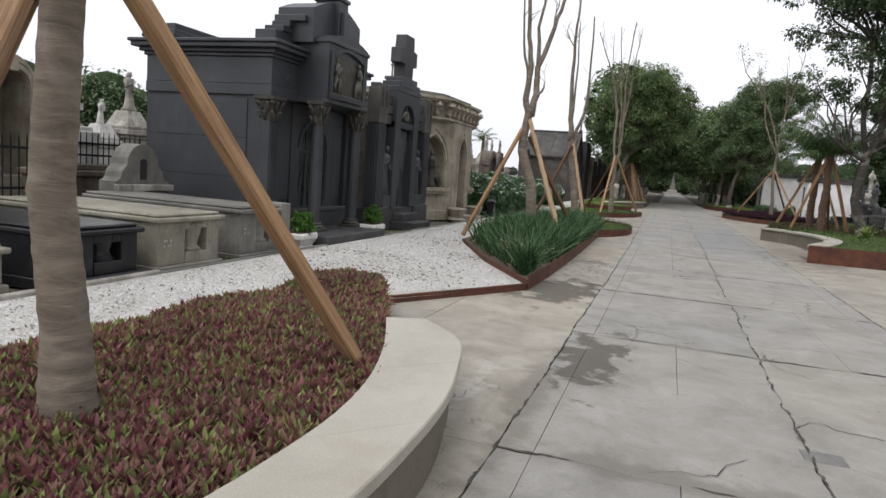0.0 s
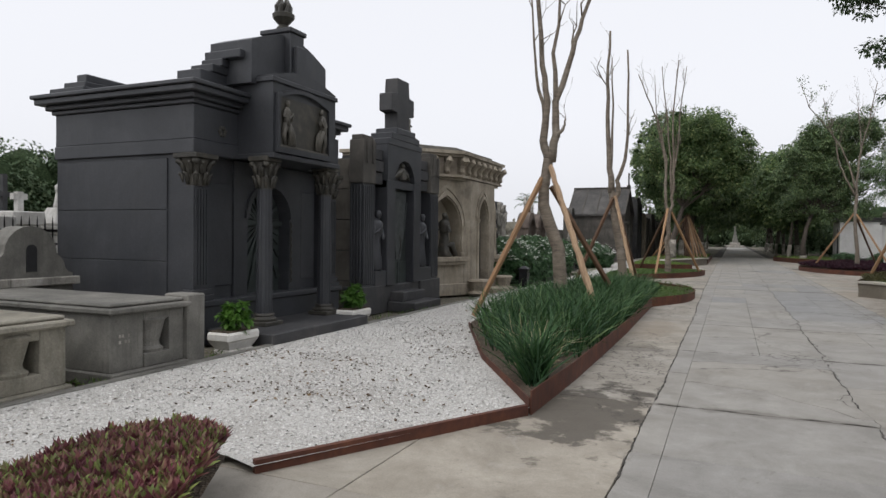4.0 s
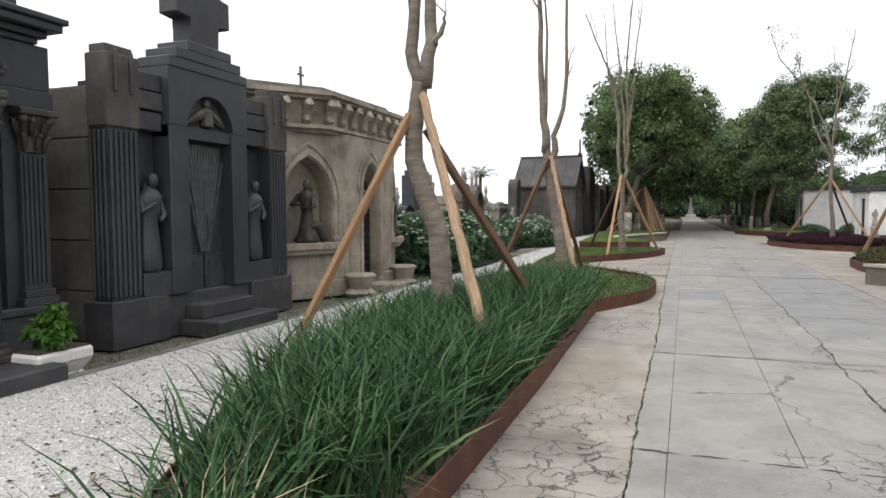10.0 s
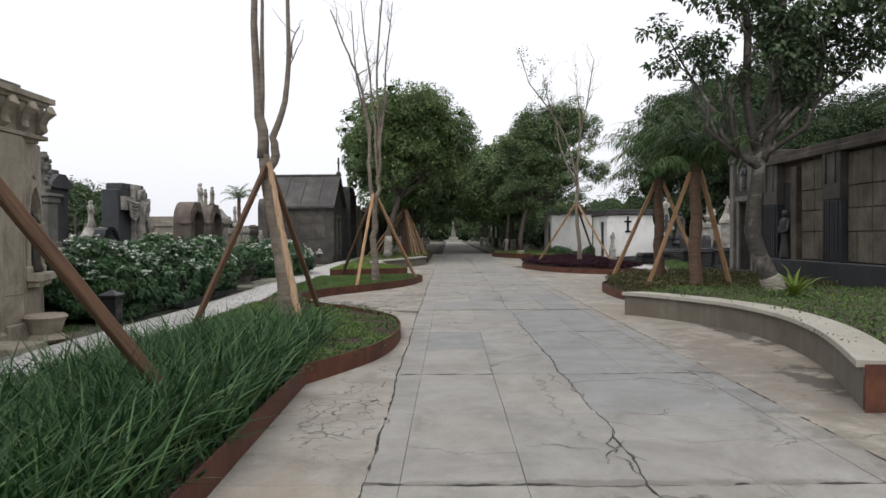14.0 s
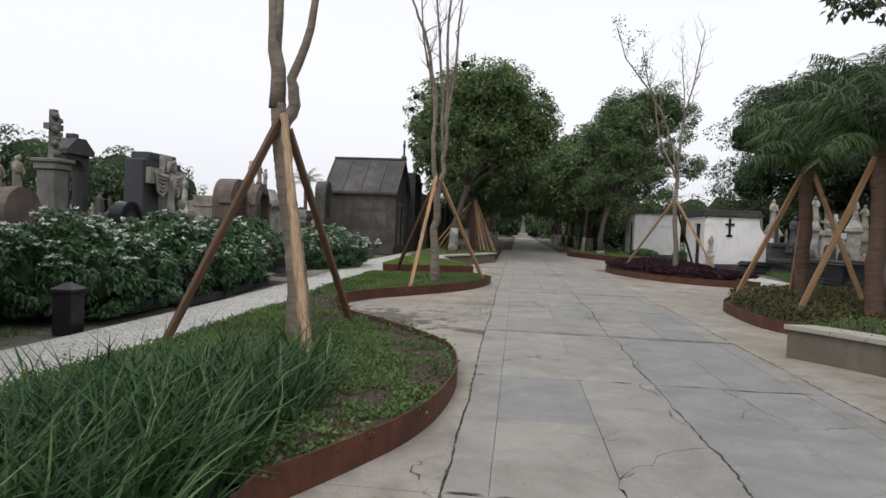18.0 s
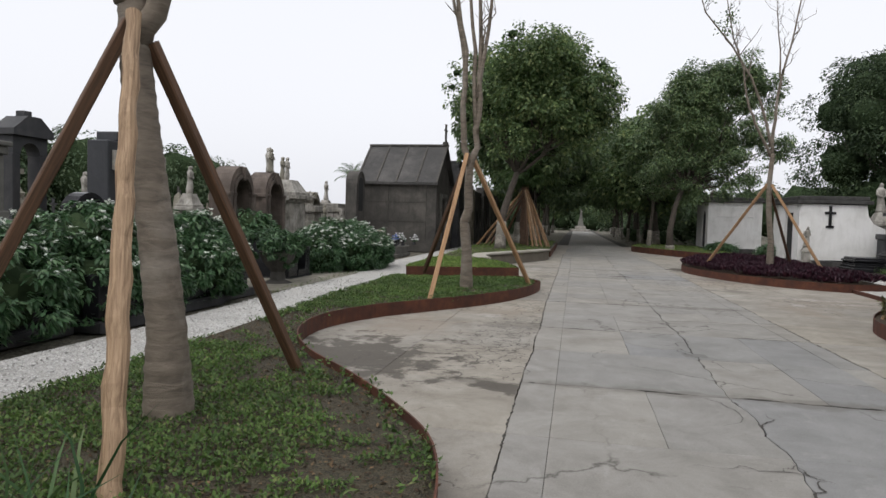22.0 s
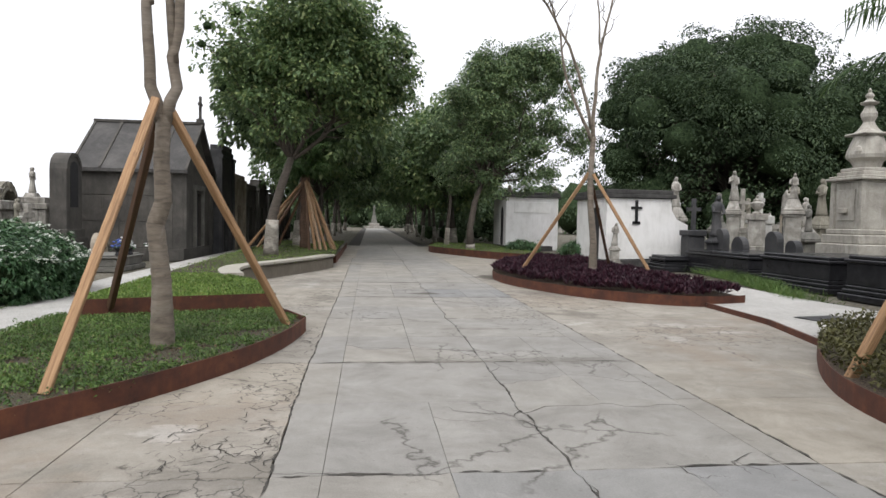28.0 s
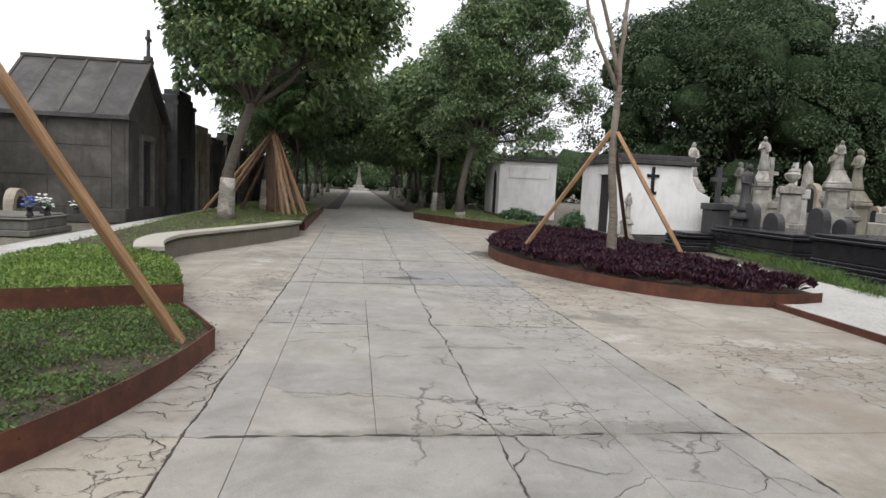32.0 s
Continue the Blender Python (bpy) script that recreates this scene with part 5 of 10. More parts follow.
bare_tree((-2.48, 31.2, 0.12), [(0.02, 0, 0), (0.01, 0, 0.7), (-0.06, 0.02, 1.3), (0.02, 0.02, 1.55), (0.0, 0.02, 2.0), (0.02, 0.03, 2.45)],
          [([(0.01, 0.03, 2.35), (-0.10, 0.0, 2.75), (-0.14, 0.0, 3.6), (-0.12, 0.05, 4.6), (-0.5, 0.2, 6.2), (-0.75, 0.2, 6.8), (-1.3, 0.3, 8.2)], 0.07), ([(0.02, 0.03, 2.35), (0.13, 0.04, 2.75), (0.16, 0.05, 3.7), (0.14, 0.1, 4.8), (0.1, 0.1, 6.4), (0.3, 0.1, 8.6)], 0.07), ([(0.12, 0.05, 3.0), (0.02, 0.1, 4.6), (-0.1, 0.1, 6.0), (-0.35, 0.1, 8.4)], 0.05), ([(0.1, 0.05, 3.7), (0.3, 0.1, 5.0), (0.38, 0.1, 6.4), (0.6, 0.0, 8.3)], 0.045), ([(-0.1, 0.0, 3.6), (-0.2, 0.1, 4.8), (-0.5, 0.0, 6.0), (-0.6, -0.2, 8.0)], 0.04)],
          "leafless many-stemmed young tree propped in a lawn", 64, [((1.14, 1.42, 0.02), (0.09, 0.05, 2.5), WOOD), ((-0.28, -1.92, 0.0), (-0.03, -0.07, 2.6), WOOD), ((-1.4, 2.3, 0.0), (-0.06, 0.1, 2.5), WOODDARK)], 0.105, 5)
bare_tree((5.42, 40.35, 0.15), [(0.05, 0, 0), (0.05, 0, 0.9), (-0.05, 0, 1.8), (-0.08, 0, 2.6), (-0.02, 0, 3.6)],
          [([(-0.05, 0, 3.5), (-0.45, 0, 4.3), (-0.75, 0.1, 5.0), (-0.95, 0.1, 6.2), (-1.25, 0.2, 7.2), (-1.5, 0.2, 8.4)], 0.05), ([(-0.05, 0, 3.5), (-0.03, 0.0, 4.3), (0.08, 0.1, 5.4), (0.2, 0.1, 6.2), (0.45, 0.2, 7.2), (0.75, 0.2, 9.0)], 0.06), ([(-0.1, 0, 3.8), (-0.3, 0.1, 4.9), (-0.7, 0.1, 5.9), (-1.3, 0.1, 6.9), (-2.1, 0.2, 8.0), (-2.5, 0.2, 9.2)], 0.05), ([(0.12, 0.1, 5.7), (0.1, 0.2, 6.8), (-0.05, 0.2, 8.2)], 0.035)],
          "thin young tree with few leaves propped among purple plants", 65, [((-1.75, 0.65, 0.0), (-0.12, 0.0, 2.68), WOOD), ((1.3, -0.95, 0.0), (-0.02, -0.05, 2.65), WOOD), ((1.2, 1.75, 0.0), (-0.02, 0.08, 2.5), WOODDARK)], 0.095, 9, leafy=260)


def palm(pos, h, fronds, flen, seed, props, label, trunk_r=0.11):
    rng = np.random.default_rng(seed)
    ob = thing("palm_tree", pose(*pos), label, "palm tree", "young palms")
    bm = B()
    k = 14
    tube(bm, [(0.02 * math.sin(i), 0, h * i / k) for i in range(k + 1)], [trunk_r * (1.15 if i % 2 else 1.0) * (1.2 - 0.25 * i / k) for i in range(k + 1)], 10)
    part("trunk", bm, PALMBARK, ob, smooth=True)
    VV, FF, nv = [], [], 0
    for f in range(fronds):
        a = 2.4 * f + rng.normal(0, 0.2)
        e0 = 1.5 - 1.15 * (f / fronds) + rng.normal(0, 0.1)
        L = flen * (0.8 + 0.35 * rng.random())
        p, e = np.array([0, 0, h - 0.1]), e0
        spine = [p]
        for s in range(9):
            p = p + L / 9 * np.array([math.cos(a) * math.cos(e), math.sin(a) * math.cos(e), math.sin(e)])
            e -= 0.07 + 0.022 * s
            spine.append(p)
        spine = np.array(spine)
        m = 44
        t = np.linspace(0.12, 1, m)
        S0 = np.column_stack([np.interp(t * 9, np.arange(10), spine[:, c]) for c in range(3)])
        for side in (-1, 1):
            R = rot_arrays(np.full(m, a - 1.5708 + side * 0.95) + rng.normal(0, 0.12, m), rng.normal(-0.5, 0.2, m), rng.normal(0, 0.3, m))
            V, F = scatter([(-0.024, 0, 0), (0.024, 0, 0), (0.0, 1, -0.16), (0.022, 0.5, 0.0), (-0.022, 0.5, 0)], [(0, 1, 3), (0, 3, 4), (4, 3, 2)], S0, R, (0.52 * L / 2.2) * (1.15 - 0.75 * np.abs(t - 0.4)))
            VV.append(V), FF.append(F + nv)
            nv += len(V)
    cr = new("fronds", np_mesh("fronds", np.vstack(VV), np.vstack(FF), FROND))
    cr.parent = ob
    for foot, top, mat in props:
        stake(ob, foot, top, mat, 0.045)
    return ob


palm((5.36, 29.15, 0.12), 3.0, 26, 1.9, 71, [((-1.22, 0.38, 0), (-0.1, 0, 2.72), WOOD), ((0.98, -0.65, 0), (0.1, 0, 2.75), WOOD), ((0.35, 1.4, 0), (0.05, 0.1, 2.6), WOOD)], "young palm with brown fibrous trunk held by timber props")
palm((5.15, 26.0, 0.12), 3.0, 26, 1.9, 72, [((-0.92, 0.62, 0), (-0.1, 0, 2.72), WOOD), ((1.0, 0.45, 0), (0.1, 0, 2.75), WOOD), ((0.5, 1.2, 0), (0.02, 0.1, 2.6), WOODDARK)], "young palm with brown fibrous trunk held by timber props")
palm((-2.9, 51.0, 0.3), 3.0, 26, 2.0, 73, [((-2.2, -0.6, 0), (-0.1, 0, 2.7), WOOD), ((1.3, -1.0, 0), (0.1, 0, 2.75), WOOD), ((0.75, -1.3, 0), (0.0, -0.1, 2.75), WOODPALE), ((0.3, -1.25, 0), (0, -0.1, 2.7), WOODDARK), ((-1.2, 0.9, 0), (0, 0.1, 2.5), WOODDARK), ((-1.5, -1.1, 0), (-0.05, -0.1, 2.6), WOODDARK), ((0.95, -1.2, 0), (0.05, -0.1, 2.8), WOOD), ((0.55, -1.3, 0), (0.02, -0.1, 2.6), WOOD), ((1.15, -0.6, 0), (0.1, -0.05, 2.7), WOODPALE), ((-1.9, 0.1, 0), (-0.1, 0, 2.75), WOODPALE)], "palm with browning fronds held by many timber props", 0.16)

palm((-25.5, 90.0, 0.0), 6.2, 18, 2.2, 74, [], "tall palm far beyond the graves", 0.2)
rng = np.random.default_rng(81)
# the tree with a limewashed foot beside the west bench, and the avenue beyond it
leafy_tree((-3.45, 45.6, 0.3), [(0, 0, 0), (0.05, 0, 1.3), (0.35, 0.1, 2.4), (0.6, 0.2, 3.2)], [(1.3, 0.0, 7.9, 1.35), (0.6, 0.6, 6.6, 1.6), (2.5, 0.6, 7.2, 1.35), (3.4, 0.9, 6.4, 1.3), (-0.7, 0.3, 5.7, 1.05), (-1.55, 0.2, 6.4, 0.75), (1.9, 0.1, 5.6, 1.3), (0.5, -0.5, 4.7, 0.9), (3.1, 0.6, 5.0, 1.0), (2.0, 1.2, 8.1, 1.2), (-2.05, 0.2, 7.3, 0.5), (-2.2, 0.1, 6.7, 0.42), (0.2, 0.4, 8.9, 0.6), (3.9, 0.8, 7.6, 0.6), (4.4, 1.0, 6.9, 0.5), (-1.2, 0.3, 7.8, 0.6), (-1.6, 0.4, 5.4, 0.45), (4.0, 0.8, 5.4, 0.5)], 52000, 0.15, 82, "leafy tree with a leaning limewashed trunk in a lawn", 0.17, LEAFBRIGHT, limewash=0.9, core=0.3, airy=True)
A = (("w", -3.4, 53.2, 10.4, 3.7, 3.6), ("w", -3.6, 61.5, 11.8, 4.6, 3.4), ("w", -3.8, 69, 12, 5.0, 3.2), ("w", -3.7, 79, 12, 5.2, 3.0), ("w", -3.9, 90, 12, 5.4, 3.0), ("w", -3.8, 103, 12, 5.6, 2.8), ("w", -3.8, 118, 12, 5.6, 2.8),
     ("e", 4.9, 64, 10.0, 4.0, 2.8), ("e", 4.8, 71, 10.5, 4.6, 2.6), ("e", 5.0, 80, 11, 5.2, 2.6), ("e", 5.0, 91, 11.5, 5.4, 2.6), ("e", 5.0, 104, 12, 5.6, 2.6), ("e", 5.0, 119, 12, 5.6, 2.6))
for i, (side, x, y, h, r, h0) in enumerate(A):
    leafy_tree((x, y, 0.0), [(0, 0, 0), (0.1 * (-1) ** i, 0.05, h0 * 0.5), (0.2 * (-1) ** i, 0.1, h0)], crown_blobs(h0 + 0.2, h, r, 9, rng), 15000 if y < 75 else 8000, 0.27 if y < 75 else 0.36, 100 + i, "broad-crowned tree shading the avenue", 0.2, (LEAF, LEAFBRIGHT)[(i + i // 3) % 2], limewash=0.8, core=0.5)
# slim limewashed trunks between the broad trees
for i, (x, y) in enumerate(((3.9, 59.5), (4.1, 67.5), (3.9, 75.5), (4.2, 85.5), (4.0, 97), (-3.2, 57), (-3.4, 65), (-3.3, 74), (-3.5, 84.5), (-3.4, 96))):
    leafy_tree((x, y, 0.0), [(0, 0, 0), (0.08 * (-1) ** i, 0.05, 1.3), (0.2 * (-1) ** i, 0.1, 2.7), (0.1 * (-1) ** i, 0.1, 3.8)], [(0, 0, 5.4, 1.3), (0.8, 0.4, 6.2, 1.1), (-0.7, -0.3, 6.0, 1.0), (0.1, 0.3, 7.2, 1.0)], 3000, 0.24, 160 + i, "slim young tree with a limewashed foot along the avenue", 0.11, LEAFBRIGHT if i % 2 else LEAF, limewash=0.9, core=0.4, twigs=2)
# the open-crowned tree beside the first white tomb
leafy_tree((4.4, 54.0, 0.0), [(0, 0, 0), (-0.05, 0, 1.2), (0.15, 0.05, 2.4), (0.5, 0.1, 3.4)], [(0.6, 0.4, 8.5, 1.10), (1.6, 0.8, 9.1, 1.16), (2.6, 0.9, 9.3, 1.16), (3.6, 0.9, 9.1, 1.10), (4.5, 0.8, 8.6, 0.98), (-0.2, 0.3, 7.7, 0.98), (3.0, 0.2, 8.2, 0.98), (1.6, 0.1, 7.7, 0.98), (4.1, 0.3, 7.3, 0.73), (2.6, 0.4, 6.8, 0.85), (0.7, -0.2, 6.7, 0.98), (-0.7, 0.2, 6.4, 0.98), (3.9, 0.3, 6.0, 0.79), (5.2, 0.6, 5.7, 0.79), (4.6, 0.4, 5.2, 0.73), (1.9, 0.3, 5.6, 0.85), (3.1, 0.3, 5.0, 0.73), (0.2, 0.0, 5.2, 0.98), (1.2, 0.4, 4.4, 0.85), (-0.8, 0.2, 4.6, 0.92), (0.4, 0.4, 3.6, 0.73), (-0.9, 0.3, 3.4, 0.73), (2.2, 0.3, 4.0, 0.61), (1.6, 0.2, 6.3, 0.98), (2.4, 0.1, 5.2, 1.04), (3.2, 0.3, 6.4, 0.98), (3.5, 0.4, 4.3, 0.85), (1.1, 0.2, 3.4, 0.85), (2.7, 0.2, 3.5, 0.85)], 72000, 0.12, 99, "open-crowned tree beside a white tomb", 0.17, LEAF, limewash=0.4, core=0.0, clumps=18, flat=0.78, airy=True, twigs=6)
# the tree in the east lawn, with a pale-blotched trunk
leafy_tree((5.95, 24.6, 0.33), [(0.22, -0.1, 0), (0.10, -0.06, 0.3), (-0.08, 0.0, 0.75), (-0.19, 0.05, 1.2), (-0.16, 0.06, 1.7), (-0.08, 0.07, 2.2), (-0.02, 0.1, 2.75)], [(-1.2, 0.5, 4.7, 0.55), (0.7, 0.6, 5.3, 0.8), (0.9, 0.0, 4.2, 0.6), (-0.6, 0.2, 4.3, 0.5), (1.6, 0.2, 4.8, 0.7), (-1.8, 0.2, 4.6, 0.4), (0.2, -0.3, 5.1, 0.6), (0.9, 0.4, 3.6, 0.5), (-3.1, 0.2, 8.5, 0.75), (-2.2, 0.0, 9.1, 1.0), (-1.2, 0.4, 8.6, 1.1), (-0.4, -0.2, 7.7, 1.0), (-2.9, 0.3, 7.8, 0.5), (-1.4, 0.2, 7.5, 0.7), (-2.4, 0.1, 6.5, 0.5), (-1.6, 0.5, 6.6, 0.6), (0.4, 0.5, 9.0, 1.3), (1.6, 0.3, 8.3, 1.2), (2.6, 0.8, 7.2, 1.0), (0.5, 0.4, 6.5, 0.9), (-0.8, -0.3, 5.8, 0.6), (1.7, -0.3, 5.6, 0.8), (2.9, 0.2, 5.2, 0.8), (-1.9, 0.2, 5.2, 0.4), (-0.9, 0.1, 4.9, 0.45), (0.4, -0.2, 4.6, 0.55), (3.4, 0.0, 6.3, 0.9), (1.2, 0.8, 4.5, 0.5)], 84000, 0.115, 83, "leafy tree with a pale-blotched leaning trunk in a lawn", 0.17, LEAFWOOD, bark("blotched_bark", (0.020, 0.018, 0.015), (0.062, 0.054, 0.043), 0.25), limewash=1.0, group="", core=0.0, clumps=26, flat=0.7, airy=True, twigs=3,
           forks=[([(-0.02, 0.1, 2.65), (-0.16, 0.1, 3.1), (-0.28, 0.12, 3.8), (-0.24, 0.15, 5.0), (-0.3, 0.2, 6.4)], 0.10, 0.06), ([(0.0, 0.1, 2.6), (0.16, 0.08, 3.1), (0.30, 0.1, 3.8), (0.36, 0.15, 4.8), (0.5, 0.2, 6.2)], 0.13, 0.07), ([(-0.05, 0.05, 2.45), (-0.35, -0.05, 2.6), (-0.52, -0.1, 2.75)], 0.08, 0.05)])
# great dark trees beyond the graves to the east
for i, (x, y, h, r) in enumerate(((26.4, 70, 17.8, 10.4), (39, 63, 15.6, 8.4), (43, 47, 17, 9.0), (35, 80, 13, 8))):
    bl = []
    for k in range(26):
        a, e = 2.4 * k, 0.02 + 1.35 * ((k * 0.618) % 1.0)
        q = r * (0.72 + 0.1 * rng.random()) * math.cos(e) ** 0.75
        bl.append((q * math.cos(a), q * math.sin(a), 2.8 + (h - r * 0.3 - 2.8) * math.sin(e) ** 0.75, r * (0.25 + 0.09 * rng.random())))
    for ring, (q, z) in enumerate(((0.72, 2.4), (0.80, 5.6), (0.78, 8.6))):
        for k in range(9):
            a = 0.7 * k + 0.35 * ring
            bl.append((r * q * math.cos(a), r * q * math.sin(a), (z + 1.1 * (k % 2)) * h / 17, r * (0.25 + 0.06 * rng.random())))
    if i == 0:
        bl += [(-3.6, -1.0, 13.5, 2.7), (0.2, -2.0, 13.9, 2.7), (3.9, -1.0, 13.6, 2.8), (-6.6, -1.0, 11.0, 2.8), (6.9, -1.0, 10.8, 2.9), (0.3, -5.2, 11.2, 3.0), (-4.2, -5.6, 9.4, 2.9), (4.4, -5.6, 9.3, 3.0)]
    leafy_tree((x, y, 0), [(0, 0, 0), (0.2, 0, 2.0), (0.1, 0.2, 4.0)], bl, (125000, 48000, 18000, 10000)[i], (0.21, 0.24, 0.31, 0.36)[i], 130 + i, "huge dark broad-crowned tree behind the graves", 0.7, LEAFDARK, group="great dark trees", core=0.54, clumps=40, heart=(0, 0, h * 0.46, r * 0.5))


def far_wood(name, rows, n, size, seed, label, mat=None, stray=1.5):
    """A wooded skyline: overlapping crowns of leaf clumps over masses painted dark as shade."""
    r = np.random.default_rng(seed)
    bl = []
    for x0, y0, x1, y1, k, h in rows:
        for i in range(k):
            t = (i + r.random()) / k
            hh = h * (0.8 + 0.28 * r.random())
            q = hh * (0.34 + 0.14 * r.random())
            x, y = x0 + (x1 - x0) * t + r.normal(0, stray), y0 + (y1 - y0) * t + r.normal(0, stray)
            bl.append((x, y, hh - q, q))
            bl.append((x + r.normal(0, stray * 0.6), y + r.normal(0, stray * 0.6), hh * 0.38, hh * 0.42))
    V, F = clump_leaves(bl, n, size, r, 30, 1.0, 0.9, 0.08, 0.38, False, 0.8, 0.92)
    V[:, 2] = np.maximum(V[:, 2], -0.04)
    ob = stuff(name, V, F, mat or LEAFWOOD, label, "woods")
    V, F = leaf_shade_core(bl, 0.8, 0.25, seed, floor=-0.05)
    c = new("leaf_shade_core", np_mesh("leaf_shade_core", V, F, SHADECORE))
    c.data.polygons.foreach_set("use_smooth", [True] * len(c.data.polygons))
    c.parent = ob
    return ob


far_wood("far_woods", [(-75, -12, -82, 50, 38, 11.8), (-82, 50, -66, 134, 46, 12.1), (-64, 138, -10, 165, 18, 4.6)], 66000, 0.57, 91, "hazy wooded skyline beyond the graves")
far_wood("far_woods", [(12, 152, 36, 112, 14, 8.5), (42, 96, 66, 30, 22, 11), (66, 30, 54, -20, 12, 13), (30, 76, 46, 54, 10, 4.5)], 46000, 0.5, 92, "dark woods closing the graveyard", LEAFDARK)
far_wood("avenue_end_woods", [(-16, 168, 16, 168, 12, 13), (-12, 162, 12, 162, 10, 6)], 14000, 0.5, 93, "woods at the far end of the avenue")
far_wood("avenue_undergrowth", [(-9.5, 70, -8.5, 150, 26, 3.0), (10.0, 64, 9.0, 150, 28, 3.0), (5.4, 62, 5.4, 100, 12, 1.3), (-4.6, 66, -4.6, 110, 14, 0.9)], 24000, 0.25, 94, "undergrowth beneath the avenue trees", LEAFWOOD, 0.3)


def bush(pos, lx, ly, h, leaves, seed, label, bloom=0.0, leaf=0.088, foot=0.02, under=0.98):
    """A dense shrub: woody base, single leaves shingled over an uneven mass, and bloom heads."""
    r = np.random.default_rng(seed)
    ob = thing("shrub", pose(*pos), label, "shrub", "variegated shrubs")
    bm = B()
    for k in range(9):
        e = (r.normal(0, lx * 0.4), r.normal(0, ly * 0.4), h * 0.6)
        tube(bm, limb_points((e[0] * 0.3, e[1] * 0.3, 0), e, r, 0.05, 3), [0.025, 0.02, 0.012, 0.006], 5)
    part("woody_base", bm, BARKDARK, ob)
    bl = []
    q = min(0.40 * h, lx * 0.66)
    nx, ny = max(1, round((lx - q) / q * 1.2)), max(1, round((ly - q) / q * 1.2))
    for i in range(-nx, nx + 1):
        for j in range(-ny, ny + 1):
            u, v = i / max(nx, 1), j / max(ny, 1)
            d = math.hypot(u, v)
            if d > 1.2:
                continue
            x, y = u * (lx - q) + r.normal(0, 0.05), v * (ly - q) + r.normal(0, 0.05)
            top = h * (1 - 0.20 * d ** 2) * (0.93 + 0.1 * r.random())
            bl.append((x, y, top - q, q * (0.92 + 0.16 * r.random())))
            bl.append((x * under - (1 - under) * lx, y * 0.96, max(q * 0.7, h * 0.36), q * (1.12 if under > 0.9 else 1.0)))
    V, F = clump_leaves(bl, int(leaves * 1.45), leaf * 1.08, r, 70, 1.0, 0.8, 0.05, 0.30, False, 0.55, 0.9, LANCE_V)
    V[:, :2] *= 1.04
    V[:, 2] = np.maximum(V[:, 2], foot)
    lf = new("leaves", np_mesh("leaves", V, F, SHRUB))
    lf.parent = ob
    Vc, Fc = leaf_shade_core(bl, 0.66, 0.2, seed, floor=foot + 0.02, fine=True)
    c = new("leaf_shade_core", np_mesh("leaf_shade_core", Vc, Fc, SHADECORE))
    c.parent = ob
    if bloom:
        W = V.reshape(-1, 4, 3)[:, 2]
        cand = W[(W[:, 2] > h * 0.45)]
        d = np.array([max(0.0, 1 - min(((p[0] - x) ** 2 + (p[1] - y) ** 2 + (p[2] - z) ** 2) ** 0.5 / rad for x, y, z, rad in bl)) for p in cand[:6000]])
        cand = cand[:6000][d < 0.02]
        cand = cand[:int(bloom)]
        C = np.repeat(cand, 12, 0) + r.normal(0, 0.02, (len(cand) * 12, 3)) * np.array([1, 1, 0.5]) + np.array([0, 0, 0.03])
        m = len(C)
        Vb, Fb = scatter(LEAF_V, LEAF_F, C, rot_arrays(r.random(m) * 6.28, r.normal(0.25, 0.3, m), r.normal(0, 0.3, m)), 0.036 + 0.02 * r.random(m))
        bb = new("bloom", np_mesh("bloom", Vb, Fb, BLOOM))
        bb.parent = ob
    return ob


bush((-6.95, 23.95, 0.05), 1.1, 1.42, 1.52, 25000, 201, "large green shrub with white bloom beside a black grave", 300, under=0.84)
bush((-6.9, 26.3, 0.08), 1.12, 1.6, 1.52, 26000, 202, "large green shrub with white bloom beside a black grave", 260, under=0.74)
bush((-6.9, 28.35, 0.08), 1.12, 1.65, 1.5, 27000, 203, "large green shrub with white bloom beside a grave", 260, under=0.8)
bush((-6.8, 36.2, 0.03), 1.1, 2.45, 1.4, 30000, 204, "broad green shrub with white bloom beside the gravel walk", 420)
bush((-8.6, 34.2, 0.0), 0.8, 0.9, 1.7, 3000, 205, "loose green shrub among the graves", 0.0, 0.14)
bush((-8.7, 39.6, 0.0), 0.8, 1.0, 1.5, 3000, 206, "loose green shrub among the graves", 0.0, 0.14)
bush((-8.2, 22.9, 0.0), 0.7, 0.8, 1.25, 3000, 207, "green shrub behind a black grave", 20)
bush((8.4, 50.5, 0.0), 0.7, 0.9, 0.95, 2400, 208, "low green shrub beside a white tomb", 0.0, 0.10)
bush((6.9, 54.0, 0.1), 0.7, 0.8, 0.7, 1800, 209, "low green shrub beside a white tomb", 0.0, 0.10)


def bromeliad(pos, r, n, seed):
    g = np.random.default_rng(seed)
    ob = thing("bromeliad", pose(*pos), "yellow-green bromeliad in a lawn", "plant")
    mat = foliage("bromeliad_leaf", [(0, (0.05, 0.10, 0.02)), (1, (0.2, 0.27, 0.05))], 0.4, 0.3)
    R = rot_arrays(np.arange(n) * 2.4, g.normal(-0.25, 0.25, n), g.normal(0, 0.1, n))
    S = np.column_stack([np.full(n, 0.085), r * (0.9 + 0.3 * g.random(n)), r * (0.7 + 0.4 * g.random(n))])
    for i in range(n):
        V, F = scatter(BLADE_V, BLADE_F, np.zeros((1, 3)), R[i:i + 1], S[i:i + 1])
        lf = new("leaf", np_mesh("leaf", V, F, mat))
        lf.parent = ob
    return ob


bromeliad((5.9, 23.3, 0.34), 0.62, 26, 301)


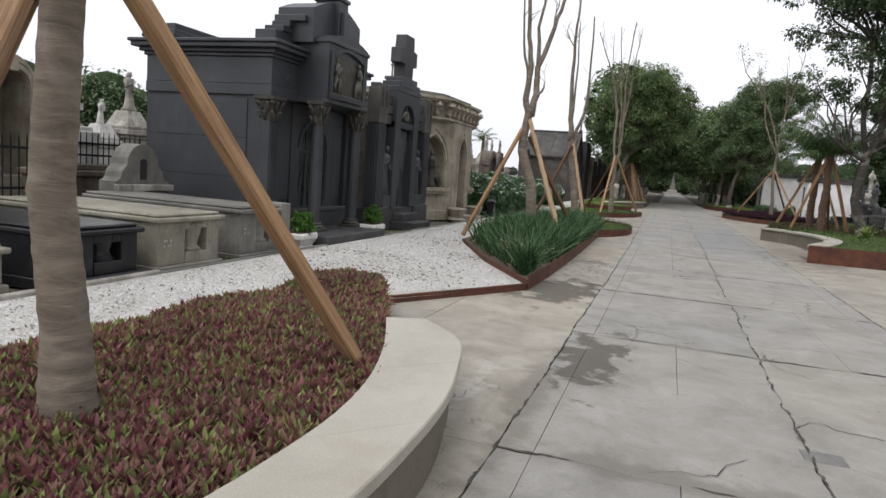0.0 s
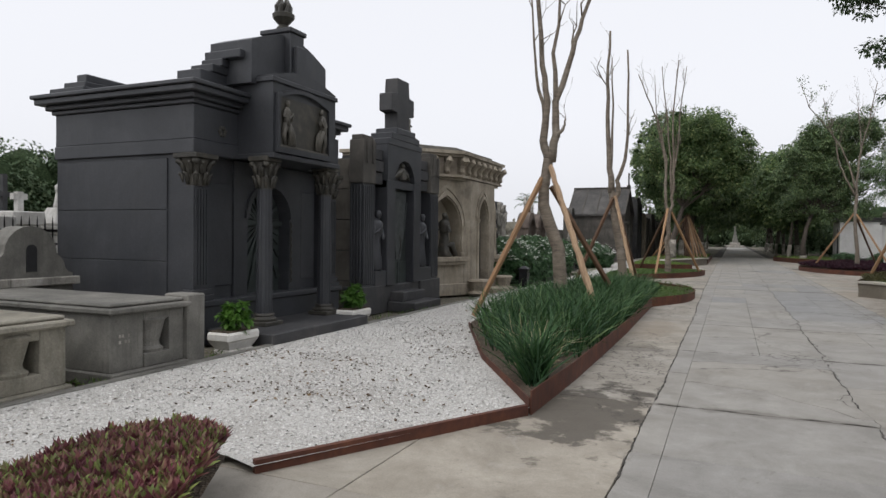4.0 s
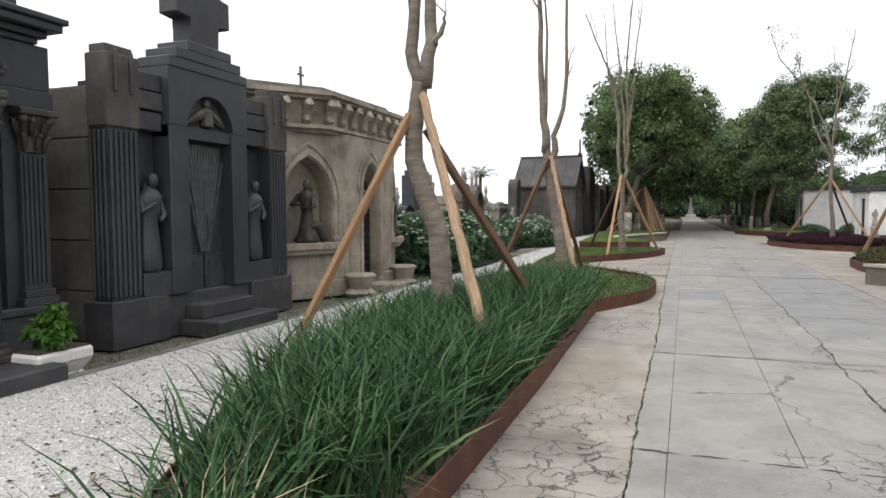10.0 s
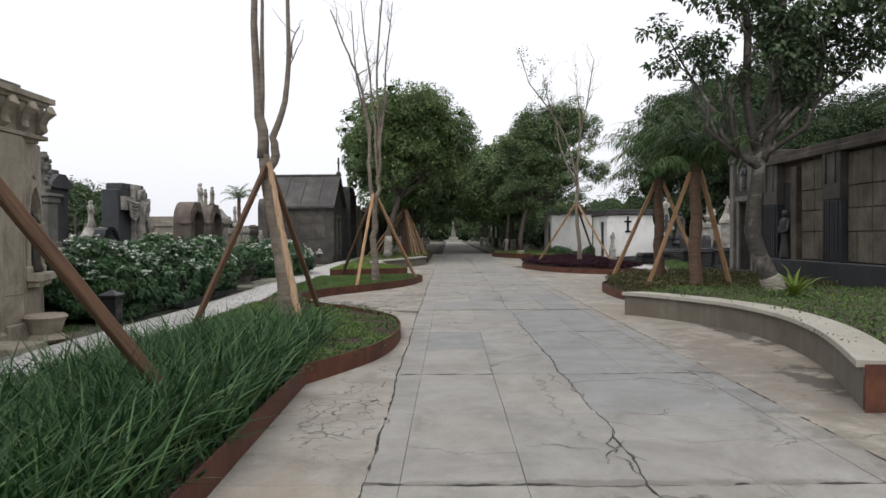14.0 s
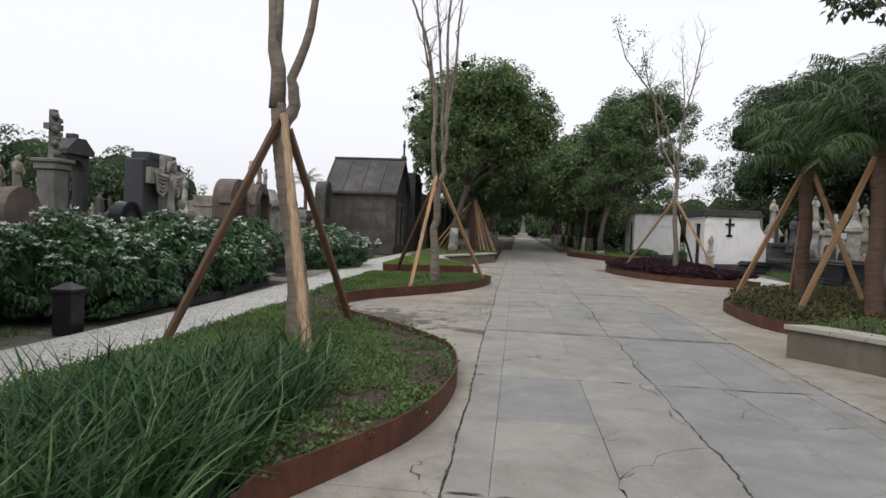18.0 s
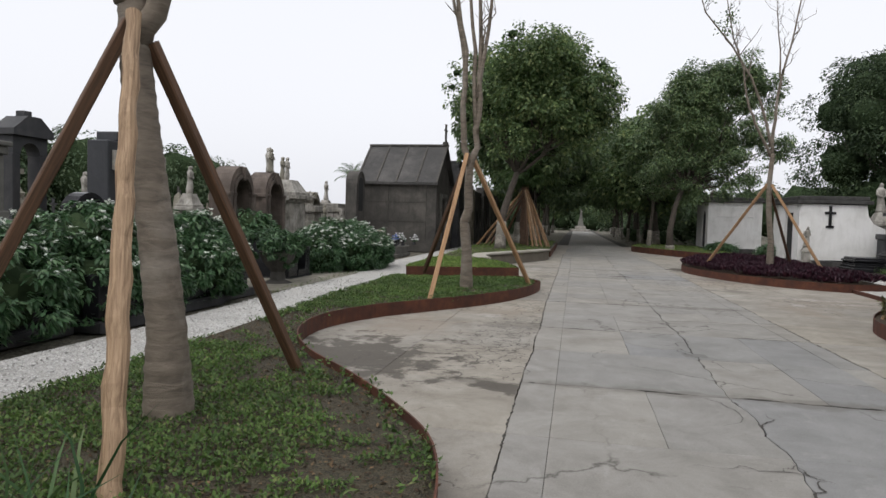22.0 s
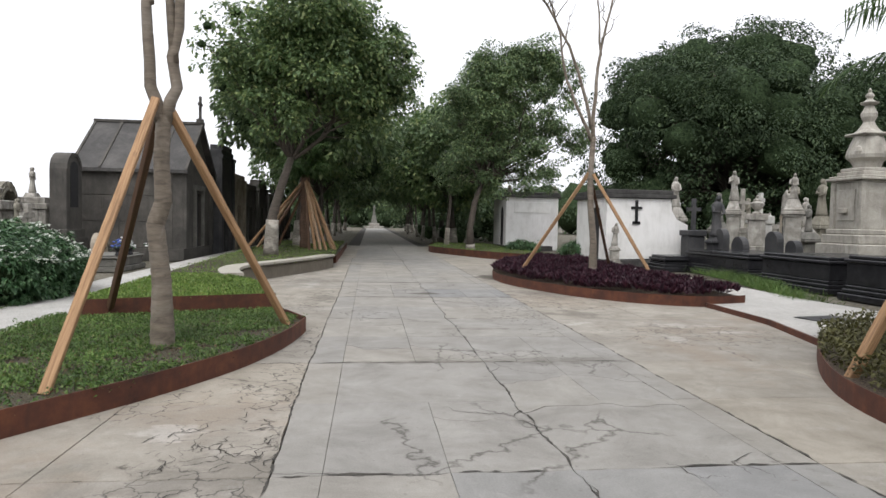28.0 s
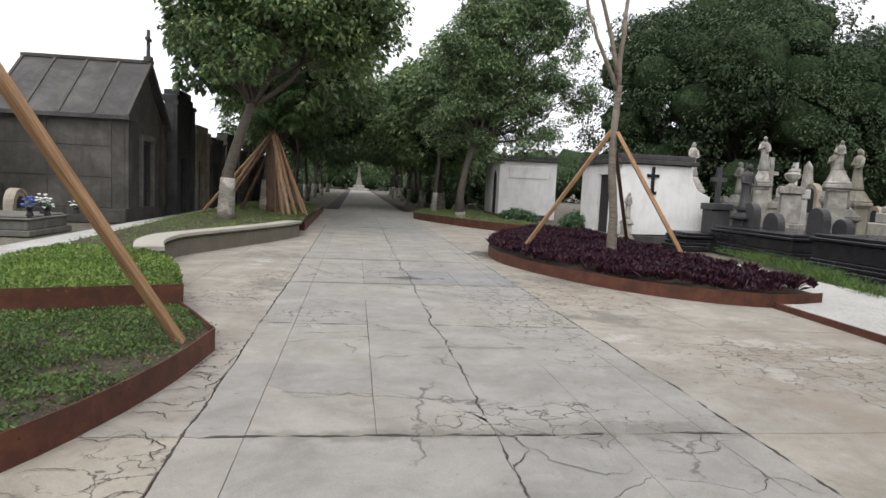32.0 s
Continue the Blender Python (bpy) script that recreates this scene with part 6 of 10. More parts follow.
# ---- the great tombs beside the gravel walk ----
def capital(parent, x, y, z, r, h):
    """A leafy capital: a bell under an abacus, two rings of leaves, corner scrolls."""
    bm = lathe(B(), [(r * 0.95, 0), (r * 1.0, 0.25 * h), (r * 1.1, 0.55 * h), (r * 1.4, 0.82 * h)], x, y, 16, 0, z)
    box(bm, x - r * 1.5, y - r * 1.5, z + 0.84 * h, x + r * 1.5, y + r * 1.5, z + h, 0.012)
    part("capital", bm, BRONZE, parent, "carved leafy capital of brown-grey stone")
    for ring, (zz, rr, k) in enumerate(((0.05, 1.08, 8), (0.38, 1.2, 8))):
        for i in range(k):
            a = 2 * math.pi * (i + 0.5 * ring) / k
            c, s = math.cos(a), math.sin(a)
            pts = [(x + c * r * q, y + s * r * q, z + w * h) for q, w in ((rr * 0.9, zz), (rr * 1.05, zz + 0.2), (rr * 1.18, zz + 0.31), (rr * 1.36, zz + 0.33), (rr * 1.38, zz + 0.27))]
            part("capital_leaf", tube(B(), pts, [0.026, 0.034, 0.032, 0.024, 0.01], 6), BRONZE, parent, smooth=True)
    for sx, sy in ((-1, -1), (1, -1), (-1, 1), (1, 1)):
        part("scroll", lathe(B(), [(0.01, -0.05), (0.05, -0.02), (0.05, 0.02), (0.01, 0.05)], x + sx * r * 1.05, y + sy * r * 1.05, 8, 0, z + 0.76 * h), BRONZE, parent, smooth=True)


RELIEF = stone("worn_brown_relief", (0.045, 0.042, 0.036), (0.085, 0.079, 0.066), (0.15, 0.138, 0.115), 6, 0.6, 0.3)


def relief_nude(x, y, z, h, s):
    """A low-relief standing figure that turns to one side, a cloth falling beside it."""
    bm = B()
    q = lambda a, b, d=0.0: (x + s * a * h, y - d * h, z + b * h)
    tube(bm, [q(-0.03, 0.0), q(-0.09, 0.22, 0.03), q(-0.03, 0.48, 0.03)], [0.035 * h, 0.052 * h, 0.075 * h], 8)
    tube(bm, [q(0.10, 0.0), q(0.12, 0.24, 0.05), q(0.03, 0.48, 0.04)], [0.035 * h, 0.05 * h, 0.078 * h], 8)
    tube(bm, [q(0.0, 0.44, 0.03), q(-0.015, 0.56, 0.04), q(0.0, 0.68, 0.03), q(0.02, 0.78, 0.02), q(0.035, 0.84, 0.02)], [0.09 * h, 0.072 * h, 0.095 * h, 0.075 * h, 0.035 * h], 10)
    lathe(bm, [(0.01 * h, 0), (0.05 * h, 0.03 * h), (0.06 * h, 0.085 * h), (0.045 * h, 0.135 * h), (0.01 * h, 0.15 * h)], x + s * 0.05 * h, y - 0.02 * h, 10, 0, z + 0.84 * h)
    tube(bm, [q(0.05, 0.77, 0.05), q(0.17, 0.66, 0.07), q(0.12, 0.54, 0.08)], [0.036 * h, 0.032 * h, 0.022 * h], 7)
    tube(bm, [q(-0.04, 0.77, 0.04), q(-0.13, 0.62, 0.05), q(0.04, 0.58, 0.09), q(0.16, 0.72, 0.09)], [0.036 * h, 0.034 * h, 0.028 * h, 0.02 * h], 7)
    for k in range(4):
        tube(bm, [q(0.10 + 0.03 * k, 0.52 - 0.03 * k, 0.04), q(0.15 + 0.035 * k, 0.3, 0.05), q(0.12 + 0.05 * k, 0.02, 0.04)], [0.02 * h, 0.026 * h, 0.032 * h], 6)
    return bm


def black_temple():
    t = thing("mausoleum", LEFT(9.8, -6.6), "black granite temple mausoleum with columns and a carved attic", "mausoleum")
    W, D = 3.5, 2.7
    part("front_step", boxes((0.25, -1.1, -0.03, 2.66, 0.0, 0.2), bev=0.015), BLACKROUGH, t)
    pieces("plinth", boxes((0, 0, -0.03, W, D, 0.5), (-0.04, -0.04, 0.5, W + 0.04, D + 0.02, 0.58), bev=0.012), BLACK, t)
    parts("wall", [(0.05, 0.45, 0.58, W - 0.05, D, 2.55), (0.05, 0.1, 0.58, 0.5, 0.45, 2.55), (W - 0.5, 0.1, 0.58, W - 0.05, 0.45, 2.55), (0.5, 0.2, 0.58, 0.95, 0.45, 2.55), (W - 0.95, 0.2, 0.58, W - 0.5, 0.45, 2.55)], BLACK, t)
    for z0, z1 in ((0.6, 1.1), (1.106, 1.8), (1.806, 2.5)):
        for y0, y1 in ((0.5, D - 0.05),):
            part("side_block", boxes((0.028, y0, z0, 0.06, y1, z1), bev=0.006), BLACK, t)
    for x0 in (0.03, W - 0.36):
        bm = boxes((x0 - 0.05, -0.02, 0.58, x0 + 0.34, 0.2, 0.66), (x0 - 0.02, 0.0, 0.66, x0 + 0.31, 0.2, 0.74), (x0, 0.03, 0.74, x0 + 0.29, 0.2, 2.12), bev=0.008)
        pl = part("pilaster", bm, BLACK, t)
        parts("flute", [(x0 + 0.025 + 0.05 * k, 0.012, 0.8, x0 + 0.055 + 0.05 * k, 0.03, 2.08) for k in range(5)], BLACK, pl)
        capital(pl, x0 + 0.145, 0.13, 2.12, 0.14, 0.43)
    for x in (0.94, 2.44):
        bm = B()
        lathe(bm, [(0.118, 0.36), (0.115, 1.2), (0.103, 2.12)], x, -0.4, 32, 0.05)
        col = part("column", bm, BLACK, t, smooth=False)
        bm = B()
        box(bm, x - 0.19, -0.59, 0.2, x + 0.19, -0.21, 0.26, 0.01)
        lathe(bm, [(0.18, 0.26), (0.185, 0.29), (0.155, 0.31), (0.14, 0.33), (0.152, 0.345), (0.14, 0.37)], x, -0.4, 24)
        part("column_base", bm, BRONZE, col)
        capital(col, x, -0.4, 2.12, 0.112, 0.46)
    # arched door under the portico, its rays rising from the middle rail
    cx, zs, r = 1.74, 1.72, 0.5
    part("door_surround", spandrel(B(), 0.95, W - 0.95, zs, 2.55, cx, r, 0.16, 0.45), BLACK, t)
    parts("door_jamb", [(0.95, 0.16, 0.58, cx - r, 0.45, zs), (cx + r, 0.16, 0.58, W - 0.95, 0.45, zs)], BLACK, t)
    pieces("arch_stone", arch_band(B(), cx, zs, r, 0.07, 0.12, 0.2), BLACK, t)
    dr = part("door", arch_panel(B(), cx, 0.22, zs, r - 0.005, 0.36, 0.42), VERDIGRIS, t, "dark green-black bronze door with a rayed grille")
    parts("rail", [(cx - 0.5, 0.30, 1.62, cx + 0.5, 0.36, 1.70), (cx - 0.022, 0.30, 0.24, cx + 0.022, 0.36, 2.2), (cx - 0.5, 0.31, 0.24, cx + 0.5, 0.36, 0.36)], VERDIGRIS, dr, 0.006)
    for k in range(26):
        a = 2 * math.pi * (k + 0.5) / 26
        dx, dz = math.cos(a), math.sin(a)
        far = 0.47 / max(0.01, abs(dx))
        if dz > 0:
            far = min(far, 0.50)
        else:
            far = min(far, 1.25 / max(0.01, -dz))
        q0, q1, w0, w1 = 0.07, far - 0.02, 0.010, 0.012 + 0.030 * min(1.0, far)
        pts = [(cx + dx * q0 - dz * w0, 1.66 + dz * q0 + dx * w0), (cx + dx * q0 + dz * w0, 1.66 + dz * q0 - dx * w0), (cx + dx * q1 + dz * w1, 1.66 + dz * q1 - dx * w1), (cx + dx * q1 - dz * w1, 1.66 + dz * q1 + dx * w1)]
        part("ray", slab(B(), pts, 0.325, 0.36), VERDIGRIS, dr)
    boss = lathe(B(), [(0.08, 0), (0.075, 0.02), (0.03, 0.035)], 0, 0, 18)
    bmesh.ops.rotate(boss, verts=boss.verts, cent=(0, 0, 0), matrix=Matrix.Rotation(radians(90), 3, "X"))
    bmesh.ops.translate(boss, verts=boss.verts, vec=(cx, 0.36, 1.66))
    part("boss", boss, RAYBRONZE, dr)
    for k in range(9):
        part("chain_link", tube(B(), [(cx + r + 0.03, 0.15, 0.7 + 0.11 * k), (cx + r + 0.055, 0.145, 0.755 + 0.11 * k), (cx + r + 0.03, 0.15, 0.81 + 0.11 * k)], [0.012, 0.02, 0.012], 6), BRONZE, dr)
    parts("wall_panel", [(0.55, 0.17, 0.75, 0.92, 0.2, 2.2), (W - 0.92, 0.17, 0.75, W - 0.55, 0.2, 2.2)], BLACK, t, 0.008)
    # entablature and cornice
    pieces("architrave", boxes((0, 0.0, 2.55, W, D, 2.74), (0.02, 0.02, 2.74, W - 0.02, D, 3.2), bev=0.01), BLACK, t)
    bm = cornice(B(), 0.02, 0.02, W - 0.2, D, 3.2, [(0.04, 0.06), (0.1, 0.07), (0.2, 0.08), (0.24, 0.06)])
    pieces("cornice_course", bm, BLACK, t)
    parts("parapet", [(0.1, 0.1, 3.47, W - 0.24, D - 0.3, 3.53), (0.02, D - 0.6, 3.53, W - 0.2, D + 0.14, 3.60), (0.06, D - 0.58, 3.60, W - 0.22, D - 0.12, 3.68), (0.1, D - 0.55, 3.68, W - 0.1, D - 0.34, 3.79)], BLACK, t, 0.012)
    parts("attic_step", [(0.24, 0.12, 3.53, W - 0.26, 0.55, 3.72), (0.44, 0.1, 3.72, W - 0.46, 0.5, 3.83), (0.6, 0.08, 3.83, W - 0.62, 0.46, 3.94)], BLACK, t, 0.012)
    # portico block with its segmental head and relief
    x0, x1 = 0.86, 2.42
    seg = [(x0 + (x1 - x0) * k / 10, 3.72 + 0.14 * math.sin(math.pi * k / 10)) for k in range(11)]
    bm = slab(B(), [(x0, 2.58), (x0, 3.72)] + seg[1:-1] + [(x1, 3.72), (x1, 2.58)], -0.6, 0.32)
    blk = part("attic_block", bm, BLACK, t)
    p0, p1 = 0.74, 2.55
    seg = [(p0 + (p1 - p0) * k / 14, 4.2 + 0.26 * math.sin(math.pi * k / 14)) for k in range(15)]
    ped = part("pediment", slab(B(), [(p0, 3.6), (p0, 4.2)] + seg[1:-1] + [(p1, 4.2), (p1, 3.6)], -0.32, 0.42), BLACK, t)
    part("pediment_step", boxes((p0 - 0.1, -0.2, 3.94, p1 + 0.12, 0.44, 4.06), bev=0.012), BLACK, ped)
    bm = B()
    seg = [(0.97 + 1.2 * k / 10, 3.42 + 0.13 * math.sin(math.pi * k / 10)) for k in range(11)]
    for i in range(10):
        slab(bm, [seg[i], (seg[i][0], seg[i][1] + 0.06), (seg[i + 1][0], seg[i + 1][1] + 0.06), seg[i + 1]], -0.65, -0.6)
    box(bm, 0.91, -0.65, 2.72, 0.97, -0.6, 3.48)
    box(bm, 2.17, -0.65, 2.72, 2.23, -0.6, 3.48)
    box(bm, 0.91, -0.67, 2.64, 2.23, -0.6, 2.72)
    part("relief_frame", bm, BLACK, blk)
    part("relief_panel", boxes((0.97, -0.608, 2.72, 2.17, -0.6, 3.44)), BRONZE, blk, "worn brown relief panel")
    part("relief_ground", boxes((0.98, -0.64, 2.72, 2.16, -0.608, 2.755), bev=0.008), RELIEF, blk)
    part("relief_figure", relief_nude(1.12, -0.612, 2.75, 0.66, 1), RELIEF, blk, "worn carved figure in relief", True)
    part("relief_figure", relief_nude(2.02, -0.612, 2.75, 0.68, -1), RELIEF, blk, "worn carved figure in relief", True)
    bm = boxes((x0 - 0.05, -0.66, 2.55, x1 + 0.05, 0.3, 2.62), (x0 - 0.03, -0.63, 3.62, x1 + 0.03, 0.3, 3.69), bev=0.01)
    pieces("string_course", bm, BLACK, blk)
    bm = boxes((1.48, -0.42, 3.72, 1.82, 0.1, 4.50), (1.54, -0.5, 3.72, 1.76, -0.42, 4.30), (1.45, -0.45, 4.50, 1.85, 0.13, 4.57), bev=0.012)
    pier = part("finial_pier", bm, BLACK, t)
    bm = lathe(B(), [(0.05, 0), (0.13, 0.03), (0.07, 0.1), (0.16, 0.2), (0.17, 0.26), (0.1, 0.3)], 1.65, -0.16, 14, 0, 4.57)
    for k in range(6):
        a = k * 1.05
        tube(bm, [(1.65 + 0.08 * math.cos(a), -0.16 + 0.08 * math.sin(a), 4.83), (1.65 + 0.10 * math.cos(a + 0.4), -0.16 + 0.10 * math.sin(a + 0.4), 4.95), (1.65 + 0.03 * math.cos(a), -0.16 + 0.03 * math.sin(a), 5.06 + 0.03 * (k % 3))], [0.05, 0.04, 0.008], 6)
    part("flame_urn", bm, BRONZE, pier, "carved flaming urn")
    for x in (0.55, W - 0.55):
        bm = B()
        for k in range(6):
            a = k * math.pi / 3
            lathe(bm, [(0.035, 0), (0.03, 0.015), (0.008, 0.025)], x + 0.05 * math.cos(a), 2.9 + 0.05 * math.sin(a), 8)
        bmesh.ops.rotate(bm, verts=bm.verts, cent=(0, 0, 0), matrix=Matrix.Rotation(radians(90), 3, "X"))
        for v in bm.verts:
            v.co = Vector((v.co.x, v.co.y + 0.02, abs(v.co.z)))
        part("rosette", bm, BRONZE, t)


def deco_tomb():
    t = thing("mausoleum", LEFT(13.6, -6.42), "black art-deco mausoleum with a stepped gable and stone cross", "mausoleum")
    W, D = 3.62, 2.6
    c = W / 2
    pieces("plinth", boxes((0.15, -0.05, -0.03, 1.0, 0.4, 0.52), (W - 1.0, -0.05, -0.03, W + 0.03, 0.4, 0.52), (1.0, 0.0, -0.03, W - 1.0, 0.4, 0.5), bev=0.015), BLACKROUGH, t)
    part("front_step", boxes((c - 0.62, -0.62, -0.03, c + 0.62, 0.0, 0.17), bev=0.015), BLACKROUGH, t)
    part("front_step", boxes((c - 0.5, -0.3, 0.17, c + 0.5, 0.0, 0.36), bev=0.015), BLACKROUGH, t)
    pieces("wall", boxes((0.27, 0.5, 0, W - 0.1, D, 2.95), (0.27, 0.25, 0.5, W - 0.1, 0.5, 3.0)), BLACKROUGH, t)
    for z0 in (0.05, 0.63, 1.21, 1.79, 2.37):
        part("side_block", boxes((0.235, 0.28, z0, 0.275, D - 0.02, z0 + 0.565), bev=0.008), SIDEPALE, t)
    for x0 in (0.19, W - 0.46):
        py = part("pylon", boxes((x0, 0, 0.52, x0 + 0.43, 0.26, 2.47)), BLACK, t)
        parts("flute", [(x0 + 0.012 + 0.07 * k, -0.03, 0.56, x0 + 0.055 + 0.07 * k, 0.0, 2.43) for k in range(6)] + [(x0 - 0.03 if x0 < 1 else x0 + 0.43, 0.02 + 0.066 * k, 0.56, x0 if x0 < 1 else x0 + 0.46, 0.06 + 0.066 * k, 2.43) for k in range(4)], BLACK, py, 0.008)
        parts("pylon_head", [(x0 - 0.02, -0.03, 2.47, x0 + 0.45, 0.28, 3.28), (x0 + 0.02, 0.02, 3.28, x0 + 0.41, 0.26, 3.38), (x0 + 0.08, -0.06, 2.85, x0 + 0.13, -0.03, 3.32), (x0 + 0.30, -0.06, 2.85, x0 + 0.35, -0.03, 3.32)], SIDESTONE, py, 0.012)
    for x0, x1 in ((0.62, 1.06), (W - 1.06, W - 0.46)):
        parts("band", [(x0, 0.06, 2.5, x1, 0.4, 2.72), (x0, 0.03, 2.74, x1, 0.4, 2.95), (x0, 0.06, 2.97, x1, 0.4, 3.18)], BLACKROUGH, t, 0.01)
        part("niche", boxes((x0, 0.22, 0.5, x1, 0.26, 2.5)), BLACK, t)
        part("niche_plinth", boxes((x0, -0.04, 0.5, x1, 0.22, 0.8), bev=0.01), BLACK, t)
        bm = figure(B(), (x0 + x1) / 2, 0.08, 0.8, 1.2, 0.1 if x0 < 1 else -0.1, 1.0, 0.85)
        s = solo("statue", bm, BLACK, LEFT(13.6, -6.42), "draped figure of weathered bronze in a niche of the black tomb", "statue", "tomb statues", smooth=True)
    # middle bay: jambs, lunette, stepped gable
    part("jamb", boxes((1.06, -0.06, 0.5, c - 0.42, 0.4, 2.6), bev=0.012), BLACK, t)
    part("jamb", boxes((c + 0.42, -0.06, 0.5, W - 1.06, 0.4, 2.6), bev=0.012), BLACK, t)
    bm = spandrel(B(), 1.06, W - 1.06, 2.6, 3.3, c, 0.44, -0.06, 0.4)
    box(bm, 1.06, -0.03, 2.45, W - 1.06, 0.4, 2.6)
    gb = part("gable", bm, BLACK, t)
    arch_b = arch_panel(B(), c, 2.6, 2.6, 0.44, 0.06, 0.12)
    part("lunette", arch_b, BLACKROUGH, gb)
    bm = lathe(B(), [(0.02, 0), (0.1, 0.03), (0.08, 0.22), (0.03, 0.26), (0.05, 0.3), (0.05, 0.36), (0.01, 0.39)], c, 0.02, 10, 0, 2.62)
    for s in (-1, 1):
        tube(bm, [(c, 0.02, 2.85), (c + s * 0.18, 0.02, 2.76), (c + s * 0.36, 0.02, 2.66)], [0.06, 0.06, 0.02], 6)
    part("lunette_relief", bm, BRONZE, gb)
    for k, (h, z) in enumerate(((0.75, 3.3), (0.62, 3.43), (0.42, 3.55))):
        part("gable_step", boxes((c - h, -0.08, z, c + h, 0.42, z + 0.13), bev=0.012), BLACK, gb)
    bm = slab(B(), [(c - 0.27, 3.68), (c - 0.25, 4.02), (c - 0.5, 4.02), (c - 0.5, 4.38), (c - 0.25, 4.38), (c - 0.25, 4.72), (c + 0.25, 4.72), (c + 0.25, 4.38), (c + 0.5, 4.38), (c + 0.5, 4.02), (c + 0.25, 4.02), (c + 0.27, 3.68)], 0.0, 0.3)
    bmesh.ops.bevel(bm, geom=bm.edges[:], offset=0.015, segments=1, affect="EDGES")
    part("cross", bm, BLACKROUGH, t)
    d = part("door", boxes((c - 0.42, 0.14, 0.36, c + 0.42, 0.2, 2.45)), VERDIGRIS, t, "tall dark bronze double door with radiating folds")
    for s in (-1, 1):
        for k in range(7):
            xb, xt = c + s * (0.010 + 0.012 * k), c + s * (0.030 + 0.058 * k)
            z1 = 2.4 if k < 6 else 2.2
            part("ray", slab(B(), [(xb - 0.005, 1.0), (xb + 0.005, 1.0), (xt + 0.02, z1), (xt - 0.02, z1)], 0.085, 0.14), RAYBRONZE, d)
    part("door_panel", boxes((c - 0.4, 0.11, 0.4, c - 0.02, 0.14, 0.95), (c + 0.02, 0.11, 0.4, c + 0.4, 0.14, 0.95), (c - 0.34, 0.095, 0.46, c - 0.08, 0.11, 0.89), (c + 0.08, 0.095, 0.46, c + 0.34, 0.11, 0.89), bev=0.006), VERDIGRIS, d)
    part("handle", tube(B(), [(c + 0.05, 0.09, 1.1), (c + 0.05, 0.06, 1.3), (c + 0.05, 0.09, 1.5)], [0.012, 0.014, 0.012], 6), BRONZE, d)


def niche_face(t, m, w, z_top, has_door):
    """One face of the gothic tomb: jambs, pointed head, colonnettes; a door or a niche in it."""
    r = 0.36 if has_door else min(0.5, w * 0.3)
    zs = 1.95 if has_door else 1.75
    cx = w / 2
    z0 = 0.1 if has_door else 0.98
    f = part("face", spandrel(B(), 0, w, zs, z_top, cx, r, 0, 0.45, True), BEIGE, t)
    f.matrix_local = m
    parts("jamb", [(0, 0, z0, cx - r, 0.45, zs), (cx + r, 0, z0, w, 0.45, zs)], BEIGE, f)
    if not has_door:
        part("dado", boxes((0, 0, 0, w, 0.5, z0)), BEIGE, f)
    bm = arch_band(B(), cx, zs, r + 0.02, 0.07, -0.05, 0.0, True)
    arch_band(bm, cx, zs, r + 0.14, 0.05, -0.03, 0.0, True)
    part("arch_moulding", bm, BEIGE, f)
    for x in (cx - r - 0.06, cx + r + 0.06):
        bm = lathe(B(), [(0.07, 0), (0.07, 0.08), (0.045, 0.12), (0.045, zs - z0 - 0.12), (0.07, zs - z0 - 0.04), (0.075, zs - z0)], x, -0.02, 10, 0, z0)
        part("colonnette", bm, BEIGE, f, smooth=False)
    bm = arch_panel(B(), cx, z0, zs, r, 0.4, 0.44, True)
    if has_door:
        # backing panel, the unlit inside behind the gate put into its colour
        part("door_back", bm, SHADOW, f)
        bm = B()
        H = 2.45
        for k in range(9):
            x = cx - r + 2 * r * k / 8
            top = zs + 0.98 * r * (1 - abs(x - cx) / r) * 1.25
            box(bm, x - 0.01, 0.2, z0, x + 0.01, 0.22, max(zs, top))
        for k in range(14):
            box(bm, cx - r, 0.205, z0 + 0.12 + 0.145 * k, cx + r, 0.218, z0 + 0.135 + 0.145 * k)
        for k in range(12):
            for j in range(8):
                lathe(bm, [(0.004, -0.03), (0.022, 0), (0.004, 0.03)], cx - r + r / 8 + j * r / 4, 0.21, 4, 0, z0 + 0.19 + 0.145 * k)
        part("iron_gate", bm, IRON, f, "pointed black wrought-iron gate")
    else:
        part("niche_back", bm, BEIGE, f)
        bm = boxes((cx - r - 0.12, -0.22, 0.86, cx + r + 0.12, 0.0, 0.98), (cx - r - 0.06, -0.16, 0.78, cx + r + 0.06, 0.0, 0.86), bev=0.012)
        part("niche_shelf", bm, BEIGE, f)
    part("base_course", boxes((-0.03, -0.1, 0.0, (cx - r - 0.1 if has_door else w + 0.03), 0.0, 0.3), bev=0.015), BEIGE, f)
    if has_door:
        part("base_course", boxes((cx + r + 0.1, -0.1, 0.0, w + 0.03, 0.0, 0.3), bev=0.015), BEIGE, f)
    for z in (0.62, 1.3, 1.9):
        for x0, x1 in ((0.0, max(0.02, cx - r - 0.12)), (min(w - 0.02, cx + r + 0.12), w)):
            if x1 - x0 > 0.05:
                part("ashlar", boxes((x0 + 0.005, -0.012, z - 0.55 if z < 1 else z - 0.6, x1 - 0.005, 0.0, z), bev=0.006), BEIGE, f)
    return f


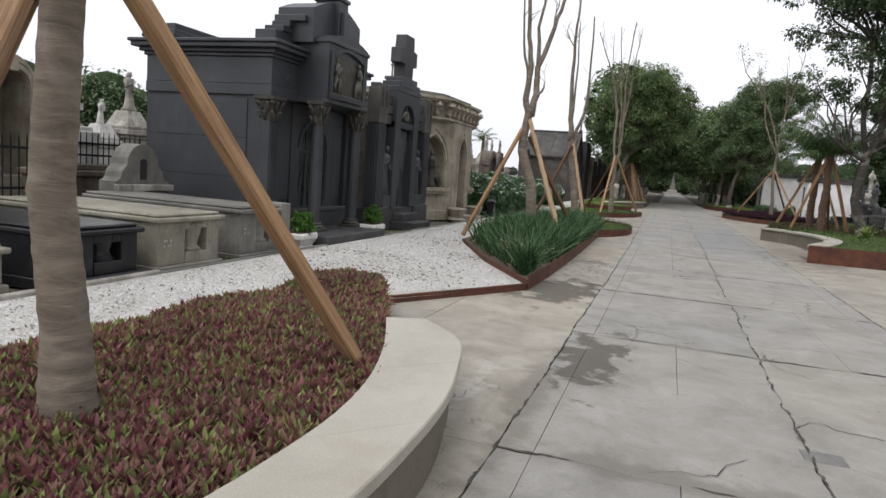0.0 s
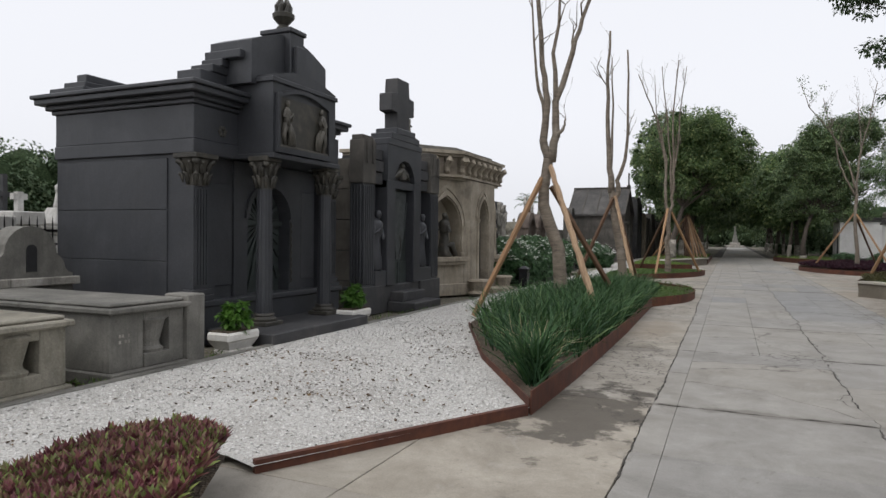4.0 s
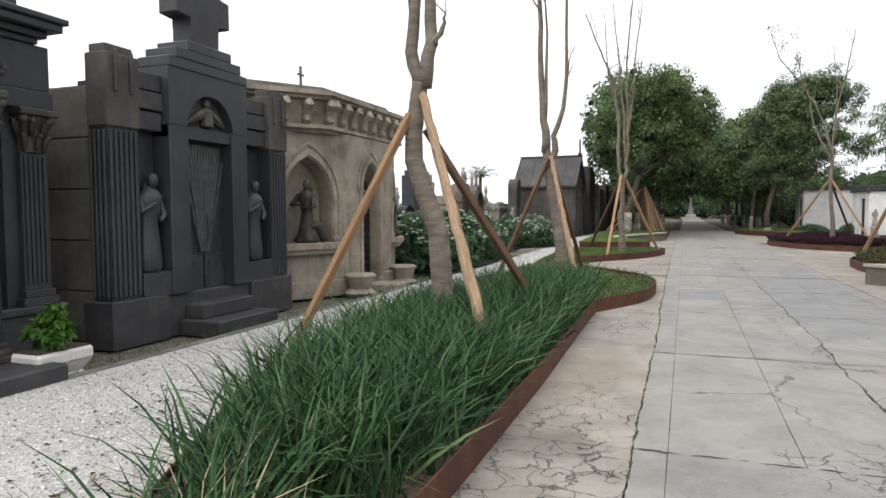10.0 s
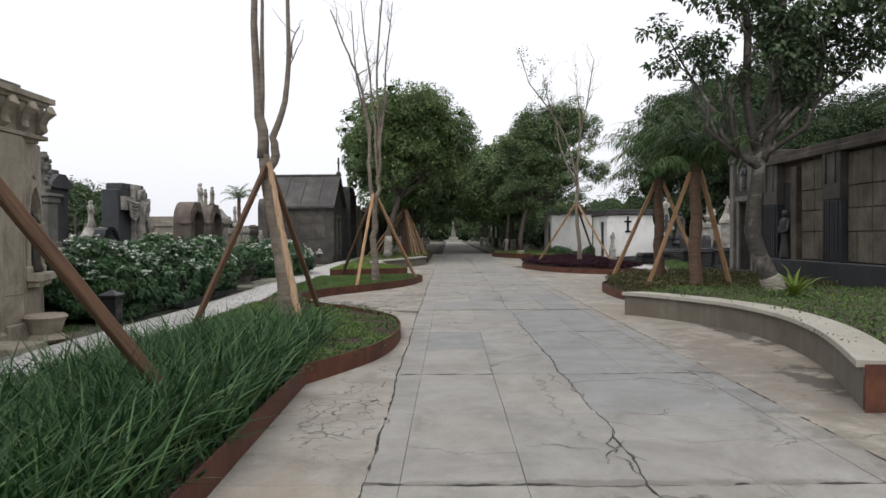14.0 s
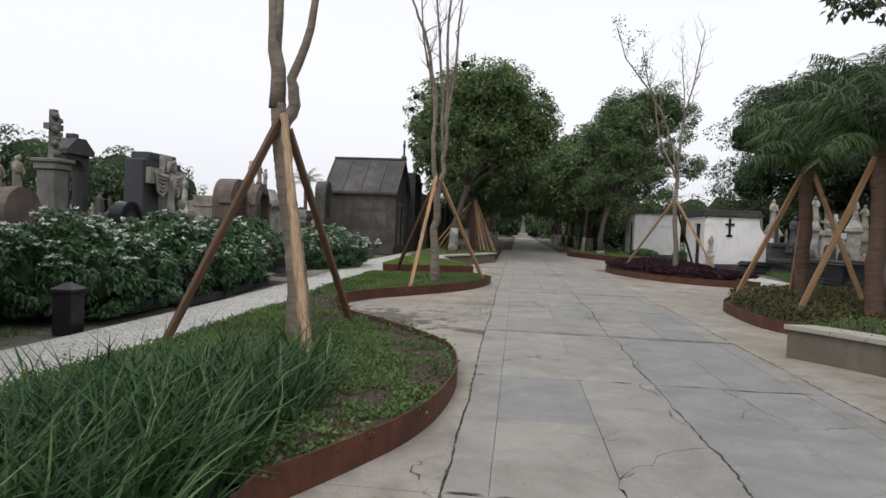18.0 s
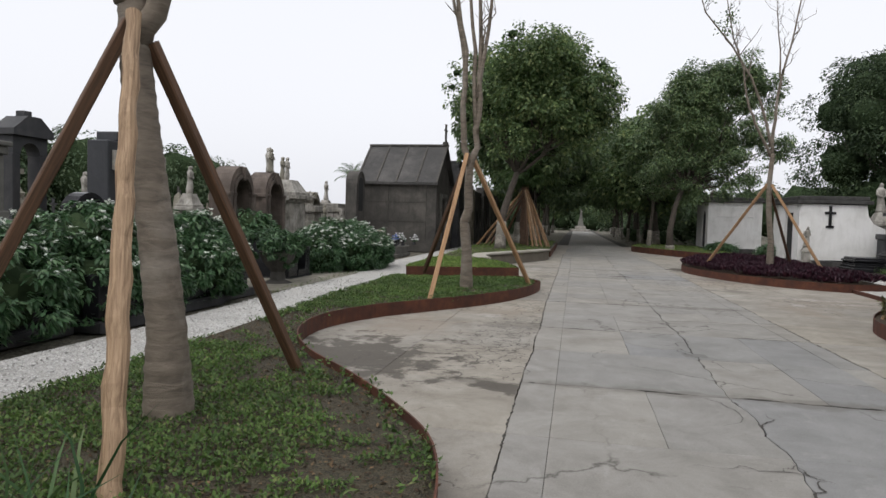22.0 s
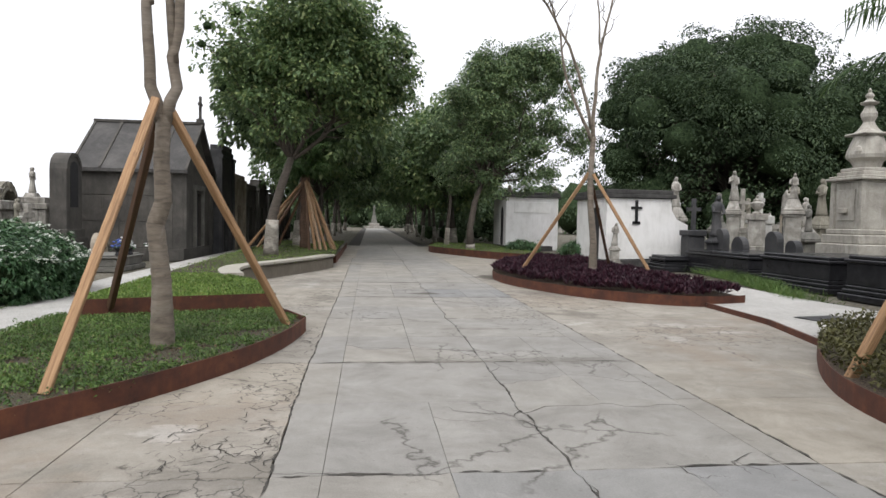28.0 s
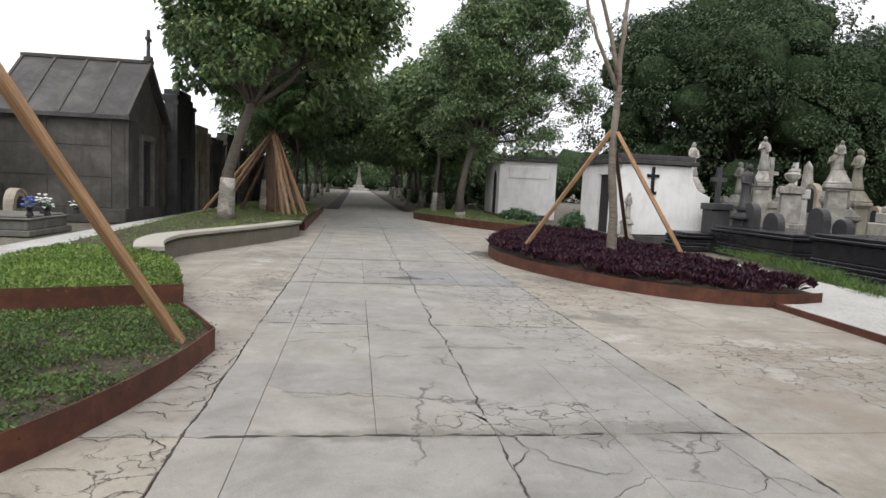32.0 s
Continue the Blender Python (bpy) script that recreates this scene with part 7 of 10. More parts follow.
def gothic_tomb():
    o = (-6.33, 19.05)
    t = thing("mausoleum", pose(*o, 0), "weathered beige limestone gothic mausoleum with pointed arches", "mausoleum")
    zt = 2.95
    inner = [(-1.0, -1.3), (-0.42, 0.1), (-0.42, 1.75), (-0.8, 2.6), (-2.5, 2.75), (-2.5, -1.5)]
    part("body", prism(B(), inner, 0, zt), BEIGE, t)
    a = math.degrees(math.atan2(1.55, 0.72))
    niche_face(t, pose(-0.72, -1.55, 0, 0, 0, a), 1.71, zt, False)
    niche_face(t, pose(0, 0, 0, 0, 0, 90), 1.86, zt, True)
    niche_face(t, pose(0, 1.86, 0, 0, 0, math.degrees(math.atan2(1.05, -0.38))), 1.117, zt, False)
    head = [(-1.05, -1.95), (0.02, -0.62), (-0.02, 2.5), (-2.6, 2.8), (-2.6, -1.95)]

    def grow(d):
        c = (-1.3, 0.45)
        out = []
        for x, y in head:
            s = 1 + d / max(0.5, math.hypot(x - c[0], y - c[1]))
            out.append((c[0] + (x - c[0]) * s, c[1] + (y - c[1]) * s))
        return out
    for d, z, h in ((-0.12, zt - 0.04, 0.06), (0.02, zt + 0.02, 0.06), (-0.14, zt + 0.08, 0.44), (0.05, zt + 0.52, 0.06), (0.14, zt + 0.58, 0.08)):
        part("cornice_course", prism(B(), grow(d), z, z + h), BEIGE, t)
    pts = grow(-0.12)
    for (x0, y0), (x1, y1) in list(zip(pts, pts[1:]))[:3]:
        L = math.hypot(x1 - x0, y1 - y0)
        k = max(3, int(L / 0.38))
        ang = math.degrees(math.atan2(y1 - y0, x1 - x0))
        for i in range(k + 1):
            q = i / k
            bm = slab(B(), [(-0.06, -0.02), (-0.06, 0.39), (0.06, 0.39), (0.06, -0.02)], -0.05, 0.06)
            tube(bm, [(0, -0.01, 0.0), (0, -0.07, 0.04), (0, -0.06, 0.12), (0, -0.10, 0.22), (0, -0.20, 0.30), (0, -0.17, 0.36)], [0.06, 0.075, 0.065, 0.07, 0.085, 0.06], 8)
            br = part("bracket", bm, BEIGE, t)
            br.matrix_local = pose(x0 + (x1 - x0) * q, y0 + (y1 - y0) * q, zt + 0.13, 0, 0, ang)
    part("roof", prism(B(), grow(-0.35), zt + 0.64, zt + 0.8), GREYST, t)
    bm = boxes((0.08, 0.5, 0, 0.75, 1.15, 0.14), bev=0.015)
    part("doorstep", bm, BEIGE, t)
    bm = lathe(B(), [(0.24, 0), (0.3, 0.05), (0.2, 0.12), (0.26, 0.3), (0.3, 0.36), (0.26, 0.4)], 0.3, -0.1, 14, 0.04)
    part("corner_urn", bm, BEIGE, t)
    bm = lathe(B(), [(0.24, 0), (0.3, 0.05), (0.2, 0.12), (0.26, 0.3), (0.3, 0.36), (0.26, 0.4)], 0.25, 1.95, 14, 0.04)
    part("corner_urn", bm, BEIGE, t)
    bm = figure(B(), -0.44, -0.74, 0.98, 1.12, 0.3, 1.4, 1.3)
    tube(bm, [(-0.38, -0.72, 1.25), (-0.26, -0.6, 1.3), (-0.2, -0.5, 1.0)], [0.1, 0.09, 0.07], 7)
    solo("statue", bm, BRONZE, pose(*o, 0), "seated dark bronze mourner in a gothic niche", "statue", "tomb statues", smooth=True)
    bm = figure(B(), -0.22, 2.42, 0.98, 0.9, 0.2, 1.2, 1.1)
    solo("statue", bm, BRONZE, pose(*o, 0), "dark bronze mourner in a gothic niche", "statue", "tomb statues", smooth=True)


black_temple(), deco_tomb(), gothic_tomb()
t = thing("monument", pose(-11.35, 25.45, 0, 0, 0, 90), "tall slender stone pillar with a thin cross", "monument")
part("pillar", frustum(boxes((-0.5, -0.5, -0.03, 0.5, 0.5, 0.8), (-0.4, -0.4, 0.8, 0.4, 0.4, 1.1), bev=0.02), 0, 0, 1.1, 5.05, 0.26, 0.26, 0.17, 0.17), GREYST, t)
part("cap", boxes((-0.24, -0.24, 5.05, 0.24, 0.24, 5.2), bev=0.02), GREYST, t)
part("cross", cross_bm(B(), 0, 0, 5.2, 0.72, 0.3, 0.06, 0.06), GREYST, t)


POTLEAF = foliage("potted_leaf", [(0, (0.0375, 0.0936, 0.0160)), (0.5, (0.0638, 0.1512, 0.0240)), (1, (0.1200, 0.2304, 0.0480))], 0.45, 0.3)


def planter(y, x, seed):
    t = thing("planter", LEFT(y, x), "cream cast-stone trough planter with a leafy green plant", "planter", "trough planters")
    bm = B()
    frustum(bm, 0, 0, 0.05, 0.15, 0.2, 0.11, 0.27, 0.16)
    bm2 = boxes((-0.29, -0.18, 0.15, 0.29, 0.18, 0.27), bev=0.025)
    part("trough", bm, CAST, t)
    part("rim", bm2, CAST, t)
    part("foot", boxes((-0.22, -0.13, 0.0, 0.22, 0.13, 0.05), bev=0.012), CAST, t)
    part("soil", boxes((-0.26, -0.15, 0.272, 0.26, 0.15, 0.285)), SOIL, t)
    r = np.random.default_rng(seed)
    V, F = clump_leaves([(0, 0, 0.44, 0.13), (0.05, 0, 0.56, 0.12), (-0.07, 0.03, 0.40, 0.12), (0.0, -0.08, 0.38, 0.1)], 620, 0.085, r, 9, 1.0)
    lf = new("plant", np_mesh("plant", V, F, POTLEAF))
    lf.parent = t


planter(9.74, -5.86, 401)
planter(12.6, -5.86, 402)


def box_tomb(y, x, w, d, h, mat, label, urn=True, post=False, step=0.1):
    """A low chest tomb: base, chest with a niche and urn at the front, overhanging lid."""
    t = thing("tomb", LEFT(y, x), label, "tomb", "chest tombs")
    part("base", boxes((-0.03, -0.06, -0.03, w + 0.03, d, step), bev=0.015), mat, t)
    n0, n1 = w * 0.42, w * 0.78
    parts("chest_block", [(0, 0, step, n0, d, h - 0.1), (n1, 0, step, w, d, h - 0.1)], mat, t, 0.008)
    part("niche_back", boxes((n0, 0.25, step, n1, d, h - 0.1), bev=0.008), mat, t)
    part("lintel", boxes((n0, 0, h - 0.2, n1, 0.25, h - 0.1), bev=0.008), mat, t)
    part("sill", boxes((n0, -0.02, step, n1, 0.26, step + 0.14), bev=0.008), mat, t)
    part("lid", boxes((-0.05, -0.07, h - 0.1, w + 0.05, d + 0.03, h - 0.04), (0.0, 0.0, h - 0.04, w, d, h), bev=0.015), mat, t)
    if urn:
        bm = lathe(B(), [(0.15, 0), (0.16, 0.03), (0.12, 0.06), (0.115, 0.1), (0.14, 0.2), (0.165, 0.3), (0.185, 0.34), (0.15, 0.36)], (n0 + n1) / 2, 0.13, 18, 0, step + 0.14)
        part("urn", bm, mat, t)
        part("inscription", boxes(*[(0.10 + 0.035 * k, -0.004, h - 0.34 - 0.06 * q, 0.10 + 0.035 * k + 0.024, 0.0, h - 0.31 - 0.06 * q) for q in (0, 1) for k in range(4 + q) if (k + q) % 3 != 2]), MARBLE, t, "worn pale lettering")
    if post:
        part("post", boxes((w, -0.06, 0, w + 0.26, 0.3, h + 0.03), bev=0.015), mat, t)
    return t


box_tomb(6.2, -5.66, 1.12, 2.7, 0.73, TOMB, "stained grey-beige cement chest tomb with an urn niche")
box_tomb(7.78, -5.66, 0.94, 2.85, 0.78, GREYST, "weathered grey granite chest tomb with an urn niche", True, True)
box_tomb(4.9, -5.72, 1.05, 2.2, 0.64, POLISHED, "polished black granite chest tomb with an urn niche")
box_tomb(2.9, -5.95, 1.6, 2.2, 0.5, TOMB, "low stained cement chest tomb", False)
box_tomb(0.6, -5.95, 1.6, 2.2, 0.6, GREYST, "low weathered granite chest tomb", False)
bm = boxes((0, 0, 0, 4.6, 0.09, 0.1), bev=0.012)
tagged(part("kerb", bm, MARBLE, None), "pale stone kerb between graves and gravel", "kerb", "", "structure").matrix_world = LEFT(1.5, -5.5)
bm = boxes((0, 0, 0, 13.5, 0.09, 0.075), bev=0.012)
tagged(part("kerb", bm, GREYST, None), "worn stone kerb between graves and gravel", "kerb", "", "structure").matrix_world = LEFT(6.1, -5.5)


# ---- smaller graves ----
def headstone(m, w, h, mat, label, d=0.22, niche=True):
    t = thing("headstone", m, label, "headstone", "round-topped headstones")
    parts("base_course", [(-w * 0.65, -0.12, 0, w * 0.65, d + 0.12, h * 0.22), (-w * 0.58, -0.06, h * 0.22, w * 0.58, d + 0.06, h * 0.3)], mat, t, 0.015)
    r = w / 2
    part("stone", arch_panel(B(), 0, h * 0.3, h - r, r, 0, d), mat, t)
    if niche:
        # flat panel with no recess; on most stones its dark colour paints the shade
        part("niche", arch_panel(B(), 0, h * 0.5, h - r, r * 0.5, -0.012, 0.0), SHADOW if mat is not MARBLE else GREYST, t)
        part("band", arch_band(B(), 0, h - r, r * 0.8, r * 0.2, -0.03, 0.0), mat, t)
    return t


def cross_stone(m, h, mat, label, ped=0.5, w=0.5):
    t = thing("grave_cross", m, label, "cross", "grave crosses")
    parts("pedestal_course", [(-0.4, -0.4, 0, 0.4, 0.4, h * ped * 0.25), (-0.3, -0.3, h * ped * 0.25, 0.3, 0.3, h * ped * 0.85), (-0.35, -0.35, h * ped * 0.85, 0.35, 0.35, h * ped)], mat, t, 0.02)
    part("cross", cross_bm(B(), 0, 0, h * ped, h * (1 - ped), w, 0.13, 0.12), mat, t)
    return t


def statue_stone(m, h, mat, label, fig=0.4, wide=1.0, base=0.42):
    t = thing("monument", m, label, "monument", "statue monuments")
    z = h * (1 - fig)
    for a, z0, z1 in ((1.0, 0, 0.14), (0.88, 0.14, 0.2), (0.8, 0.2, 0.24), (0.68, 0.24, 0.7), (0.78, 0.7, 0.74), (0.92, 0.74, 0.8), (0.84, 0.8, 0.84)):
        part("pedestal_course", boxes((-base * a, -base * a, z * z0, base * a, base * a, z * z1), bev=0.018), mat, t)
    part("pedestal_cap", frustum(B(), 0, 0, z * 0.84, z, base * 0.74, base * 0.74, base * 0.4, base * 0.4), mat, t)
    bm = figure(B(), 0, 0, 0, h * fig, 0.15, 1.0, wide)
    s = solo("statue", bm, mat, m @ pose(0, 0, z), "weathered standing stone figure on a pedestal", "statue", "grave statues", smooth=True)
    return t


def obelisk(m, h, mat, label, b=0.32):
    t = thing("obelisk", m, label, "obelisk", "obelisks")
    part("pedestal", boxes((-b * 1.3, -b * 1.3, 0, b * 1.3, b * 1.3, h * 0.12), (-b, -b, h * 0.12, b, b, h * 0.34), (-b * 1.15, -b * 1.15, h * 0.34, b * 1.15, b * 1.15, h * 0.38), bev=0.02), mat, t)
    bm = frustum(B(), 0, 0, h * 0.38, h * 0.92, b * 0.7, b * 0.7, b * 0.42, b * 0.42)
    frustum(bm, 0, 0, h * 0.92, h, b * 0.42, b * 0.42, 0.02, 0.02)
    part("shaft", bm, mat, t)
    return t


def urn_stone(m, h, mat, label, b=0.35):
    t = thing("monument", m, label, "monument", "urn monuments")
    z = h * 0.62
    part("pedestal", boxes((-b * 1.2, -b * 1.2, 0, b * 1.2, b * 1.2, z * 0.25), (-b * 0.85, -b * 0.85, z * 0.25, b * 0.85, b * 0.85, z * 0.85), (-b * 1.05, -b * 1.05, z * 0.85, b * 1.05, b * 1.05, z), bev=0.02), mat, t)
    part("urn", lathe(B(), [(0.14, 0), (0.16, 0.03), (0.06, 0.1), (0.2, 0.24), (0.24, 0.36), (0.12, 0.44), (0.14, 0.47), (0.05, 0.55), (0.06, 0.6), (0.01, 0.66)], 0, 0, 14, 0, z), mat, t)
    return t


def slab_tomb(m, w, d, h, mat, label):
    t = thing("tomb", m, label, "tomb", "slab tombs")
    part("base", boxes((-w / 2 - 0.08, -0.08, -0.03, w / 2 + 0.08, d + 0.08, h * 0.25), bev=0.015), mat, t)
    part("chest", boxes((-w / 2, 0, h * 0.25, w / 2, d, h * 0.8), bev=0.02), mat, t)
    part("lid", boxes((-w / 2 - 0.06, -0.06, h * 0.8, w / 2 + 0.06, d + 0.06, h * 0.9), (-w / 2 + 0.05, 0.05, h * 0.9, w / 2 - 0.05, d - 0.05, h), bev=0.02), mat, t)
    return t


def aedicule(m, w, h, d, mat, label, statue=True):
    """A small canopy tomb: side walls, arched front, rounded back, a figure inside."""
    t = thing("canopy_tomb", m, label, "tomb", "canopy tombs")
    r = w * 0.32
    zs = h - r - 0.25 * w
    part("base", boxes((-w / 2 - 0.1, -0.1, 0, w / 2 + 0.1, d + 0.1, h * 0.1), (-w / 2 - 0.05, -0.05, h * 0.1, w / 2 + 0.05, d + 0.05, h * 0.28), bev=0.02), mat, t)
    parts("wall", [(-w / 2, 0, h * 0.28, -r, d, zs), (r, 0, h * 0.28, w / 2, d, zs), (-r, d - 0.15, h * 0.28, r, d, zs)], mat, t)
    R = w / 2
    top = [(-R, zs)] + [(-R * math.cos(math.pi * k / 12), zs + (h - zs) * math.sin(math.pi * k / 12)) for k in range(1, 12)] + [(R, zs)]
    bm = slab(B(), top + arch(0, zs, r)[::-1], 0, d)
    part("vault", bm, mat, t)
    part("back", arch_panel(B(), 0, h * 0.28, zs, r, d - 0.2, d - 0.16), mat, t)
    bm = arch_band(B(), 0, zs, r + 0.01, 0.09, -0.06, 0.0)
    for s in (-1, 1):
        lathe(bm, [(0.09, 0), (0.06, 0.06), (0.055, zs - h * 0.28 - 0.1), (0.09, zs - h * 0.28)], s * (r + 0.06), -0.03, 10, 0, h * 0.28)
    part("arch_moulding", bm, mat, t)
    part("outer_moulding", arch_band(B(), 0, zs, r + 0.13, 0.05, -0.035, 0.0), mat, t)
    for s in (-1, 1):
        part("impost", boxes((s * (w / 2 - 0.04) - 0.12, -0.05, zs - 0.06, s * (w / 2 - 0.04) + 0.12, d * 0.6, zs + 0.04), bev=0.012), mat, t)
        part("outer_pier", boxes((s * (w / 2 - 0.03) - 0.06, -0.04, h * 0.28, s * (w / 2 - 0.03) + 0.06, 0.12, zs - 0.06), bev=0.012), mat, t)
    part("keystone", boxes((-0.07, -0.1, h - 0.25 * w - 0.06, 0.07, 0.02, h - 0.02), bev=0.015), mat, t)
    if statue:
        solo("statue", figure(B(), 0, d * 0.45, h * 0.28, h * 0.42, 0.1, 1.0), BRONZE, m, "dark figure standing under a stone canopy", "statue", "grave statues", smooth=True)
    return t


# beside the gravel walk, past the gothic tomb
t = thing("stone_post", pose(-5.9, 22.5, 0), "black granite bollard with a pyramid cap", "bollard")
part("shaft", boxes((-0.13, -0.13, -0.03, 0.13, 0.13, 0.5), bev=0.015), POLISHED, t)
part("cap", frustum(boxes((-0.15, -0.15, 0.5, 0.15, 0.15, 0.54)), 0, 0, 0.54, 0.62, 0.15, 0.15, 0.02, 0.02), POLISHED, t)
for y, w, x in ((21.4, 1.0, -7.1), (23.7, 1.6, -6.3), (25.65, 1.1, -6.02), (27.35, 1.1, -6.15), (28.75, 1.0, -6.3)):
    t = thing("tomb", LEFT(y, x), "low black granite grave enclosure beside the gravel", "tomb", "black enclosures")
    part("panel", boxes((0, 0, 0.05, w, 0.14, 0.62), bev=0.012), POLISHED, t)
    part("pier", boxes((-0.12, -0.05, -0.03, 0.1, 0.2, 0.68), bev=0.015), POLISHED, t)
    part("plinth", boxes((-0.15, -0.1, -0.03, w + 0.1, 1.9, 0.12), bev=0.015), BLACKROUGH, t)
t = thing("urn_planter", pose(-6.4, 31.2, 0), "tall grey stone urn planter with a leafy shrub", "planter")
part("urn", lathe(B(), [(0.3, 0), (0.32, 0.06), (0.16, 0.14), (0.14, 0.3), (0.3, 0.5), (0.36, 0.66), (0.38, 0.7), (0.34, 0.72)], 0, 0, 16), DARKST, t)
r_ = np.random.default_rng(411)
V, F = clump_leaves([(0, 0, 0.85, 0.36), (0.2, 0.35, 0.86, 0.3), (-0.25, -0.4, 0.86, 0.3), (0.1, -0.62, 0.8, 0.26), (0.1, 0.6, 0.78, 0.26), (0.2, 0.0, 0.7, 0.3)], 5200, 0.07, r_, 16, 0.85)
lf = new("plant", np_mesh("plant", V, F, SHRUB))
lf.parent = t
box_tomb(32.05, -6.55, 1.15, 2.4, 1.0, POLISHED, "polished black granite chest tomb with relief panels", False)
tagged(part("grave_paving", boxes((-7.4, 29.9, -0.04, -5.75, 34.4, 0.07), bev=0.01), TOMB, None), "worn cement paving in front of graves", "paving", "", "structure")
box_tomb(30.0, -8.2, 1.3, 1.2, 0.9, POLISHED, "black granite grave with a rounded head", False)
headstone(LEFT(29.9, -9.75), 0.9, 1.8, POLISHED, "round-topped black granite headstone with an arched niche", 0.3)


def crucifix_slab():
    t = thing("tomb_slab", LEFT(31.38, -9.8), "black stepped slab tomb with a pale carved crucifix", "tomb")
    part("slab", boxes((-0.92, 0, 0, 0.92, 0.5, 2.9), (-0.66, 0.0, 2.9, 0.66, 0.5, 3.1), bev=0.02), BLACK, t)
    part("base", boxes((-1.15, -0.5, -0.03, 1.15, 0.6, 0.7), bev=0.02), BLACK, t)
    part("stone_cross", slab(B(), [(-0.19, 0.7), (-0.19, 2.3), (-0.8, 2.3), (-0.8, 2.7), (-0.19, 2.7), (-0.19, 3.06), (0.19, 3.06), (0.19, 2.7), (0.8, 2.7), (0.8, 2.3), (0.19, 2.3), (0.19, 0.7)], -0.14, 0.0), MARBLE, t)
    bm = figure(B(), 0, -0.2, 1.2, 1.68, 0, 0, 0.55)
    for v in bm.verts:
        v.co.x *= 0.6
    for s in (-1, 1):
        tube(bm, [(0, -0.2, 2.52), (s * 0.35, -0.2, 2.5), (s * 0.7, -0.18, 2.6)], [0.075, 0.05, 0.03], 6)
    tube(bm, [(-0.13, -0.22, 2.62), (-0.1, -0.25, 2.86), (0.05, -0.26, 2.9), (0.15, -0.24, 2.72), (0.15, -0.22, 2.5)], [0.06, 0.075, 0.08, 0.06, 0.04], 8)
    part("carved_figure", bm, MARBLE, t, smooth=True)
    for s in (-1, 1):
        for k in range(5):
            dip = 0.05 + 0.085 * k
            part("drapery_fold", tube(B(), [(s * (0.72 - 0.04 * k), -0.17, 2.58 - 0.02 * k), (s * 0.56, -0.18, 2.52 - dip), (s * 0.38, -0.19, 2.49 - 1.25 * dip), (s * 0.2, -0.19, 2.48 - dip), (s * 0.08, -0.2, 2.5 - 0.6 * dip)], [0.022, 0.036, 0.042, 0.036, 0.022], 6), MARBLE, t, smooth=True)
    part("ledge", boxes((-1.0, -0.3, 0.7, 1.0, 0.0, 0.86), bev=0.02), BLACK, t)


crucifix_slab()


def bust(m, label):
    """Head and shoulders on a plain pier."""
    t = thing("monument", m, label, "monument")
    part("pier", boxes((-0.26, -0.2, 0, 0.26, 0.2, 1.28), (-0.3, -0.24, 1.28, 0.3, 0.24, 1.36), bev=0.02), BLACKROUGH, t)
    bm = lathe(B(), [(0.13, 0), (0.24, 0.05), (0.27, 0.14), (0.22, 0.22), (0.09, 0.27), (0.07, 0.31), (0.1, 0.36), (0.115, 0.44), (0.1, 0.52), (0.05, 0.565), (0.01, 0.575)], 0, 0, 18)
    for v in bm.verts:
        v.co.y *= 0.72 if v.co.z < 0.28 else 1.0
    solo("statue", bm, TOMB, m @ pose(0, 0, 1.36), "weathered stone bust on a dark pier", "statue", "grave statues", smooth=True)
    return t


bust(LEFT(31.6, -9.4), "dark stone pier carrying a weathered bust")


def cross_column():
    t = thing("monument", LEFT(28.45, -10.7), "grey stone pedestal with a carved cross and climbing ivy", "monument")
    part("base", boxes((-0.62, -0.62, 0, 0.62, 0.62, 0.9), (-0.5, -0.5, 0.9, 0.5, 0.5, 1.25), bev=0.03), GREYST, t)
    part("pedestal", boxes((-0.22, -0.22, 1.25, 0.22, 0.22, 2.4), (-0.28, -0.28, 1.25, 0.28, 0.28, 1.4), (-0.32, -0.32, 2.55, 0.32, 0.32, 2.64), (-0.27, -0.27, 2.4, 0.27, 0.27, 2.55), bev=0.02), GREYST, t)
    part("cross", cross_bm(B(), 0, 0, 2.62, 1.1, 0.46, 0.13, 0.13), GREYST, t)
    for k in range(9):
        part("carved_ivy", lathe(B(), [(0.01, 0), (0.09, 0.05), (0.08, 0.12), (0.01, 0.17)], 0.07 * math.sin(k * 2.1), -0.08, 7, 0, 2.7 + 0.1 * k), GREYST, t, smooth=True)


cross_column()


def gabled_arch(m, w, h, d, mat, label):
    """A free-standing arch on two piers under a small gable with a block on its ridge."""
    t = thing("canopy_tomb", m, label, "tomb", "canopy tombs")
    r = w * 0.28
    zs = h - r - 0.62
    part("base", boxes((-w / 2 - 0.12, -0.12, 0, w / 2 + 0.12, d + 0.12, 0.9), bev=0.02), mat, t)
    parts("pier", [(-w / 2, 0, 0.9, -r, d, zs), (r, 0, 0.9, w / 2, d, zs)], mat, t, 0.015)
    part("arch_head", spandrel(B(), -w / 2, w / 2, zs, h - 0.5, 0, r, 0, d), mat, t)
    part("gable", slab(B(), [(-w / 2 - 0.07, h - 0.5), (-w / 2 - 0.07, h - 0.38), (-0.16, h - 0.1), (0.16, h - 0.1), (w / 2 + 0.07, h - 0.38), (w / 2 + 0.07, h - 0.5)], -0.1, d + 0.1), mat, t)
    part("ridge_block", boxes((-0.1, 0.05, h - 0.1, 0.1, d - 0.05, h + 0.02), bev=0.015), mat, t)
    return t


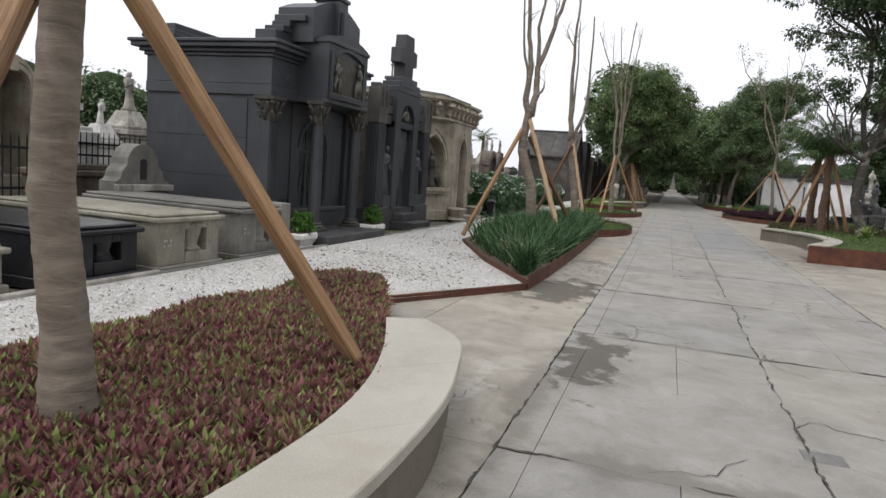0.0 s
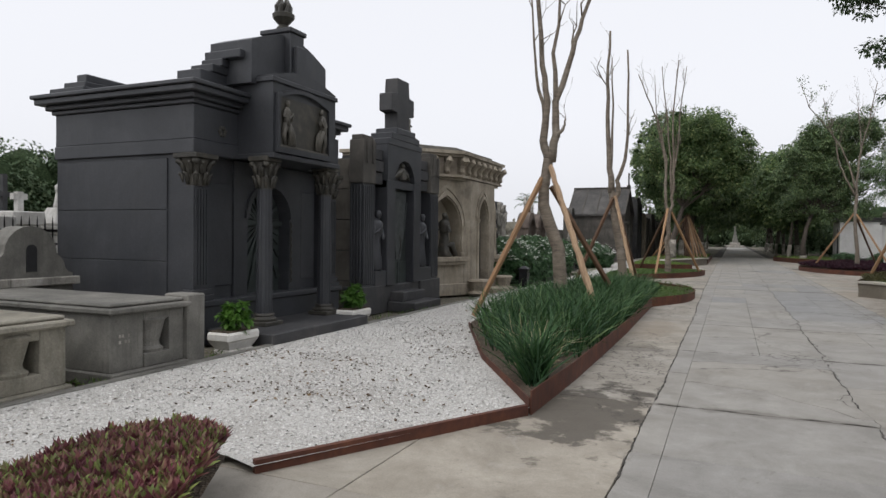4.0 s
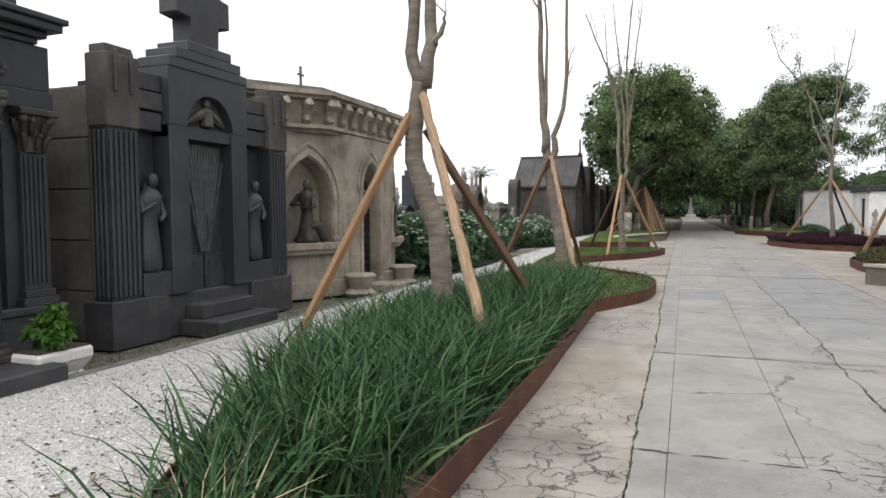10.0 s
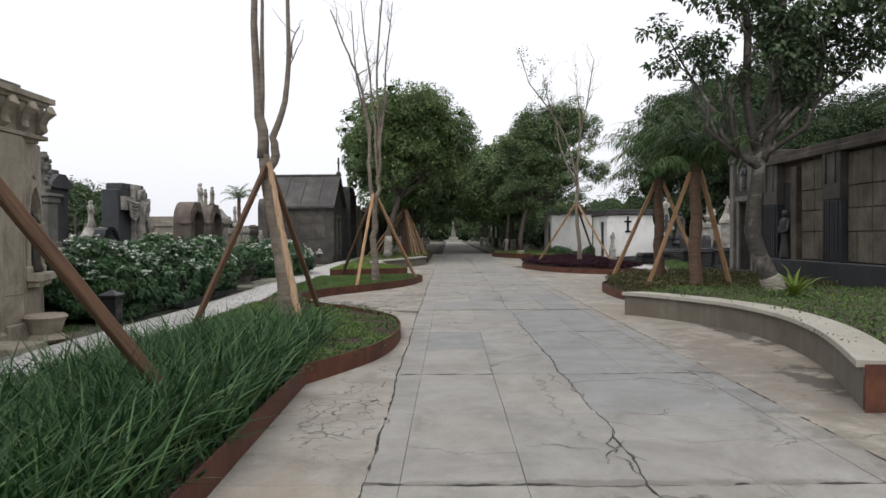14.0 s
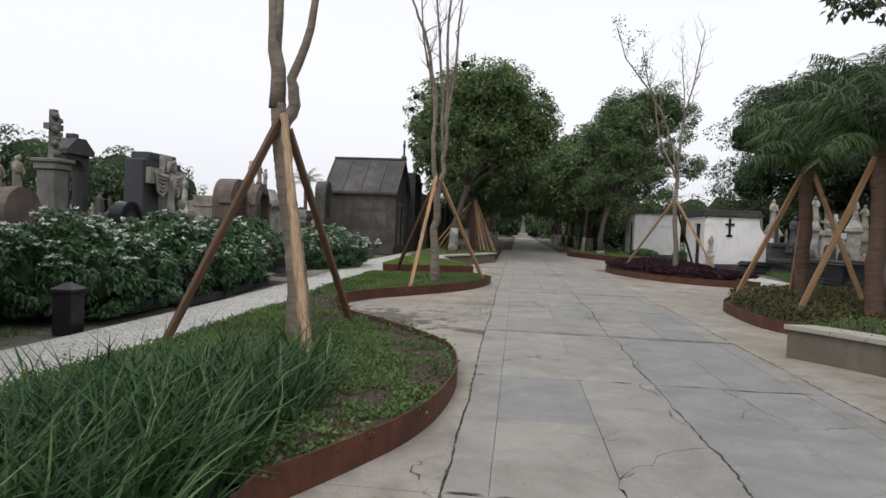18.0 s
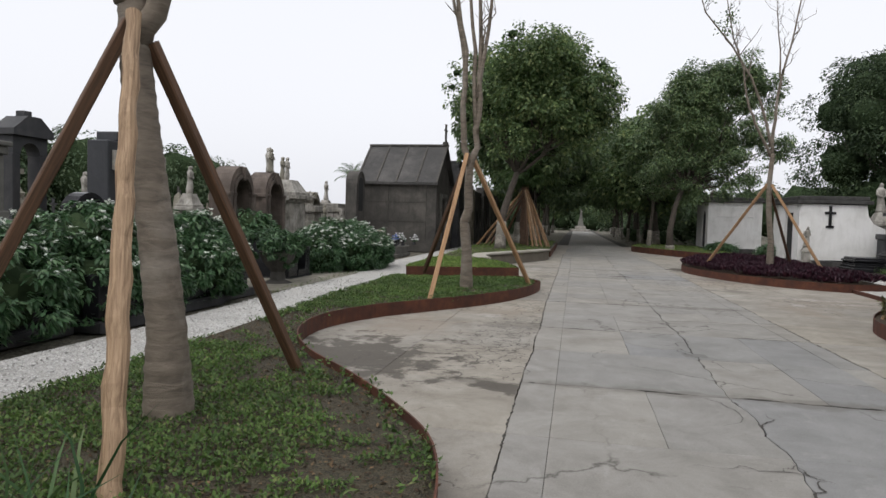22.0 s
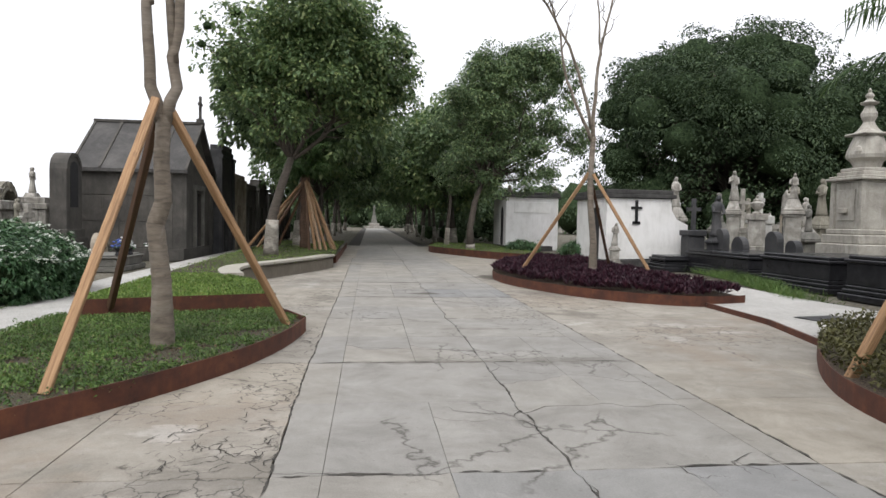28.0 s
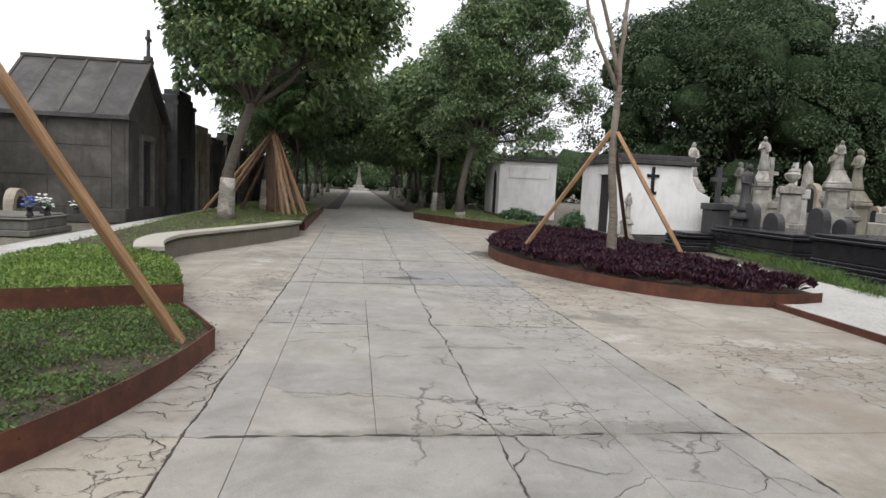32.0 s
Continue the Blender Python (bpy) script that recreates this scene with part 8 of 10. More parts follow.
gabled_arch(LEFT(30.1, -11.3), 0.86, 3.4, 0.32, BLACKROUGH, "black granite gabled arch standing over a grave")
aedicule(LEFT(34.95, -9.25), 1.3, 2.75, 0.6, PINK, "reddish weathered stone canopy tomb with an arched niche", True)
aedicule(LEFT(37.1, -9.35), 1.25, 2.75, 0.6, PINK, "reddish weathered stone canopy tomb with an arched niche", True)
solo("statue", figure(B(), 0, 0, 0, 0.72, 0.1, 1.6, 1.2), TOMB, pose(-9.5, 37.1, 2.74, 0, 0, 90), "weathered crowned figure on a canopy tomb", "statue", "grave statues", smooth=True)
headstone(LEFT(24.2, -9.4), 1.2, 1.95, PINK, "reddish round-topped stone on a base", 0.4)
headstone(LEFT(46.3, -9.75), 1.1, 3.5, DARKST, "tall dark round-topped stone with an arched niche", 0.5)
statue_stone(LEFT(40.6, -11.3), 3.9, MARBLE, "tall weathered monument with a standing figure", 0.3, 1.1, 0.6)
statue_stone(LEFT(42.2, -11.35), 3.7, MARBLE, "tall weathered monument with a standing figure", 0.24, 0.8, 0.8)
slab_tomb(LEFT(43.6, -7.1), 2.0, 2.2, 0.42, GREYST, "low stained cement tomb with flower vases")


def flowers(pos, mat, seed, label, h=0.2):
    t = thing("flower_vase", pose(*pos), label, "flowers", "grave flowers")
    part("vase", lathe(B(), [(0.06, 0), (0.08, 0.02), (0.05, 0.1), (0.09, h), (0.08, h)], 0, 0, 10), POLISHED, t)
    r = np.random.default_rng(seed)
    n = 16
    P = r.normal(0, 0.075, (n, 3)) + np.array([0, 0, h + 0.1])
    bm = B()
    for p in P:
        lathe(bm, [(0.008, -0.015), (0.04, 0.0), (0.045, 0.015), (0.01, 0.03)], p[0], p[1], 7, 0.25, p[2])
    part("blossoms", bm, mat, t)
    V, F = scatter(LEAF_V, LEAF_F, P[:14] - np.array([0, 0, 0.04]), rot_arrays(r.random(14) * 6, r.normal(0, 0.5, 14), r.normal(0, 0.5, 14)), np.full(14, 0.12))
    lf = new("leaves", np_mesh("leaves", V, F, SHRUB))
    lf.parent = t


for k, (x, y, mat, lab) in enumerate(((-6.95, 43.2, FLOWERWHITE, "white flowers in a small vase on a grave"), (-7.12, 42.75, FLOWERBLUE, "blue flowers in a small vase on a grave"), (-7.35, 43.9, FLOWERWHITE, "white flowers in a small vase on a grave"), (-6.8, 44.4, FLOWERWHITE, "white flowers in a small vase on a grave"))):
    flowers((x, y, 0.42), mat, 420 + k, lab)


TARRED = stone("tarred_roof", (0.0279, 0.0267, 0.0258), (0.0544, 0.0513, 0.0489), (0.1242, 0.1165, 0.1072), 1.0, 0.7, 0.25, streak=0.35, streak_col=(0.1242, 0.1180, 0.1118))


def chapel():
    t = thing("mausoleum", LEFT(47.5, -6.7), "dark grey stone chapel tomb with a steep ribbed roof", "mausoleum")
    W, D, e, rz = 3.9, 3.5, 3.1, 4.85
    part("plinth", boxes((-0.06, -0.06, -0.03, W + 0.06, D, 0.4), bev=0.02), DARKST, t)
    cx = W / 2
    part("wall", slab(boxes((0, 0.3, 0.4, 0.3, D, e), (W - 0.3, 0.3, 0.4, W, D, e), (0.3, D - 0.3, 0.4, W - 0.3, D, e)), [(0, 0.4), (0, e), (cx, rz - 0.1), (W, e), (W, 0.4), (cx + 0.5, 0.4), (cx + 0.5, 2.4), (cx - 0.5, 2.4), (cx - 0.5, 0.4)], 0, 0.3), DARKST, t)
    for z0 in (0.42, 1.32, 2.22):
        for y0, y1 in ((0.35, 2.1), (2.12, D - 0.05)):
            part("side_block", boxes((-0.025, y0, z0, 0.0, y1, z0 + 0.885), bev=0.008), SIDESTONE, t)
    for x0 in (0.0, W - 0.4):
        part("pilaster", boxes((x0, -0.12, 0.4, x0 + 0.4, 0.0, e - 0.1), (x0 - 0.05, -0.16, e - 0.1, x0 + 0.45, 0.0, e + 0.05), bev=0.012), DARKST, t)
    part("door_frame", boxes((cx - 0.66, -0.1, 0.4, cx - 0.5, 0.0, 2.5), (cx + 0.5, -0.1, 0.4, cx + 0.66, 0.0, 2.5), (cx - 0.7, -0.12, 2.5, cx + 0.7, 0.0, 2.68), bev=0.01), GREYST, t)
    part("door", boxes((cx - 0.5, 0.12, 0.35, cx + 0.5, 0.18, 2.4)), SHADOW, t, "black closed iron door")
    part("ceiling", boxes((0.3, 0.3, e - 0.1, W - 0.3, D - 0.3, e)), DARKST, t)
    for s in (0, 1):
        a, b = (-0.22, cx) if s == 0 else (W + 0.22, cx)
        bm = slab(B(), [(a, e - 0.1), (b, rz), (b, rz + 0.12), (a, e + 0.02)], -0.2, D + 0.15)
        rf = part("roof_slope", bm, TARRED, t)
        for k in range(5):
            y = -0.2 + (D + 0.27) * k / 4
            bm = slab(B(), [(a, e + 0.02), (b, rz + 0.12), (b, rz + 0.17), (a, e + 0.07)], y, y + 0.08)
            part("roof_rib", bm, SIDESTONE, rf)
    part("ridge", boxes((cx - 0.08, -0.24, rz + 0.08, cx + 0.08, D + 0.18, rz + 0.2), bev=0.02), DARKST, t)
    part("ridge_cross", cross_bm(boxes((cx - 0.12, -0.2, rz + 0.15, cx + 0.12, 0.04, rz + 0.32), bev=0.02), cx, -0.08, rz + 0.3, 0.85, 0.42, 0.09, 0.09), DARKST, t)


chapel()


def flat_tomb(y, w, h, mat, label, steps=2, x=-6.4):
    """A flat-fronted family tomb with a stepped head and a door."""
    t = thing("mausoleum", LEFT(y, x), label, "mausoleum", "family tombs")
    c = w / 2
    part("wall", slab(boxes((0, 0.35, 0, w, 3.2, h - 0.2)), [(0, 0), (0, h), (w, h), (w, 0), (c + 0.42, 0), (c + 0.42, 2.1), (c - 0.42, 2.1), (c - 0.42, 0)], 0, 0.35), mat, t)
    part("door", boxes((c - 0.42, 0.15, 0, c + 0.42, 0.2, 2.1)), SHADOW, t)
    for k in range(steps):
        part("head_course", boxes((0.15 + 0.3 * k, -0.05, h + 0.22 * k, w - 0.15 - 0.3 * k, 0.5, h + 0.22 * (k + 1)), bev=0.02), mat, t)
    for x0 in (0.0, w - 0.3):
        part("pilaster", boxes((x0, -0.1, 0, x0 + 0.3, 0.0, h - 0.15), (x0 - 0.04, -0.14, h - 0.15, x0 + 0.34, 0, h), bev=0.015), mat, t)
    return t


flat_tomb(51.7, 2.6, 4.1, BLACKROUGH, "black granite family tomb with a stepped head")
flat_tomb(54.6, 2.4, 3.3, BEIGE, "weathered beige family tomb", 1)
flat_tomb(57.3, 3.0, 3.0, DARKST, "dark weathered family tomb", 1)
flat_tomb(60.8, 3.0, 3.2, DARKST, "dark weathered family tomb", 2)
flat_tomb(64.4, 3.0, 2.8, GREYST, "grey granite family tomb", 1)
flat_tomb(68.0, 3.2, 3.2, DARKST, "dark weathered family tomb", 2)
flat_tomb(72.0, 3.2, 2.9, DARKST, "dark weathered family tomb", 1)


def crowd(x0, x1, y0, y1, n, seed, face, hmin=1.2, hmax=2.8, mats=None):
    """Closely set graves of every shape."""
    r = random.Random(seed)
    mats = mats or [MARBLE, MARBLE, GREYST, TOMB, TOMB, DARKST, BLACKROUGH, BEIGE]
    spots = []
    tries = 0
    while len(spots) < n and tries < 4000:
        tries += 1
        x, y = r.uniform(x0, x1), r.uniform(y0, y1)
        if all((x - a) ** 2 + (y - b) ** 2 > 1.7 for a, b in spots):
            spots.append((x, y))
    for x, y in spots:
        m = pose(x, y, -0.03, 0, 0, face + r.uniform(-4, 4))
        h = r.uniform(hmin, hmax)
        mat = r.choice(mats)
        k = r.random()
        tone = {MARBLE: "pale weathered marble", GREYST: "grey granite", TOMB: "stained cement", DARKST: "dark weathered stone", BLACKROUGH: "black granite", BEIGE: "beige limestone", PINK: "reddish stone", POLISHED: "polished black granite"}[mat]
        if k < 0.26:
            statue_stone(m, h * 1.15, mat, tone + " monument with a standing figure", 0.42)
        elif k < 0.48:
            cross_stone(m, h, mat, tone + " cross on a pedestal")
        elif k < 0.58:
            obelisk(m, h * 1.1, mat, tone + " obelisk among graves")
        elif k < 0.72:
            headstone(m, 0.8, h * 0.75, mat, tone + " round-topped headstone on a base")
        elif k < 0.84:
            urn_stone(m, h * 0.9, mat, tone + " pedestal with an urn")
        else:
            slab_tomb(m, 1.1, 2.0, 0.8, mat, tone + " slab tomb among graves")


# the pale monuments beyond the shrubs
statue_stone(LEFT(43.6, -12.2), 3.85, TOMB, "weathered pedestal with a standing figure", 0.24, 0.9, 0.62)
slab_tomb(LEFT(44.4, -12.6), 2.4, 2.6, 2.5, TOMB, "tall stained cement vault tomb")
urn_stone(LEFT(46.0, -12.0), 3.1, MARBLE, "pale tiered pedestal with a stone urn", 0.45)
slab_tomb(LEFT(49.4, -11.4), 2.8, 2.2, 2.1, MARBLE, "pale weathered vault tomb with a moulded lid")
statue_stone(LEFT(50.4, -13.0), 3.3, MARBLE, "pale monument with a standing figure", 0.3, 1.0, 0.4)
aedicule(LEFT(47.6, -12.4), 1.2, 2.6, 1.0, TOMB, "stained cement canopy tomb with an arched niche", False)
statue_stone(LEFT(37.4, -12.4), 2.95, MARBLE, "slim pale monument with a standing figure", 0.3, 0.9, 0.36)
statue_stone(LEFT(36.6, -14.0), 2.95, MARBLE, "pale monument with a stone figure", 0.36, 1.1, 0.36)
headstone(LEFT(27.0, -10.2), 1.0, 1.95, PINK, "reddish round-topped headstone among graves", 0.35, False)
crowd(-11.5, -8.2, 20.8, 26, 5, 1, 90, 1.0, 1.6)
crowd(-24, -13, 20, 60, 60, 2, 90, 1.4, 3.0)
crowd(-12.5, -9.5, 32, 36, 5, 3, 90, 1.0, 2.0)
crowd(-12.0, -8.0, 40.5, 46, 7, 4, 90, 1.0, 2.2)
crowd(-38, -25, 15, 80, 40, 5, 90, 2.0, 3.6)
crowd(-14, -9.2, 1.5, 8.3, 12, 6, 90, 1.3, 2.6, [MARBLE, TOMB, GREYST, BEIGE, MARBLE])
crowd(-26, -14.5, -2, 16, 24, 7, 90, 1.8, 3.2)


def iron_fence(m, w, h):
    t = thing("iron_fence", m, "rusted black iron grave fence with spear tops", "fence", "grave fences")
    part("rail", boxes((0, -0.02, 0.15, w, 0.02, 0.19), (0, -0.02, h - 0.25, w, 0.02, h - 0.21)), IRON, t)
    for k in range(int(w / 0.13) + 1):
        bm = tube(B(), [(k * 0.13, 0, 0), (k * 0.13, 0, h - 0.1), (k * 0.13, 0, h)], [0.012, 0.012, 0.002], 5)
        part("bar", bm, IRON, t)


def shouldered_stone(m, w, h, label):
    t = thing("headstone", m, label, "headstone")
    r = w * 0.3
    left = [(-w / 2, 0.3), (-w / 2, h * 0.6), (-w * 0.45, h * 0.61), (-w * 0.41, h * 0.64), (-w * 0.39, h * 0.7), (-w * 0.36, h * 0.73), (-w * 0.33, h * 0.75), (-r, h - r)]
    top = [(-r * math.cos(math.pi * k / 10), h - r + r * math.sin(math.pi * k / 10)) for k in range(1, 10)]
    part("stone", slab(B(), left + top + [(-x, z) for x, z in left[::-1]], 0, 0.35), GREYST, t)
    part("base_course", boxes((-w * 0.6, -0.2, 0, w * 0.6, 0.5, 0.3), bev=0.02), GREYST, t)
    part("ledge", boxes((-w * 0.54, -0.1, h * 0.5, w * 0.54, 0.0, h * 0.57), bev=0.012), MARBLE, t)
    # thin raised panel, coloured dark for the shade of a narrow niche
    part("niche", arch_panel(B(), 0, h * 0.62, h * 0.8, 0.07, -0.012, 0.0), SHADOW, t)


shouldered_stone(LEFT(8.86, -8.42), 1.16, 1.56, "grey shouldered headstone with a narrow dark niche")
PALE = stone("clean_white_marble", (0.30, 0.29, 0.265), (0.47, 0.46, 0.435), (0.64, 0.63, 0.60), 3.0, 0.7, 0.2, streak=0.35, streak_col=(0.07, 0.06, 0.05))
statue_stone(LEFT(13.25, -14.0), 2.68, PALE, "white marble monument with a standing draped figure", 0.24, 1.0, 0.4)
statue_stone(LEFT(14.1, -13.95), 3.5, MARBLE, "tall cream pedestal with black drip stains and a figure", 0.3, 1.2, 0.52)
cross_stone(LEFT(9.85, -11.1), 2.42, PALE, "white marble cross on a rough rock base", 0.72, 0.36)
cross_stone(LEFT(12.35, -14.0), 2.34, PALE, "small white marble cross among graves", 0.82, 0.3)
aedicule(LEFT(8.75, -11.3), 1.0, 3.0, 0.9, BEIGE, "weathered cream canopy tomb with an arched niche", False)
slab_tomb(LEFT(9.75, -10.2), 2.3, 0.7, 1.12, TOMBDARK, "black-stained wall tomb carrying an iron railing")
iron_fence(pose(-10.35, 8.7, 1.12, 0, 0, 90), 2.1, 0.62)
for y, x, h, w in ((6.3, -9.9, 2.55, 1.0), (5.6, -10.8, 3.0, 1.3)):
    statue_stone(LEFT(y, x), h, MARBLE, "pale weathered monument with a draped figure", 0.38, w, 0.42)
iron_fence(pose(-9.2, 4.5, 0.6, 0, 0, 90), 3.0, 1.0)
slab_tomb(LEFT(5.8, -8.6), 3.4, 2.2, 0.6, DARKST, "dark weathered tomb with an iron fence")
aedicule(LEFT(4.3, -9.3), 1.5, 2.9, 1.4, BEIGE, "weathered stone canopy tomb with an arched niche", True)


# ---- east side ----
def white_tomb(x, y, w, d, h, label, cross=True, panel=False):
    """A whitewashed family tomb: dark coping, door in its front, a cross on its side wall."""
    t = thing("white_tomb", pose(x, y, 0), label, "tomb", "whitewashed tombs")
    if cross:
        wall = slab(B(), [(0, 0.25), (0, h - 0.3), (0.1, h - 0.02), (w * 0.78, h - 0.02), (w * 0.8, h - 0.45), (w * 0.86, h - 0.75), (w, h - 0.95), (w, 0.7), (w * 0.92, 0.45), (w * 0.6, 0.3)], 0, 0.3)
    else:
        wall = boxes((0, 0, 0, w, 0.3, h), bev=0.02)
    part("side_wall", wall, WHITE, t)
    z0 = 0.1
    part("front_wall", boxes((0, 0.3, z0, 0.28, 0.75, h), (0, 1.75, z0, 0.28, d, h), (0, 0.75, 2.15, 0.28, 1.75, h), bev=0.015), WHITE, t)
    # the open doorway's darkness is painted on this panel
    part("door", boxes((0.1, 0.75, 0.0, 0.16, 1.75, 2.15)), SHADOW, t, "doorway panel coloured black for unlit depth")
    part("back_wall", boxes((w - 0.3, 0.3, 0, w, d, h - 0.9), (0.28, d - 0.3, 0, w - 0.3, d, h)), WHITE, t)
    part("coping", boxes((-0.12, -0.12, h, w * 0.84 if cross else w + 0.12, d + 0.1, h + 0.14), (-0.06, -0.06, h + 0.14, w * 0.8 if cross else w + 0.06, d, h + 0.3), bev=0.02), GREYPAINT, t)
    part("plinth", boxes((-0.08, -0.08, -0.03, w * 0.9, d, 0.24), bev=0.02), GREYPAINT, t)
    if cross:
        cx = w * 0.36
        bm = cross_bm(B(), cx, -0.02, 1.6, 0.82, 0.4, 0.1, 0.05)
        box(bm, cx - 0.14, -0.045, 1.55, cx + 0.14, 0.0, 1.65)
        part("wall_cross", bm, IRON, t, "black iron cross")
    if panel:
        part("panel", boxes((w * 0.16, -0.03, h - 0.85, w * 0.84, 0.0, h - 0.25), bev=0.012), WHITE, t)
        for sx in (0.1, w - 0.3):
            part("finial", lathe(boxes((sx - 0.02, 0.0, h + 0.3, sx + 0.24, 0.26, h + 0.42), bev=0.01), [(0.06, 0), (0.13, 0.1), (0.12, 0.2), (0.02, 0.28)], sx + 0.11, 0.13, 10, 0, h + 0.42), TOMB, t)
        # window without depth: its darkness is only the panel's colour
        bm = arch_panel(B(), 0.9, 0.3, 2.0, 0.32, 0.0, 0.012, True)
        pw = part("pointed_window", bm, SHADOW, t)
        pw.matrix_local = pose(-0.015, 1.9, 0, 0, 0, -90)
    return t


white_tomb(8.25, 46.9, 3.1, 3.4, 2.5, "whitewashed tomb with a black cross on its peeling wall")
white_tomb(7.3, 60.0, 3.0, 3.6, 2.95, "whitewashed tomb with a stained panel and dark coping", False, True)
statue_stone(pose(12.6, 50.5, 0), 3.6, MARBLE, "pale monument with a standing figure behind the white tomb", 0.36)
statue_stone(pose(8.45, 46.55, 0.1, 0, 0, 0), 1.5, MARBLE, "small pale statue against the white tomb", 0.55, 1.0, 0.2)


def granite_bed(x, y, w, d, h, label):
    """A moulded polished black tomb, wide base and rolled edges."""
    t = thing("tomb", RIGHT(y, x), label, "tomb", "moulded black tombs")
    for i, (o, z0, z1) in enumerate(((0.12, -0.03, 0.12), (0.06, 0.12, 0.22), (0.02, 0.22, 0.3), (0.0, 0.3, h - 0.16), (0.05, h - 0.16, h - 0.08), (-0.02, h - 0.08, h))):
        part("course", boxes((-w / 2 - o, -o, z0, w / 2 + o, d + o, z1), bev=0.02), POLISHED, t)
    return t


granite_bed(10.1, 36.2, 2.0, 2.4, 0.95, "polished black granite tomb with moulded courses")
granite_bed(10.3, 39.3, 2.6, 2.4, 0.85, "polished black granite tomb with moulded courses")
granite_bed(10.4, 43.2, 3.6, 2.2, 0.75, "low black granite tomb with moulded courses")
granite_bed(9.6, 47.0 - 1.5, 1.2, 1.2, 0.5, "low black granite tomb beside the white tomb")


def black_canopy():
    t = thing("canopy_tomb", RIGHT(37.0, 11.75), "black granite canopy tomb with columns and a barrel roof", "tomb")
    w, d = 1.56, 1.35
    part("base", boxes((-w / 2 - 0.1, -0.1, 0, w / 2 + 0.1, d, 0.95), bev=0.02), POLISHED, t)
    part("back", boxes((-w / 2 + 0.04, 0.52, 0.95, w / 2 - 0.04, d, 2.95)), POLISHED, t)
    for s in (-1, 1):
        bm = lathe(B(), [(0.2, 0), (0.2, 0.1), (0.14, 0.18), (0.13, 1.7), (0.2, 1.9), (0.21, 2.0)], s * (w / 2 - 0.2), 0.2, 18, 0, 0.95)
        part("column", bm, POLISHED, t, smooth=False)
    part("entablature", boxes((-w / 2 - 0.05, -0.05, 2.95, w / 2 + 0.05, d + 0.05, 3.2), (-w / 2 - 0.12, -0.12, 3.2, w / 2 + 0.12, d + 0.1, 3.32), bev=0.02), POLISHED, t)
    top = [(-w / 2 * math.cos(math.pi * k / 12), 3.32 + 0.5 * math.sin(math.pi * k / 12)) for k in range(13)]
    part("barrel_roof", slab(B(), top, -0.05, d), POLISHED, t)
    part("relief_arch", arch_band(B(), 0, 2.3, 0.4, 0.08, 0.46, 0.52), POLISHED, t)
    part("relief_panel", arch_panel(B(), 0, 1.2, 2.3, 0.4, 0.49, 0.52), BLACKROUGH, t)
    part("plinth_step", boxes((-w / 2 - 0.2, -0.22, 0, w / 2 + 0.2, 0.0, 0.45), bev=0.02), POLISHED, t)
    solo("statue", figure(B(), 0, 0.36, 0.95, 1.4, 0.1, 1.2), BLACKROUGH, RIGHT(37.0, 11.75), "dark bronze praying figure under a black canopy", "statue", "grave statues", smooth=True)


black_canopy()


TOWERSTONE = stone("cream_weathered_limestone", (0.22, 0.205, 0.175), (0.36, 0.338, 0.295), (0.50, 0.475, 0.42), 2.2, 0.8, 0.3, streak=0.6, streak_col=(0.09, 0.08, 0.066))


